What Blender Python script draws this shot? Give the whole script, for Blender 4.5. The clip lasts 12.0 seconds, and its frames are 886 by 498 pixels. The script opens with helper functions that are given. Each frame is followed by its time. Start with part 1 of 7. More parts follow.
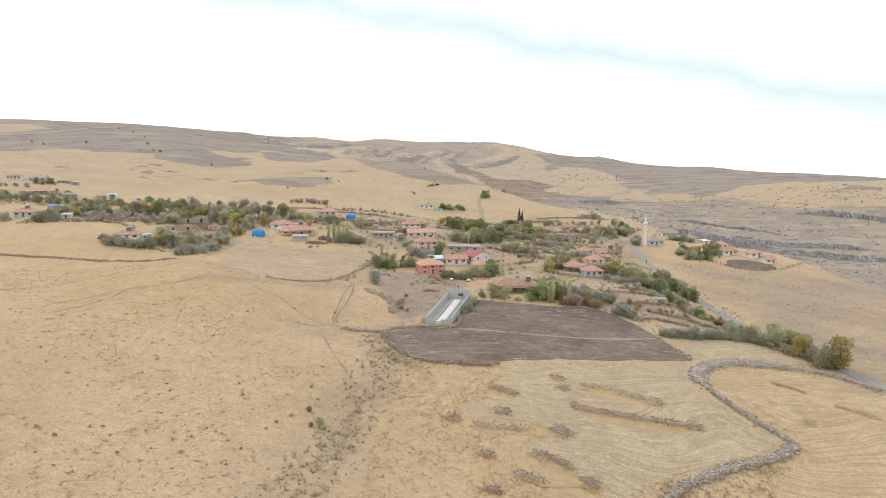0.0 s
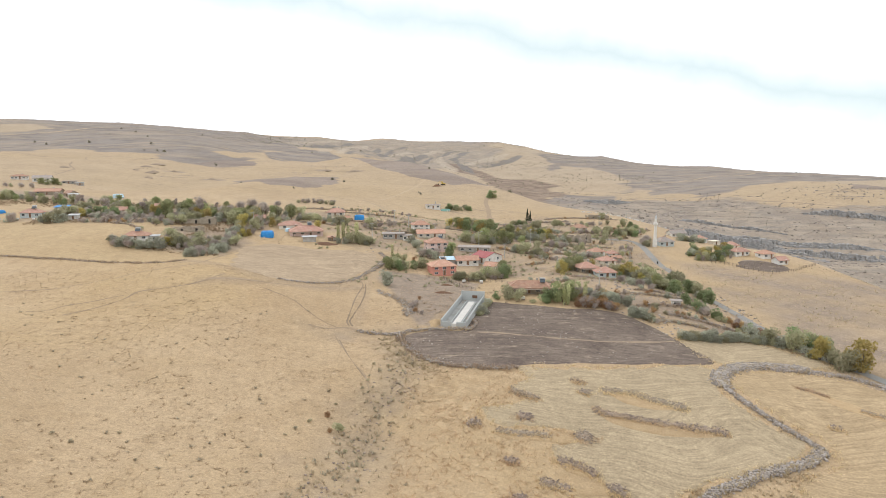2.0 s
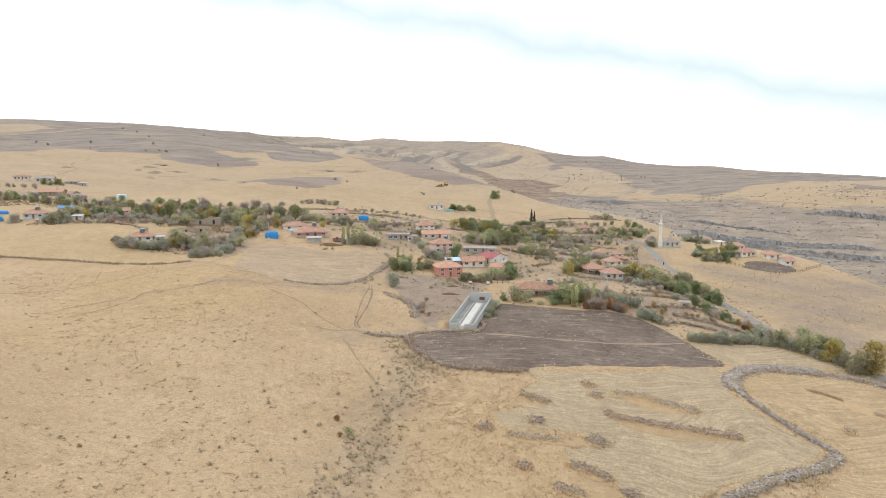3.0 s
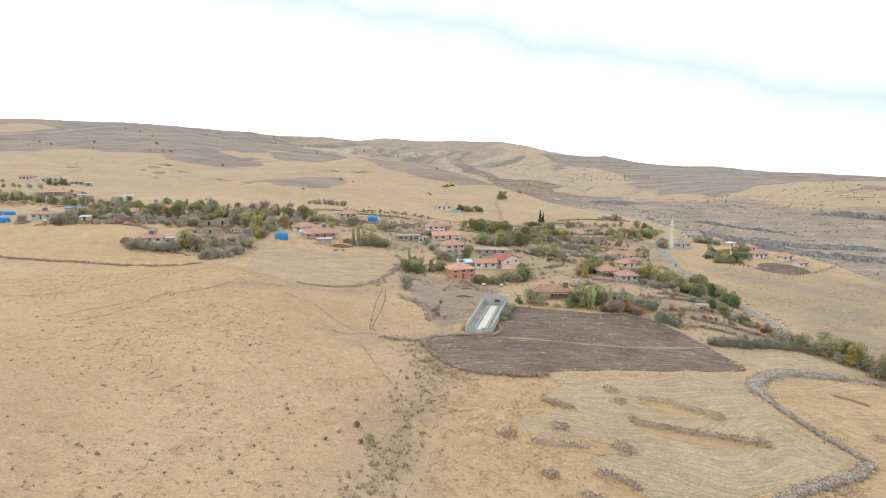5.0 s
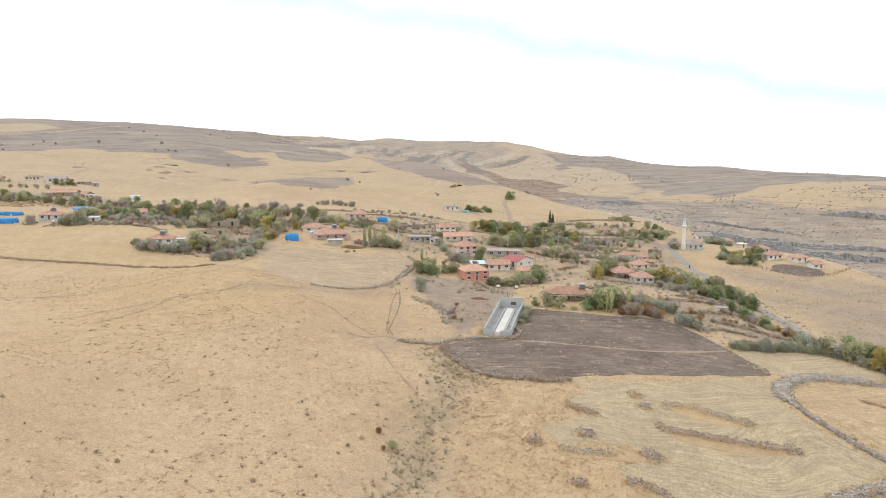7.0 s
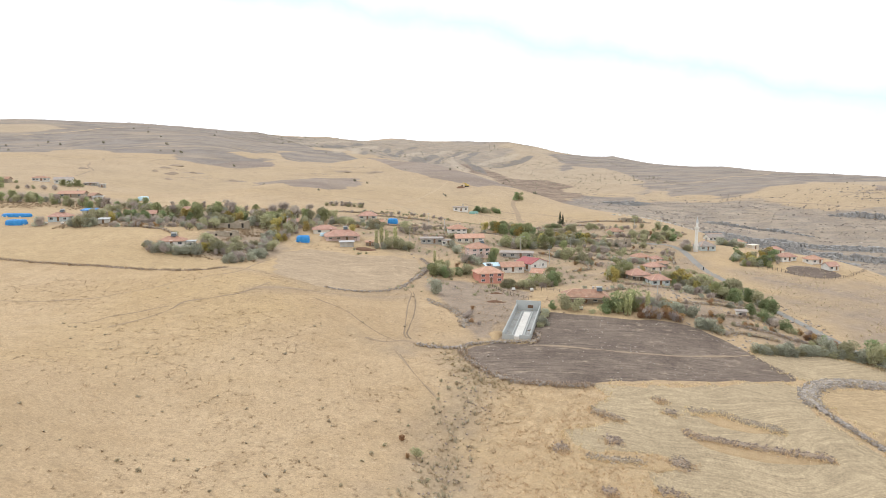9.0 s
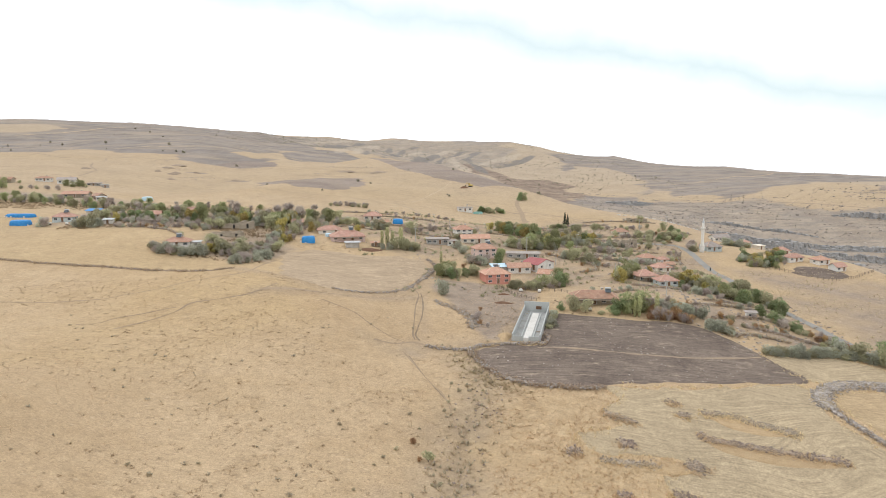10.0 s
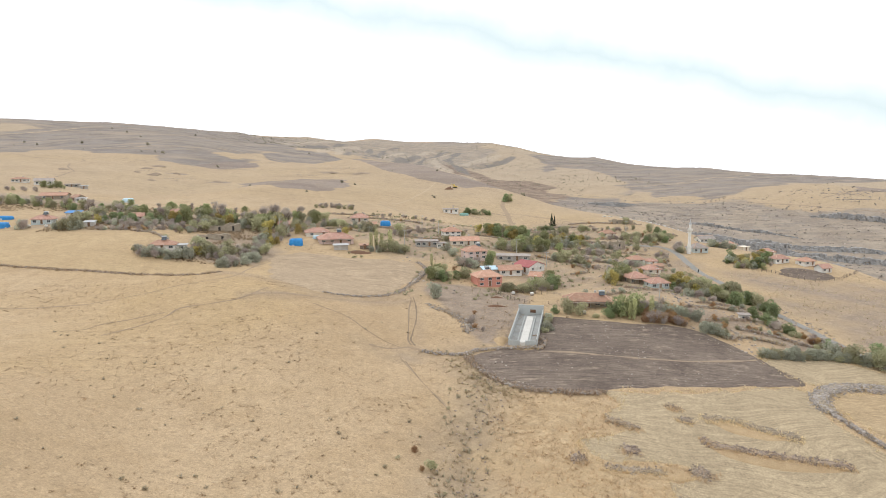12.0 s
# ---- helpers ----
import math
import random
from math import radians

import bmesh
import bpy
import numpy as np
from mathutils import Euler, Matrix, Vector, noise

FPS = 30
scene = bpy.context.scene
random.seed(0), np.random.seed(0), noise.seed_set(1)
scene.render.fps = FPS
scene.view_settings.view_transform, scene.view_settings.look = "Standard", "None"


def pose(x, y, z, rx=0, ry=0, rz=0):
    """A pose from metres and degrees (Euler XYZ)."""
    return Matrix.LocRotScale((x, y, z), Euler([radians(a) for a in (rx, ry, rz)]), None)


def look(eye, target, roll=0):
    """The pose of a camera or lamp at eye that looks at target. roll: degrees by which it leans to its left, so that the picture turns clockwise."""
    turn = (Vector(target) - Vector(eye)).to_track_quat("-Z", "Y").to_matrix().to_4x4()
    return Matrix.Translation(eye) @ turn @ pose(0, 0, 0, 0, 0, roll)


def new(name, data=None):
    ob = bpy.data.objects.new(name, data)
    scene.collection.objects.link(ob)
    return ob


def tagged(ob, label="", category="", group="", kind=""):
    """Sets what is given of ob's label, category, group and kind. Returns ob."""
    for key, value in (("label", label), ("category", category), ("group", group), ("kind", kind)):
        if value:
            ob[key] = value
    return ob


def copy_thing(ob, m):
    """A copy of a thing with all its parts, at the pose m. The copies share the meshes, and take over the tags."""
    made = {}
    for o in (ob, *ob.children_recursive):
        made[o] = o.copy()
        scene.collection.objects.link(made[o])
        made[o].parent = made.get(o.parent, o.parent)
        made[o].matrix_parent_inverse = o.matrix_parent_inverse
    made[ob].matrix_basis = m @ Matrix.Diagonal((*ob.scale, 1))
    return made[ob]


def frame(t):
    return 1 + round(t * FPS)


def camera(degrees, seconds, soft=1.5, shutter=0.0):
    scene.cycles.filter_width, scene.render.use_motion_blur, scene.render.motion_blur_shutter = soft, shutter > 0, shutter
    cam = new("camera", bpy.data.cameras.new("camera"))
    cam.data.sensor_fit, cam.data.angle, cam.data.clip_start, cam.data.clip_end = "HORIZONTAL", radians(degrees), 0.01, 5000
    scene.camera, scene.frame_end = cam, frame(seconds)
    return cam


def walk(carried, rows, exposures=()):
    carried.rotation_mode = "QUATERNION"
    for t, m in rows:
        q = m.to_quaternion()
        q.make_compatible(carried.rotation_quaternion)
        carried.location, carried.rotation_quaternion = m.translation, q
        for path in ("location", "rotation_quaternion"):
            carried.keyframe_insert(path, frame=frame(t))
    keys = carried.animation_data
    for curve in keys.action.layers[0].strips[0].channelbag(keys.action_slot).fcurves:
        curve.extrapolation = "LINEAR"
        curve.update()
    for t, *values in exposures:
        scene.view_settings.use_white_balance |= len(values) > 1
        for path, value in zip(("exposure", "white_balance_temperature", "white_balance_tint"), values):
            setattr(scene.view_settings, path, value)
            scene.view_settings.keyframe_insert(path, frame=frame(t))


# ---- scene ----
cam = camera(66, 12.0, soft=0.9)
walk(cam, [
    (0.0, pose(0.00, -0.00, 60.00, 82.000, -0.000, -0.000)),
    (0.5, pose(-1.07, 0.70, 60.06, 81.999, -0.001, 0.022)),
    (1.0, pose(-2.13, 1.37, 60.15, 81.989, 0.010, 0.020)),
    (1.5, pose(-3.20, 2.03, 60.21, 81.981, 0.025, 0.042)),
    (2.0, pose(-4.27, 2.73, 60.26, 81.966, 0.031, 0.064)),
    (2.5, pose(-5.34, 3.43, 60.34, 81.963, 0.043, 0.085)),
    (3.0, pose(-6.47, 4.13, 60.49, 81.956, 0.044, 0.096)),
    (5.0, pose(-10.95, 6.93, 60.77, 81.949, -0.001, 0.176)),
    (5.5, pose(-12.09, 7.63, 60.80, 81.947, -0.002, 0.201)),
    (6.0, pose(-13.18, 8.33, 60.84, 81.937, -0.008, 0.241)),
    (6.5, pose(-14.28, 9.08, 60.92, 81.934, -0.007, 0.292)),
    (7.0, pose(-15.40, 9.78, 60.99, 81.928, -0.015, 0.333)),
    (9.0, pose(-19.93, 12.45, 61.39, 81.942, 0.022, 0.485)),
    (9.5, pose(-21.06, 13.08, 61.47, 81.948, 0.035, 0.509)),
    (10.0, pose(-22.14, 13.78, 61.50, 81.934, 0.028, 0.555)),
    (10.5, pose(-23.29, 14.49, 61.57, 81.941, 0.026, 0.570)),
    (11.0, pose(-24.41, 15.15, 61.65, 81.966, 0.033, 0.593)),
    (11.5, pose(-25.46, 15.78, 61.74, 81.980, 0.017, 0.636)),
    (11.7, pose(-25.85, 16.04, 61.80, 81.980, 0.017, 0.638)),
    (11.8, pose(-26.05, 16.17, 61.83, 81.980, 0.017, 0.548)),
    (11.9, pose(-26.25, 16.30, 61.86, 81.980, 0.017, -0.152)),
    (12.0, pose(-26.45, 16.44, 61.89, 81.986, -0.091, -1.158)),
], exposures=[(0.0, -0.09), (5.1, -0.09), (5.4, 0.01), (9.2, 0.01), (9.9, -0.08), (12.0, -0.08)])

# ---- world and light: bright overcast sky, soft sun from the upper left behind the clouds ----
SUN_EL, SUN_ROT = radians(42), radians(-50)
world = bpy.data.worlds.new("overcast_sky")
scene.world = world
world.use_nodes = True
wt = world.node_tree
wt.nodes.clear()


def wn(kind, **props):
    n = wt.nodes.new(kind)
    for k, v in props.items():
        n.inputs[k].default_value = v
    return n


sky = wt.nodes.new("ShaderNodeTexSky")
sky.sky_type, sky.sun_disc, sky.sun_elevation, sky.sun_rotation = "NISHITA", False, SUN_EL, SUN_ROT
sky.air_density, sky.dust_density = 1.0, 2.0
coord = wt.nodes.new("ShaderNodeTexCoord")
# one long band of thinner cloud, with frayed edges, running down to the right
turn = wn("ShaderNodeVectorMath")
turn.operation = "DOT_PRODUCT"
turn.inputs[1].default_value = (-0.1696, 0.1743, -0.9700)
fray = wn("ShaderNodeTexNoise", Scale=7.0, Detail=5.0, Roughness=0.55)
wide = wn("ShaderNodeTexNoise", Scale=3.0, Detail=2.0)
fray_s = wn("ShaderNodeMath")
fray_s.operation = "MULTIPLY_ADD"
fray_s.inputs[1].default_value = 0.075
apart = wn("ShaderNodeMath")
apart.operation = "ABSOLUTE"
ramp = wn("ShaderNodeMapRange")
ramp.inputs["From Min"].default_value, ramp.inputs["From Max"].default_value = 0.05, 0.0
ramp.inputs["To Max"].default_value = 0.85
fade = wn("ShaderNodeMath")
fade.operation = "MULTIPLY"
shift = wn("ShaderNodeMath")
shift.operation = "SUBTRACT"
shift.inputs[1].default_value = 0.0375
wide_r = wn("ShaderNodeMapRange")
wide_r.inputs["From Min"].default_value, wide_r.inputs["From Max"].default_value = 0.12, 0.42
bank = wn("ShaderNodeTexNoise", Scale=2.2, Detail=5.0, Roughness=0.55)
white = wt.nodes.new("ShaderNodeValToRGB")
white.color_ramp.elements[0].position, white.color_ramp.elements[1].position = 0.3, 0.7
white.color_ramp.elements[0].color, white.color_ramp.elements[1].color = (1.25, 1.28, 1.32, 1), (1.42, 1.45, 1.48, 1)
scaled = wn("ShaderNodeVectorMath")
scaled.operation = "SCALE"
scaled.inputs["Scale"].default_value = 0.10
thin = wn("ShaderNodeMix")
thin.data_type = "RGBA"
thin.inputs["Factor"].default_value = 0.93
thin.inputs[7].default_value = (0.80, 0.965, 1.0, 1)
mixc = wn("ShaderNodeMix")
mixc.data_type = "RGBA"
back = wn("ShaderNodeBackground", Strength=1.0)
wout = wt.nodes.new("ShaderNodeOutputWorld")
for a, b in (
    (coord.outputs["Generated"], turn.inputs[0]), (coord.outputs["Generated"], fray.inputs["Vector"]), (coord.outputs["Generated"], wide.inputs["Vector"]),
    (fray.outputs["Fac"], fray_s.inputs[0]), (turn.outputs["Value"], shift.inputs[0]), (shift.outputs[0], fray_s.inputs[2]), (fray_s.outputs[0], apart.inputs[0]),
    (apart.outputs[0], ramp.inputs["Value"]), (wide.outputs["Fac"], wide_r.inputs["Value"]), (ramp.outputs[0], fade.inputs[0]), (wide_r.outputs[0], fade.inputs[1]),
    (coord.outputs["Generated"], bank.inputs["Vector"]),
    (bank.outputs["Fac"], white.inputs["Fac"]), (sky.outputs["Color"], scaled.inputs[0]),
    (scaled.outputs[0], thin.inputs[6]), (fade.outputs[0], mixc.inputs["Factor"]),
    (white.outputs["Color"], mixc.inputs[6]), (thin.outputs[2], mixc.inputs[7]),
    (mixc.outputs[2], back.inputs["Color"]), (back.outputs[0], wout.inputs["Surface"]),
):
    wt.links.new(a, b)

sun = new("sun", bpy.data.lights.new("sun", "SUN"))
sun.data.energy, sun.data.angle, sun.data.color = 1.05, radians(16), (1.0, 0.98, 0.96)
sun.matrix_world = look((0, 0, 0), (-math.sin(SUN_ROT) * math.cos(SUN_EL), -math.cos(SUN_ROT) * math.cos(SUN_EL), -math.sin(SUN_EL)))


# ---- materials ----
def material(name, rough=0.9):
    m = bpy.data.materials.new(name)
    m.use_nodes = True
    b = m.node_tree.nodes["Principled BSDF"]
    b.inputs["Roughness"].default_value = rough
    b.inputs["Specular IOR Level"].default_value = 0.25
    return m, m.node_tree, b


def node(nt, kind, **props):
    n = nt.nodes.new(kind)
    for k, v in props.items():
        n.inputs[k].default_value = v
    return n


def blend(nt, fac, a, b, mode="MIX"):
    """A colour mix: fac, a and b are sockets or values."""
    n = nt.nodes.new("ShaderNodeMix")
    n.data_type, n.blend_type = "RGBA", mode
    for i, v in ((0, fac), (6, a), (7, b)):
        if isinstance(v, bpy.types.NodeSocket):
            nt.links.new(v, n.inputs[i])
        elif i == 0:
            n.inputs[0].default_value = v
        else:
            n.inputs[i].default_value = (*v, 1)
    return n.outputs[2]


def noise_at(nt, vec, scale, detail=3.0, low=0.35, high=0.65, rough=0.55, stretch=None):
    if stretch:
        mp = nt.nodes.new("ShaderNodeMapping")
        mp.inputs["Scale"].default_value, mp.inputs["Rotation"].default_value = stretch[0], stretch[1]
        nt.links.new(vec, mp.inputs["Vector"])
        vec = mp.outputs[0]
    n = node(nt, "ShaderNodeTexNoise", Scale=scale, Detail=detail, Roughness=rough)
    nt.links.new(vec, n.inputs["Vector"])
    r = nt.nodes.new("ShaderNodeMapRange")
    r.inputs["From Min"].default_value, r.inputs["From Max"].default_value = low, high
    nt.links.new(n.outputs["Fac"], r.inputs["Value"])
    return r.outputs[0]


def maths(nt, op, a, b):
    n = nt.nodes.new("ShaderNodeMath")
    n.operation, n.use_clamp = op, True
    for i, v in ((0, a), (1, b)):
        if isinstance(v, bpy.types.NodeSocket):
            nt.links.new(v, n.inputs[i])
        else:
            n.inputs[i].default_value = v
    return n.outputs[0]


def bump(nt, shader, height, strength, distance):
    n = node(nt, "ShaderNodeBump", Strength=strength, Distance=distance)
    nt.links.new(height, n.inputs["Height"])
    nt.links.new(n.outputs[0], shader.inputs["Normal"])


def mottled(name, base, other, scale=1.5, fine=12.0, rough=0.9, bumps=0.3, dist=0.03, spread=0.12, stain=None):
    """A worn surface: two colours in patches, fine grain, and a shade of its own for each object."""
    m, nt, b = material(name, rough)
    pos = nt.nodes.new("ShaderNodeTexCoord").outputs["Object"]
    c = blend(nt, noise_at(nt, pos, scale, 4), base, other)
    g = noise_at(nt, pos, fine, 3, 0.3, 0.7)
    c = blend(nt, maths(nt, "MULTIPLY", g, 0.45), c, tuple(v * 0.62 for v in base))
    if stain:
        c = blend(nt, maths(nt, "MULTIPLY", noise_at(nt, pos, 0.5, 4, 0.5, 0.72), 0.8), c, stain)
    info = nt.nodes.new("ShaderNodeObjectInfo")
    hs = node(nt, "ShaderNodeHueSaturation")
    mr = node(nt, "ShaderNodeMapRange")
    mr.inputs["To Min"].default_value, mr.inputs["To Max"].default_value = 1 - spread, 1 + spread
    nt.links.new(info.outputs["Random"], mr.inputs["Value"])
    nt.links.new(mr.outputs[0], hs.inputs["Value"])
    nt.links.new(c, hs.inputs["Color"])
    nt.links.new(hs.outputs[0], b.inputs["Base Color"])
    bump(nt, b, g, bumps, dist)
    return m


def foliage(name, base, other, spread=0.22, through_light=0.5):
    """Leaves: a shade for each leaf clump and for each plant."""
    m, nt, b = material(name, 0.75)
    geo = nt.nodes.new("ShaderNodeNewGeometry")
    info = nt.nodes.new("ShaderNodeObjectInfo")
    c = blend(nt, geo.outputs["Random Per Island"], base, other)
    hs = node(nt, "ShaderNodeHueSaturation")
    for out, key, lo, hi in ((info.outputs["Random"], "Value", 1 - spread, 1 + spread), (info.outputs["Random"], "Hue", 0.487, 0.513)):
        mr = node(nt, "ShaderNodeMapRange")
        mr.inputs["To Min"].default_value, mr.inputs["To Max"].default_value = lo, hi
        nt.links.new(out, mr.inputs["Value"])
        nt.links.new(mr.outputs[0], hs.inputs[key])
    nt.links.new(c, hs.inputs["Color"])
    tr = node(nt, "ShaderNodeBsdfTranslucent")
    ms = node(nt, "ShaderNodeMixShader", Fac=through_light)
    nt.links.new(hs.outputs[0], b.inputs["Base Color"])
    nt.links.new(hs.outputs[0], tr.inputs["Color"])
    nt.links.new(b.outputs[0], ms.inputs[1])
    nt.links.new(tr.outputs[0], ms.inputs[2])
    nt.links.new(ms.outputs[0], nt.nodes["Material Output"].inputs["Surface"])
    return m


STRAW, STRAW_PALE, STRAW_DEEP = (0.452, 0.33, 0.204), (0.495, 0.369, 0.235), (0.40, 0.285, 0.168)


def shaded(nt, c, pos, layers):
    """Shades of a colour at several scales: (scale, detail, low, high, darkest, lightest)."""
    for scale, detail, lo, hi, dark_, light_ in layers:
        shade = node(nt, "ShaderNodeMapRange")
        shade.inputs["To Min"].default_value, shade.inputs["To Max"].default_value = light_, dark_
        nt.links.new(noise_at(nt, pos, scale, detail, lo, hi, 0.74), shade.inputs["Value"])
        grey = node(nt, "ShaderNodeCombineColor")
        for k in ("Red", "Green", "Blue"):
            nt.links.new(shade.outputs[0], grey.inputs[k])
        c = blend(nt, 1.0, c, grey.outputs[0], "MULTIPLY")
    return c


def ground_material():
    m, nt, b = material("dry_steppe_ground", 0.95)
    b.inputs["Specular IOR Level"].default_value = 0.1
    pos = nt.nodes.new("ShaderNodeTexCoord").outputs["Object"]

    def cover(name):
        a = nt.nodes.new("ShaderNodeAttribute")
        a.attribute_name = name
        return a.outputs["Fac"]

    def ragged(name, scale=0.08, swing=0.55, stretch=((0.5, 1.0, 1.0), (0, 0, 0))):
        """A cover with a frayed edge and stray flecks on both sides of it."""
        n = nt.nodes.new("ShaderNodeMath")
        n.operation = "MULTIPLY_ADD"
        nt.links.new(noise_at(nt, pos, scale, 7, 0.25, 0.75, 0.68, stretch), n.inputs[0])
        n.inputs[1].default_value = swing
        nt.links.new(cover(name), n.inputs[2])
        r = nt.nodes.new("ShaderNodeMapRange")
        r.inputs["From Min"].default_value, r.inputs["From Max"].default_value = 0.5 + swing / 2 - 0.17, 0.5 + swing / 2 + 0.17
        nt.links.new(n.outputs[0], r.inputs["Value"])
        return r.outputs[0]

    flat = ((0.35, 1.0, 1.0), (0, 0, 0))
    c = blend(nt, noise_at(nt, pos, 0.022, 5, 0.38, 0.62), STRAW, STRAW_PALE)
    c = blend(nt, maths(nt, "MULTIPLY", noise_at(nt, pos, 0.012, 4, 0.46, 0.66), 0.6), c, (0.465, 0.335, 0.18))
    c = blend(nt, maths(nt, "MULTIPLY", noise_at(nt, pos, 0.09, 4, 0.48, 0.7), 0.5), c, STRAW_DEEP)
    rough_patch = noise_at(nt, pos, 0.05, 4, 0.4, 0.62)
    c = blend(nt, maths(nt, "MULTIPLY", cover("bright"), 0.85), c, blend(nt, noise_at(nt, pos, 0.12, 4), (0.485, 0.362, 0.215), (0.435, 0.318, 0.188)))
    c = blend(nt, maths(nt, "MULTIPLY", cover("bare"), 0.9), c, blend(nt, noise_at(nt, pos, 0.25, 5), (0.262, 0.21, 0.17), (0.335, 0.268, 0.214)))
    c = blend(nt, maths(nt, "MULTIPLY", cover("green"), 0.55), c, blend(nt, noise_at(nt, pos, 0.3, 6, 0.42, 0.58, 0.66), (0.275, 0.215, 0.148), (0.43, 0.335, 0.222)))
    c = blend(nt, maths(nt, "MULTIPLY", cover("rust"), 0.6), c, blend(nt, noise_at(nt, pos, 0.4, 6, 0.42, 0.58, 0.66), (0.37, 0.26, 0.15), (0.53, 0.395, 0.245)))
    # greyer with distance: aerial haze mixed into the ground colour
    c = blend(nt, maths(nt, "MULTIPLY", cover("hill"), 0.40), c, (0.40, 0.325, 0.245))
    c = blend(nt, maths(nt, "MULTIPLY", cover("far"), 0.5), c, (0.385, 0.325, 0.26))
    # far slopes: grey-violet scrub with paler grazed streaks, stony ground, russet bushes, tilled strips
    streak = noise_at(nt, pos, 0.035, 7, 0.46, 0.64, 0.62, ((0.22, 1.0, 2.0), (0, 0, radians(-12))))
    grey = blend(nt, noise_at(nt, pos, 0.03, 6, 0.4, 0.6), (0.19, 0.168, 0.158), (0.262, 0.232, 0.213))
    grey = blend(nt, maths(nt, "MULTIPLY", streak, 0.7), grey, (0.37, 0.30, 0.232))
    c = blend(nt, maths(nt, "MULTIPLY", ragged("scrub"), 0.95), c, grey)
    stone_c = blend(nt, noise_at(nt, pos, 0.05, 6, 0.4, 0.6), (0.265, 0.225, 0.192), (0.355, 0.30, 0.245))
    bed = noise_at(nt, pos, 0.09, 6, 0.5, 0.62, 0.66, ((0.16, 0.5, 3.0), (0, 0, radians(-20))))
    stone_c = blend(nt, maths(nt, "MULTIPLY", bed, 0.6), stone_c, (0.235, 0.215, 0.20))
    bed_pale = noise_at(nt, pos, 0.07, 6, 0.52, 0.66, 0.66, ((0.2, 0.6, 3.0), (0, 0, radians(-24))))
    stone_c = blend(nt, maths(nt, "MULTIPLY", bed_pale, 0.6), stone_c, (0.46, 0.385, 0.30))
    c = blend(nt, maths(nt, "MULTIPLY", ragged("stony"), 0.92), c, stone_c)
    c = blend(nt, maths(nt, "MULTIPLY", ragged("russet"), 0.9), c, blend(nt, noise_at(nt, pos, 0.045, 7, 0.42, 0.58, 0.7), (0.165, 0.12, 0.10), (0.29, 0.22, 0.168)))
    c = blend(nt, maths(nt, "MULTIPLY", ragged("tilled", 0.12, 0.35), 0.95), c, blend(nt, noise_at(nt, pos, 0.04, 6, 0.4, 0.6, 0.6, flat), (0.235, 0.19, 0.165), (0.305, 0.25, 0.215)))
    # lit rims and shaded hollows of the ridge gullies, painted into the colour
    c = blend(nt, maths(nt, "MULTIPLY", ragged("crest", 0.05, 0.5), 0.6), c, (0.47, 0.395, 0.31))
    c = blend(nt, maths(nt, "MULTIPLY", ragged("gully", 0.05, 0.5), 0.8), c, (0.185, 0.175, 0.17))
    # lynchets and sheep paths: thin broken lines that follow the slope
    up = node(nt, "ShaderNodeSeparateXYZ")
    nt.links.new(pos, up.inputs[0])
    wob = node(nt, "ShaderNodeMath")
    wob.operation = "MULTIPLY_ADD"
    nt.links.new(noise_at(nt, pos, 0.01, 4, 0.0, 1.0), wob.inputs[0])
    wob.inputs[1].default_value = 9.0
    nt.links.new(up.outputs["Z"], wob.inputs[2])
    band = node(nt, "ShaderNodeMath")
    band.operation = "PINGPONG"
    band.inputs[1].default_value = 2.1
    nt.links.new(wob.outputs[0], band.inputs[0])
    thin_line = node(nt, "ShaderNodeMapRange")
    thin_line.inputs["From Min"].default_value, thin_line.inputs["From Max"].default_value = 0.22, 0.0
    nt.links.new(band.outputs[0], thin_line.inputs["Value"])
    broken = noise_at(nt, pos, 0.014, 5, 0.52, 0.6)
    sloped = maths(nt, "ADD", maths(nt, "MULTIPLY", cover("hill"), 0.55), cover("stony"))
    c = blend(nt, maths(nt, "MULTIPLY", maths(nt, "MULTIPLY", thin_line.outputs[0], broken), maths(nt, "MULTIPLY", sloped, 0.6)), c, (0.25, 0.2, 0.145))
    # tussocks and bare specks of the far slopes
    far_mottle = noise_at(nt, pos, 0.035, 7, 0.46, 0.66, 0.7)
    c = blend(nt, maths(nt, "MULTIPLY", far_mottle, maths(nt, "MULTIPLY", cover("hill"), 0.28)), c, (0.30, 0.235, 0.165))
    far_speck = noise_at(nt, pos, 0.16, 7, 0.57, 0.63, 0.78)
    c = blend(nt, maths(nt, "MULTIPLY", maths(nt, "MULTIPLY", far_speck, cover("hill")), 0.45), c, (0.22, 0.18, 0.14))
    stone_speck = noise_at(nt, pos, 0.25, 7, 0.56, 0.63, 0.78)
    c = blend(nt, maths(nt, "MULTIPLY", maths(nt, "MULTIPLY", stone_speck, cover("stony")), 0.6), c, (0.17, 0.15, 0.13))
    # clumps, tufts, clods and trodden spots, as shades of whatever grows there
    fine = noise_at(nt, pos, 3.2, 5, 0.3, 0.7, 0.75)
    c = shaded(nt, c, pos, ((0.35, 6, 0.34, 0.66, 0.91, 1.07), (1.2, 5, 0.34, 0.66, 0.90, 1.07), (2.6, 5, 0.34, 0.66, 0.83, 1.13)))
    blotch = noise_at(nt, pos, 0.55, 5, 0.58, 0.70, 0.6, ((0.6, 1.0, 1.0), (0, 0, 0)))
    c = blend(nt, maths(nt, "MULTIPLY", maths(nt, "MULTIPLY", blotch, noise_at(nt, pos, 0.07, 3, 0.36, 0.55)), 0.5), c, (0.25, 0.185, 0.12))
    dash = noise_at(nt, pos, 1.5, 4, 0.60, 0.70, 0.6, ((0.45, 1.0, 1.0), (0, 0, 0)))
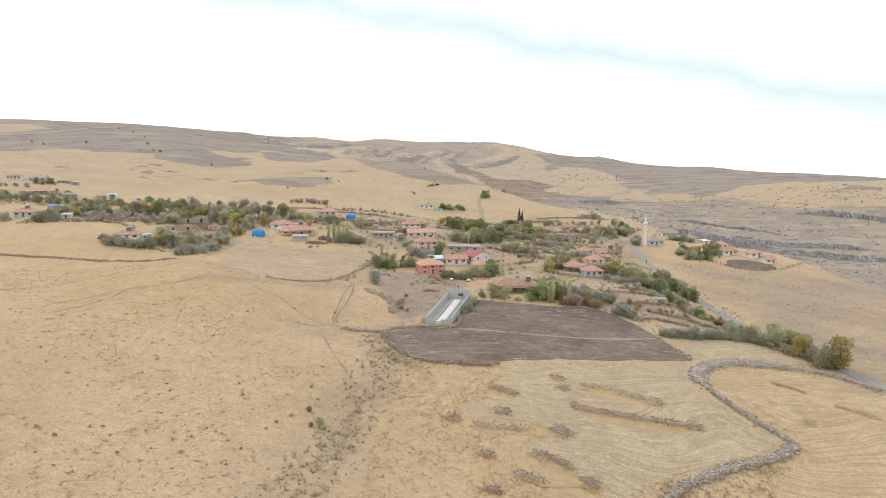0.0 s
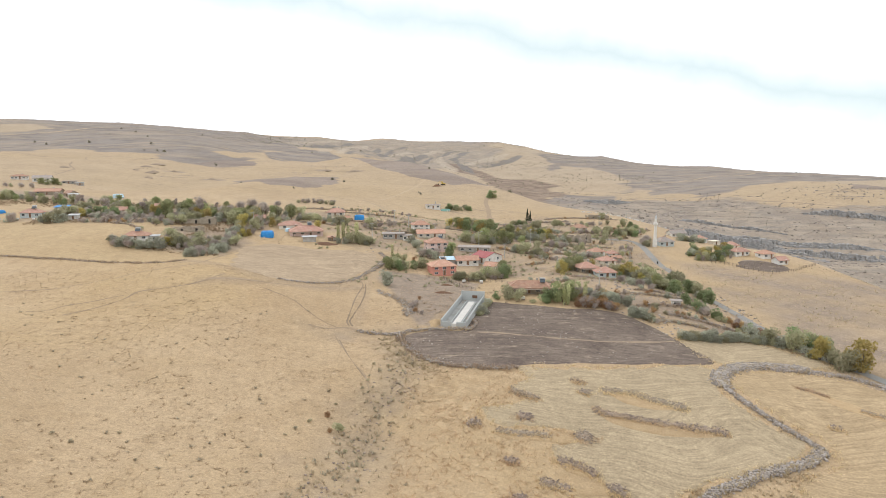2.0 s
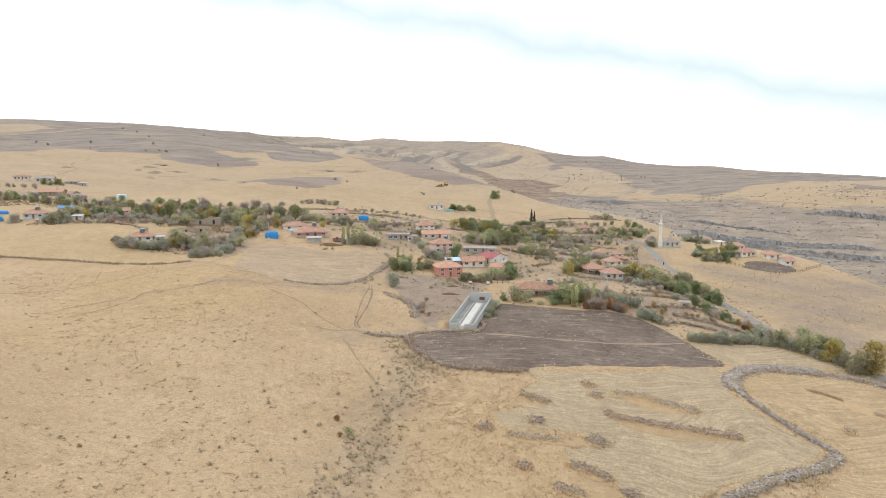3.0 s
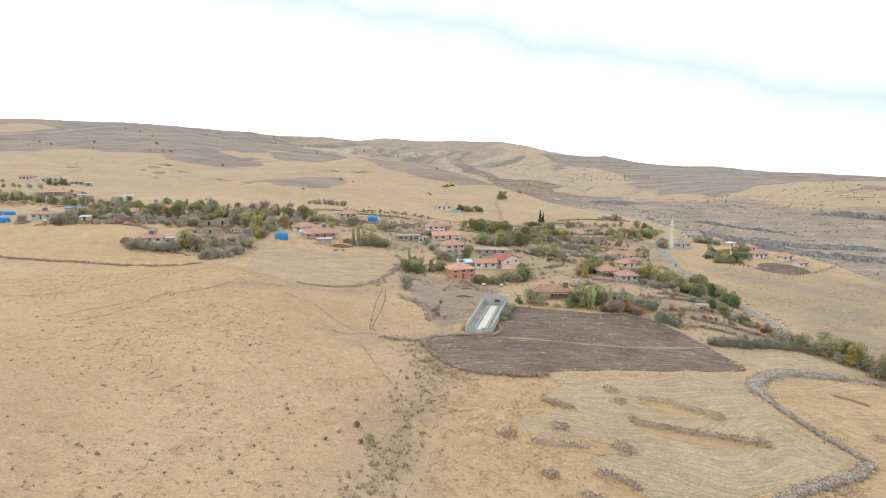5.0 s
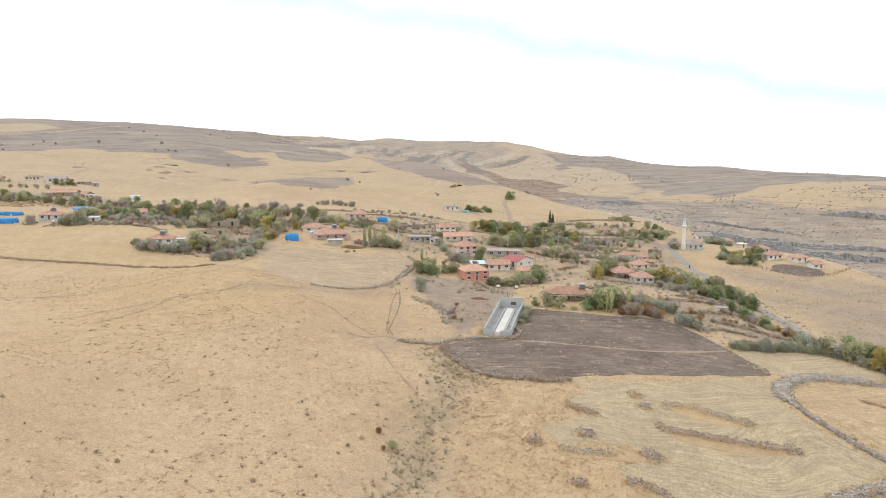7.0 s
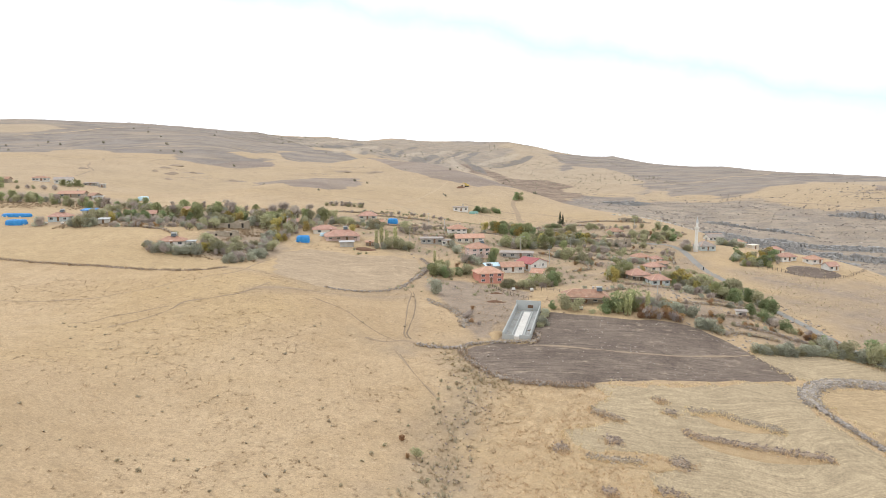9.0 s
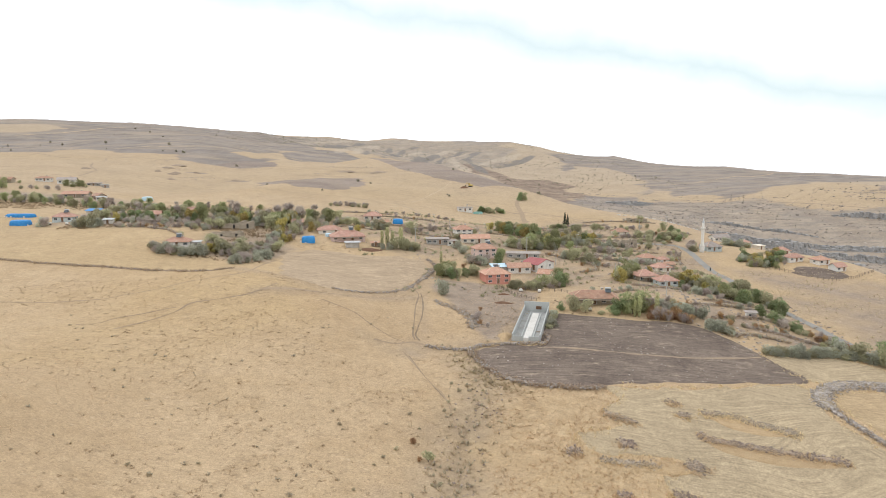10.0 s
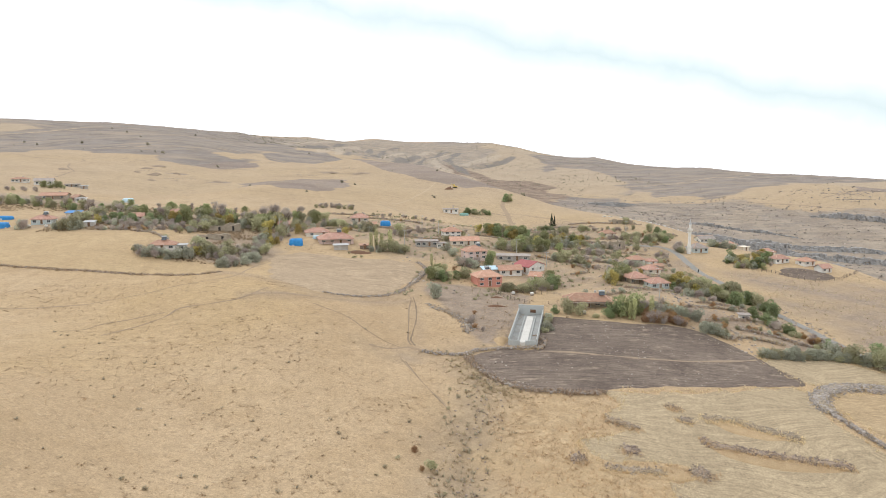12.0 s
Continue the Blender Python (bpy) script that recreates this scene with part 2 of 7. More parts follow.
    c = blend(nt, maths(nt, "MULTIPLY", dash, 0.42), c, (0.25, 0.19, 0.125))
    pale_dash = noise_at(nt, pos, 1.1, 4, 0.62, 0.72, 0.6, ((0.5, 1.0, 1.0), (0, 0, 0.3)))
    c = blend(nt, maths(nt, "MULTIPLY", pale_dash, 0.6), c, (0.58, 0.455, 0.31))
    speck = noise_at(nt, pos, 1.3, 3, 0.60, 0.68)
    c = blend(nt, maths(nt, "MULTIPLY", maths(nt, "MULTIPLY", speck, rough_patch), 0.45), c, (0.21, 0.155, 0.10))
    nt.links.new(c, b.inputs["Base Color"])
    rough_height = maths(nt, "ADD", maths(nt, "MULTIPLY", noise_at(nt, pos, 0.8, 5, 0.2, 0.8), 0.6), maths(nt, "MULTIPLY", fine, 0.4))
    bump(nt, b, rough_height, 0.55, 0.4)
    return m


def field_material(name, base, other, furrow, stretch_angle, pale=None, line_scale=2.2, swing_by=22.0):
    """Worked soil or stubble: patches, drawn-out lines along the machine's way, and clods."""
    m, nt, b = material(name, 0.95)
    b.inputs["Specular IOR Level"].default_value = 0.1
    pos = nt.nodes.new("ShaderNodeTexCoord").outputs["Object"]
    c = blend(nt, noise_at(nt, pos, 0.07, 5, 0.38, 0.62), base, other)
    swing = node(nt, "ShaderNodeTexNoise", Scale=0.03, Detail=1.0)
    nt.links.new(pos, swing.inputs["Vector"])
    bend = node(nt, "ShaderNodeVectorMath")
    bend.operation = "MULTIPLY_ADD"
    nt.links.new(swing.outputs["Color"], bend.inputs[0])
    bend.inputs[1].default_value = (swing_by, swing_by, 0)
    nt.links.new(pos, bend.inputs[2])
    ln = noise_at(nt, bend.outputs[0], line_scale, 3, 0.4, 0.64, 0.6, ((0.03, 1.0, 1.0), (0, 0, radians(stretch_angle))))
    c = blend(nt, maths(nt, "MULTIPLY", ln, 0.8), c, furrow)
    c = blend(nt, maths(nt, "MULTIPLY", noise_at(nt, pos, 0.6, 6, 0.45, 0.65, 0.7), 0.25), c, tuple(v * 1.15 for v in other))
    if pale:
        p = noise_at(nt, pos, 0.5, 6, 0.57, 0.66, 0.7, ((0.35, 1.0, 1.0), (0, 0, radians(stretch_angle))))
        c = blend(nt, maths(nt, "MULTIPLY", p, 0.7), c, pale)
    fine = noise_at(nt, pos, 3.0, 4, 0.3, 0.7, 0.7)
    c = shaded(nt, c, pos, ((0.25, 5, 0.36, 0.64, 0.92, 1.06), (1.1, 5, 0.34, 0.66, 0.90, 1.09), (2.6, 5, 0.34, 0.66, 0.73, 1.21)))
    nt.links.new(c, b.inputs["Base Color"])
    bump(nt, b, maths(nt, "ADD", maths(nt, "MULTIPLY", ln, 0.4), maths(nt, "MULTIPLY", fine, 0.5)), 0.6, 0.2)
    return m


def tile_material(name, base, other, stain):
    """Pantiles: rows of rounded tiles, each row and patch weathered a little differently."""
    m, nt, b = material(name, 0.8)
    pos = nt.nodes.new("ShaderNodeTexCoord").outputs["Object"]
    c = blend(nt, noise_at(nt, pos, 0.7, 5, 0.38, 0.62), base, other)
    c = blend(nt, maths(nt, "MULTIPLY", noise_at(nt, pos, 5.0, 3, 0.4, 0.65), 0.5), c, tuple(v * 0.6 for v in base))
    c = blend(nt, maths(nt, "MULTIPLY", noise_at(nt, pos, 0.45, 6, 0.48, 0.66), 0.85), c, stain)
    w = node(nt, "ShaderNodeTexWave", Scale=1.1, Distortion=0.3)
    nt.links.new(pos, w.inputs["Vector"])
    info = nt.nodes.new("ShaderNodeObjectInfo")
    hs = node(nt, "ShaderNodeHueSaturation")
    mr = node(nt, "ShaderNodeMapRange")
    mr.inputs["To Min"].default_value, mr.inputs["To Max"].default_value = 0.85, 1.12
    nt.links.new(info.outputs["Random"], mr.inputs["Value"])
    nt.links.new(mr.outputs[0], hs.inputs["Value"])
    nt.links.new(c, hs.inputs["Color"])
    nt.links.new(hs.outputs[0], b.inputs["Base Color"])
    bump(nt, b, w.outputs["Fac"], 0.5, 0.06)
    return m


GROUND = ground_material()
PLOUGHED = field_material("ploughed_soil", (0.15, 0.117, 0.097), (0.235, 0.187, 0.152), (0.115, 0.09, 0.076), 8, (0.36, 0.29, 0.22), swing_by=6.0)
STUBBLE = field_material("cut_stubble", (0.405, 0.322, 0.213), (0.455, 0.362, 0.24), (0.30, 0.237, 0.158), -12, line_scale=1.5, swing_by=34.0)
STUBBLE_YELLOW = field_material("yellow_stubble", (0.43, 0.32, 0.195), (0.48, 0.362, 0.225), (0.32, 0.235, 0.142), 38, line_scale=1.5, swing_by=30.0)
PALE_PLOT = field_material("pale_fallow_soil", (0.40, 0.305, 0.21), (0.445, 0.34, 0.233), (0.30, 0.23, 0.16), 10, (0.50, 0.395, 0.28), line_scale=1.2, swing_by=30.0)
RUT_DARK = mottled("washed_rut", (0.25, 0.185, 0.125), (0.33, 0.25, 0.17), 0.4, 2.5, 0.95, 0.6, 0.1)
RUT = mottled("worn_rut", (0.295, 0.22, 0.148), (0.36, 0.27, 0.182), 0.4, 2.5, 0.95)
DIRT = mottled("dirt_track", (0.46, 0.36, 0.25), (0.40, 0.30, 0.195), 0.3, 2.5, 0.95)
VERGE = mottled("earth_bank", (0.29, 0.22, 0.16), (0.38, 0.29, 0.20), 0.4, 2.5, 0.95, 0.6, 0.1)
ASPHALT = mottled("worn_asphalt", (0.285, 0.275, 0.255), (0.355, 0.335, 0.305), 0.15, 4, 0.85)
DUSK_STONE = foliage("dusky_field_stone", (0.205, 0.16, 0.13), (0.38, 0.31, 0.25), 0.1, 0.0)
PALE_STONE = foliage("pale_field_stone", (0.25, 0.22, 0.195), (0.44, 0.395, 0.35), 0.08, 0.0)
STONE = foliage("field_stone", (0.25, 0.215, 0.19), (0.42, 0.365, 0.31), 0.1, 0.0)
ROCK = mottled("grey_rock", (0.27, 0.268, 0.268), (0.37, 0.355, 0.34), 0.10, 0.5, 0.95, 0.6, 0.8, 0.05, (0.37, 0.325, 0.275))
MASONRY = mottled("rubble_masonry", (0.42, 0.36, 0.28), (0.33, 0.28, 0.215), 0.8, 3.0, 0.95, 0.7, 0.1, 0.1, (0.25, 0.20, 0.15))
TILE = tile_material("clay_tile", (0.43, 0.235, 0.18), (0.50, 0.315, 0.25), (0.34, 0.215, 0.17))
TILE_ORANGE = tile_material("orange_clay_tile", (0.50, 0.275, 0.195), (0.55, 0.345, 0.255), (0.42, 0.26, 0.185))
TILE_OLD = tile_material("old_clay_tile", (0.43, 0.24, 0.165), (0.50, 0.315, 0.225), (0.32, 0.215, 0.155))
RED_METAL = mottled("red_metal_sheet", (0.33, 0.085, 0.085), (0.39, 0.12, 0.115), 0.5, 4, 0.5, 0.1, 0.02, 0.03)
OLD_ROOF = mottled("weathered_grey_roof", (0.33, 0.29, 0.265), (0.40, 0.355, 0.32), 0.7, 5, 0.9, 0.3, 0.03, 0.1, (0.26, 0.21, 0.18))
CAP = mottled("mortar_ridge", (0.62, 0.42, 0.32), (0.55, 0.36, 0.26), 1, 8)
WHITE = mottled("whitewash", (0.78, 0.76, 0.72), (0.70, 0.67, 0.62), 0.6, 6, 0.9, 0.15, 0.02, 0.05, (0.55, 0.51, 0.45))
PINK = mottled("pink_plaster", (0.74, 0.58, 0.53), (0.68, 0.52, 0.47), 0.6, 6, 0.9, 0.15, 0.02, 0.04)
SALMON = mottled("salmon_paint", (0.66, 0.31, 0.245), (0.60, 0.275, 0.215), 0.6, 6, 0.9, 0.15, 0.02, 0.04)
GREYWALL = mottled("grey_render", (0.47, 0.45, 0.42), (0.40, 0.37, 0.33), 0.6, 6, 0.9, 0.2, 0.02, 0.08, (0.30, 0.27, 0.23))
TEAL = mottled("pale_blue_paint", (0.50, 0.57, 0.58), (0.58, 0.62, 0.61), 0.6, 6, 0.9, 0.15, 0.02, 0.05)
CREAM = mottled("cream_plaster", (0.74, 0.68, 0.58), (0.68, 0.61, 0.51), 0.6, 6)
CONCRETE = mottled("new_concrete", (0.42, 0.435, 0.425), (0.49, 0.50, 0.48), 0.5, 5, 0.85, 0.2, 0.02, 0.04, (0.38, 0.39, 0.38))
OLD_CONCRETE = mottled("stained_concrete", (0.33, 0.335, 0.325), (0.40, 0.40, 0.385), 0.4, 4, 0.9, 0.2, 0.02, 0.03, (0.27, 0.25, 0.22))
SLAB = mottled("pale_concrete_slab", (0.66, 0.64, 0.60), (0.58, 0.56, 0.52), 0.5, 5, 0.85, 0.2, 0.02, 0.03)
TIMBER = mottled("grey_timber", (0.22, 0.175, 0.135), (0.30, 0.245, 0.19), 2, 14)
DARK = mottled("dark_paint_and_opening_shade", (0.045, 0.04, 0.037), (0.06, 0.054, 0.05), 2, 10)
POLE = mottled("pole_concrete", (0.50, 0.48, 0.44), (0.42, 0.40, 0.36), 2, 10)
STEEL = mottled("zinc_sheet", (0.55, 0.56, 0.57), (0.45, 0.46, 0.47), 1, 8, 0.45)
BLUE = mottled("blue_tarpaulin", (0.03, 0.22, 0.55), (0.05, 0.30, 0.66), 1.0, 4, 0.5, 0.5, 0.08, 0.05)
PALE_BLUE = mottled("pale_blue_sheet", (0.48, 0.66, 0.78), (0.56, 0.70, 0.78), 1.0, 4, 0.5, 0.3, 0.05, 0.05)
YELLOW_PAINT = mottled("yellow_paint", (0.60, 0.45, 0.14), (0.52, 0.38, 0.13), 1.0, 4, 0.5, 0.1, 0.02, 0.03)
TEAL_SHEET = mottled("teal_sheet", (0.22, 0.42, 0.38), (0.28, 0.48, 0.43), 1.0, 4, 0.6, 0.3, 0.05, 0.05)
BARK = mottled("bark", (0.16, 0.125, 0.095), (0.23, 0.18, 0.14), 2, 12)
MANURE = mottled("brown_heap", (0.17, 0.095, 0.06), (0.22, 0.13, 0.085), 0.8, 4, 0.95, 0.8, 0.15)
LEAF_GREEN = foliage("green_leaves", (0.285, 0.305, 0.155), (0.40, 0.405, 0.215))
LEAF_DARK = foliage("dark_green_leaves", (0.22, 0.265, 0.135), (0.315, 0.355, 0.19))
LEAF_OLIVE = foliage("olive_leaves", (0.37, 0.355, 0.225), (0.47, 0.445, 0.29))
LEAF_SILVER = foliage("silver_leaves", (0.37, 0.375, 0.295), (0.47, 0.47, 0.37))
LEAF_YELLOW = foliage("yellow_leaves", (0.40, 0.335, 0.12), (0.54, 0.44, 0.175))
LEAF_RUST = foliage("rusty_leaves", (0.351, 0.221, 0.12), (0.493, 0.325, 0.184))
TWIG = foliage("bare_twigs", (0.40, 0.34, 0.305), (0.52, 0.45, 0.395), 0.18, 0.0)
CONIFER = foliage("conifer_needles", (0.04, 0.05, 0.035), (0.07, 0.085, 0.05))
HILLBUSH = foliage("hill_bush_leaves", (0.225, 0.205, 0.16), (0.32, 0.288, 0.215))
GRASS = foliage("dry_grass", (0.56, 0.43, 0.27), (0.76, 0.60, 0.40), 0.15)
LEAF_POPLAR = foliage("poplar_leaves", (0.397, 0.397, 0.215), (0.583, 0.558, 0.325))
GOLDEN = mottled("golden_grass_patch", (0.52, 0.38, 0.225), (0.46, 0.325, 0.185), 0.5, 3.0, 0.95, 0.8, 0.2)
DUSKY = mottled("dusky_weeds", (0.31, 0.24, 0.185), (0.41, 0.32, 0.235), 0.6, 3.0, 0.95, 0.8, 0.15)
GRASS_DULL = foliage("dull_steppe_tufts", (0.345, 0.265, 0.172), (0.46, 0.355, 0.235), 0.15)
GRASS_DARK = foliage("dull_tufts", (0.403, 0.319, 0.224), (0.538, 0.426, 0.297), 0.15)
GRASS_GREY = foliage("grey_thistle", (0.40, 0.355, 0.25), (0.54, 0.48, 0.345), 0.15)
GLASS, gnt, gb = material("window_glass", 0.12)
gb.inputs["Base Color"].default_value = (0.05, 0.06, 0.07, 1)
gb.inputs["Specular IOR Level"].default_value = 0.5
FRAME = mottled("window_frame", (0.72, 0.71, 0.68), (0.66, 0.65, 0.62), 2, 10)
DOORWOOD = mottled("door_wood", (0.20, 0.12, 0.075), (0.26, 0.16, 0.10), 2, 10)

# ---- the lie of the land ----
LAND_BASE = (0.76, -40.4, 27.61)
LAND_FORMS_A = [
    (-69, 74, 14, 1.9), (78, 84, 14, 3.9), (-88, 95, 14, 4.3), (7, 101, 41, -3.3), (33, 109, 14, -5.5), (-47, 120, 29, -1.9),
    (-113, 121, 23, 10.8), (73, 126, 32, -3.6), (28, 126, 14, -1.7), (-19, 128, 14, -1.6), (-21, 145, 14, -2.8), (117, 146, 26, -2.2),
    (-144, 154, 30, 5.3), (60, 154, 15, 2.5), (-105, 154, 17, 2.6), (-68, 174, 26, 3.1), (163, 175, 53, -1.9), (14, 186, 26, 2.5),
    (-47, 206, 19, 2.9), (-87, 222, 33, 7.5), (53, 233, 33, 5.2), (190, 238, 27, -4.9), (0, 270, 24, -2.1), (-132, 275, 27, 4.2),
]
LAND_FORMS_B = [
    (265, 285, 55, -18.1), (-150, 310, 48, 4.5), (102, 329, 31, -3.2), (169, 351, 35, 4.9), (248, 363, 40, -10.5), (-339, 364, 70, -5.2),
    (58, 385, 55, -2.4), (311, 388, 70, -31), (-29, 389, 156, 11.1), (-351, 439, 225, 16), (0, 440, 40, -8.2), (216, 448, 45, -9.1),
    (-147, 475, 45, 4.6), (111, 485, 70, 5.4), (282, 487, 51, -12.8), (359, 524, 140, -41.2), (42, 561, 51, 4.6), (232, 591, 89, -8.7),
    (95, 628, 57, -3.9), (-47, 634, 89, 16.4), (507, 634, 73, -5.5), (312, 647, 65, -7.9), (-625, 671, 202, 11.9), (625, 671, 128, -3.6),
]
LAND_FORMS_C = [
    (-107, 710, 65, 8.5), (53, 716, 65, -5.2), (353, 731, 73, -6.2), (297, 755, 73, -8.1), (-706, 758, 93, -1.7), (181, 791, 179, -13.8),
    (0, 812, 73, -5.5), (-271, 876, 202, 34.5), (519, 897, 93, 8.2), (732, 914, 105, -2.7), (451, 933, 93, 8), (-902, 968, 185, -6.3),
    (-429, 1090, 164, 14.3), (747, 1092, 185, -9.6), (261, 1142, 105, -8.9), (-175, 1158, 105, 6), (-391, 1265, 185, 11.7), (750, 1294, 135, -6.5),
    (197, 1309, 291, -23.4), (-442, 1429, 209, 9), (112, 1492, 135, -7.9), (-735, 1522, 372, 16.3), (-619, 1573, 237, 10.3), (1471, 1579, 302, 3.4),
]
LAND_FORMS_D = [
    (-957, 1653, 420, 16.4), (126, 1686, 237, -8.9), (-1663, 1785, 537, 4.3), (-1663, 1785, 976, 14.8), (426, 1862, 172, -3.1), (-790, 2009, 475, 14.1),
    (-544, 2378, 220, 2), (182, 2432, 342, 7.1), (0, 2439, 342, 5.9), (1199, 2482, 386, -7.5), (1199, 2482, 248, -4), (1009, 2565, 386, -7.5),
    (1561, 2695, 436, -4.6), (1561, 2695, 685, -7.2), (1355, 2805, 436, -6.6), (1355, 2805, 685, -8.8), (1141, 2898, 436, -6.8), (1141, 2898, 685, -8.7),
    (1141, 2898, 280, -4.1), (1764, 3046, 774, -4.5), (1531, 3169, 774, -5.4), (1531, 3169, 493, -2.1), (1289, 3275, 774, -5.5), (1289, 3275, 493, -2.2),
]
HILL_FORMS_A = [
    (286, 401, 44, -4.3), (-213, 503, 49, -4.3), (-119, 533, 49, 8.8), (258, 549, 55, 4.6), (-60, 604, 36, -5.1), (-107, 665, 40, -5.7),
    (-495, 666, 183, 6.6), (482, 675, 75, -7.2), (-29, 747, 45, 7.1), (441, 808, 83, 5.6), (594, 832, 92, 7.5), (-201, 899, 83, -7.6),
    (-201, 899, 129, -10.8), (-504, 1017, 102, 6.6), (158, 1124, 159, -10.4), (-113, 1130, 102, 12.4), (-1000, 1188, 140, 10.9), (-200, 1244, 113, 10.8),
    (100, 1256, 113, -8.7), (902, 1264, 342, 18.3), (-851, 1299, 342, 33.1), (-1029, 1382, 103, -5.4), (1001, 1403, 103, -6), (661, 1405, 93, -6.2),
    (-765, 1544, 155, -10), (-376, 1682, 241, 7.5), (137, 1718, 241, -8.8), (-1519, 1803, 330, 5.7),
]
HILL_FORMS_B = [
    (-1408, 1891, 330, 8.3), (-76, 1912, 172, -9.4), (1252, 1997, 330, -6.4), (-1686, 2001, 366, 6), (-1171, 2046, 330, 9.1), (546, 2052, 297, 15.9),
    (-1563, 2099, 366, 9.5), (-212, 2113, 127, -7.3), (-84, 2122, 191, -8.1), (-84, 2122, 127, -5.5), (1004, 2133, 212, -6.1), (-918, 2171, 519, 18.3),
    (-1434, 2189, 236, 7.9), (-1434, 2189, 366, 11.6), (-1434, 2189, 157, 4.3), (-1300, 2271, 236, 7.3), (-1300, 2271, 157, 4.3), (188, 2350, 212, 14.4),
    (-94, 2356, 519, 22), (1114, 2368, 236, -6.5), (1114, 2368, 366, -8.9), (970, 2430, 236, -7.3), (970, 2430, 366, -8.9), (-2077, 2466, 290, -3.5),
    (-2077, 2466, 193, -1.6), (-723, 2515, 236, 5.2), (-571, 2554, 236, 6.3), (-571, 2554, 366, 10.7),
]
HILL_FORMS_C = [
    (-1925, 2586, 290, -6.3), (-1925, 2586, 193, -4.2), (-1925, 2586, 451, -7.3), (-261, 2604, 157, 10), (-104, 2615, 157, 12.7), (52, 2616, 157, 9),
    (-1767, 2697, 290, -6.8), (-1767, 2697, 451, -8.2), (-1767, 2697, 193, -4.1), (-2306, 2737, 501, -5.4), (-2306, 2737, 788, -8.1), (-1602, 2798, 290, -6),
    (1546, 2830, 290, 5.5), (-2137, 2871, 501, -7.4), (-2137, 2871, 322, -4.5), (-2137, 2871, 788, -10), (-1431, 2889, 451, -8.1), (-1431, 2889, 290, -5.2),
    (232, 2896, 174, -4.2), (1373, 2917, 290, 6.7), (1373, 2917, 193, 3.7), (1373, 2917, 451, 8.9), (-1255, 2970, 451, -8.2), (-1255, 2970, 290, -4.9),
    (-1961, 2994, 501, -8.1), (1196, 2994, 290, 5.9), (-2559, 3039, 874, -9.6), (-1075, 3040, 290, -5.2),
]
HILL_FORMS_D = [
    (-1075, 3040, 451, -8.4), (2498, 3089, 874, -10.2), (2498, 3089, 556, -6.1), (-891, 3099, 290, -5.8), (-703, 3147, 290, -6.2), (-513, 3183, 290, -6.2),
    (-513, 3183, 193, -3.5), (-2372, 3187, 874, -11.9), (2308, 3233, 874, -11.5), (2308, 3233, 556, -7.4), (-2177, 3323, 874, -13.5), (2110, 3366, 874, -11.6),
    (-1974, 3448, 874, -14.1), (1904, 3487, 874, -10.6), (499, 3544, 322, 5), (-1763, 3560, 874, -14.1), (71, 3578, 215, 3.5), (1692, 3594, 874, -9.1),
    (-1547, 3659, 874, -13.7), (-1325, 3745, 874, -13.3), (-1098, 3818, 874, -13.1), (-867, 3877, 874, -13.3), (-633, 3922, 874, -13.5), (-396, 3953, 874, -13.5),
    (-158, 3970, 874, -13.1), (79, 3972, 358, -4.9),
]
FORMS = LAND_FORMS_A + LAND_FORMS_B + LAND_FORMS_C + LAND_FORMS_D + HILL_FORMS_A + HILL_FORMS_B + HILL_FORMS_C + HILL_FORMS_D

BROW = [(-205, 1010, 1), (-160, 930, 8), (-117, 851, 17), (-86, 804, 19), (-58, 766, 16), (-34, 737, 14), (-11, 708, 15), (7, 677, 14.5), (20, 647, 12.5), (28, 626, 10.5), (48, 601, 8), (72, 560, 2.8), (93, 519, 1.2), (107, 470, 0.5)]
# the beds of the dry gullies that run down the far ridge
RIDGE_CUTS = [((-165, 1400), (-212, 1760)), ((-212, 1760), (-205, 2150)), ((-150, 1500), (-168, 2140)), ((-65, 1594), (-46, 1880)), ((-46, 1880), (10, 2120)), ((84, 1678), (212, 1958)), ((-320, 1600), (-300, 2200)), ((-105, 1450), (-60, 2000))]
# the far rim against the sky: rise or fall by bearing
RIM_AT, RIM_LIFT = (-0.65, -0.48, -0.32, -0.07, 0.055, 0.12, 0.165, 0.29, 0.39, 0.51, 0.65), (-5, -2.5, 0, 2, 3, 4, 0, -3, -1.5, -3, -5)
GULLY_LINE = [(-15.4, 188), (-12.8, 173.1), (-15.2, 162.0), (-17.1, 152.7), (-20.0, 144.2), (-20.8, 131.6), (-24.1, 118.3), (-27, 106), (-30, 90)]
FORM_TABLE = np.array(FORMS, float).T


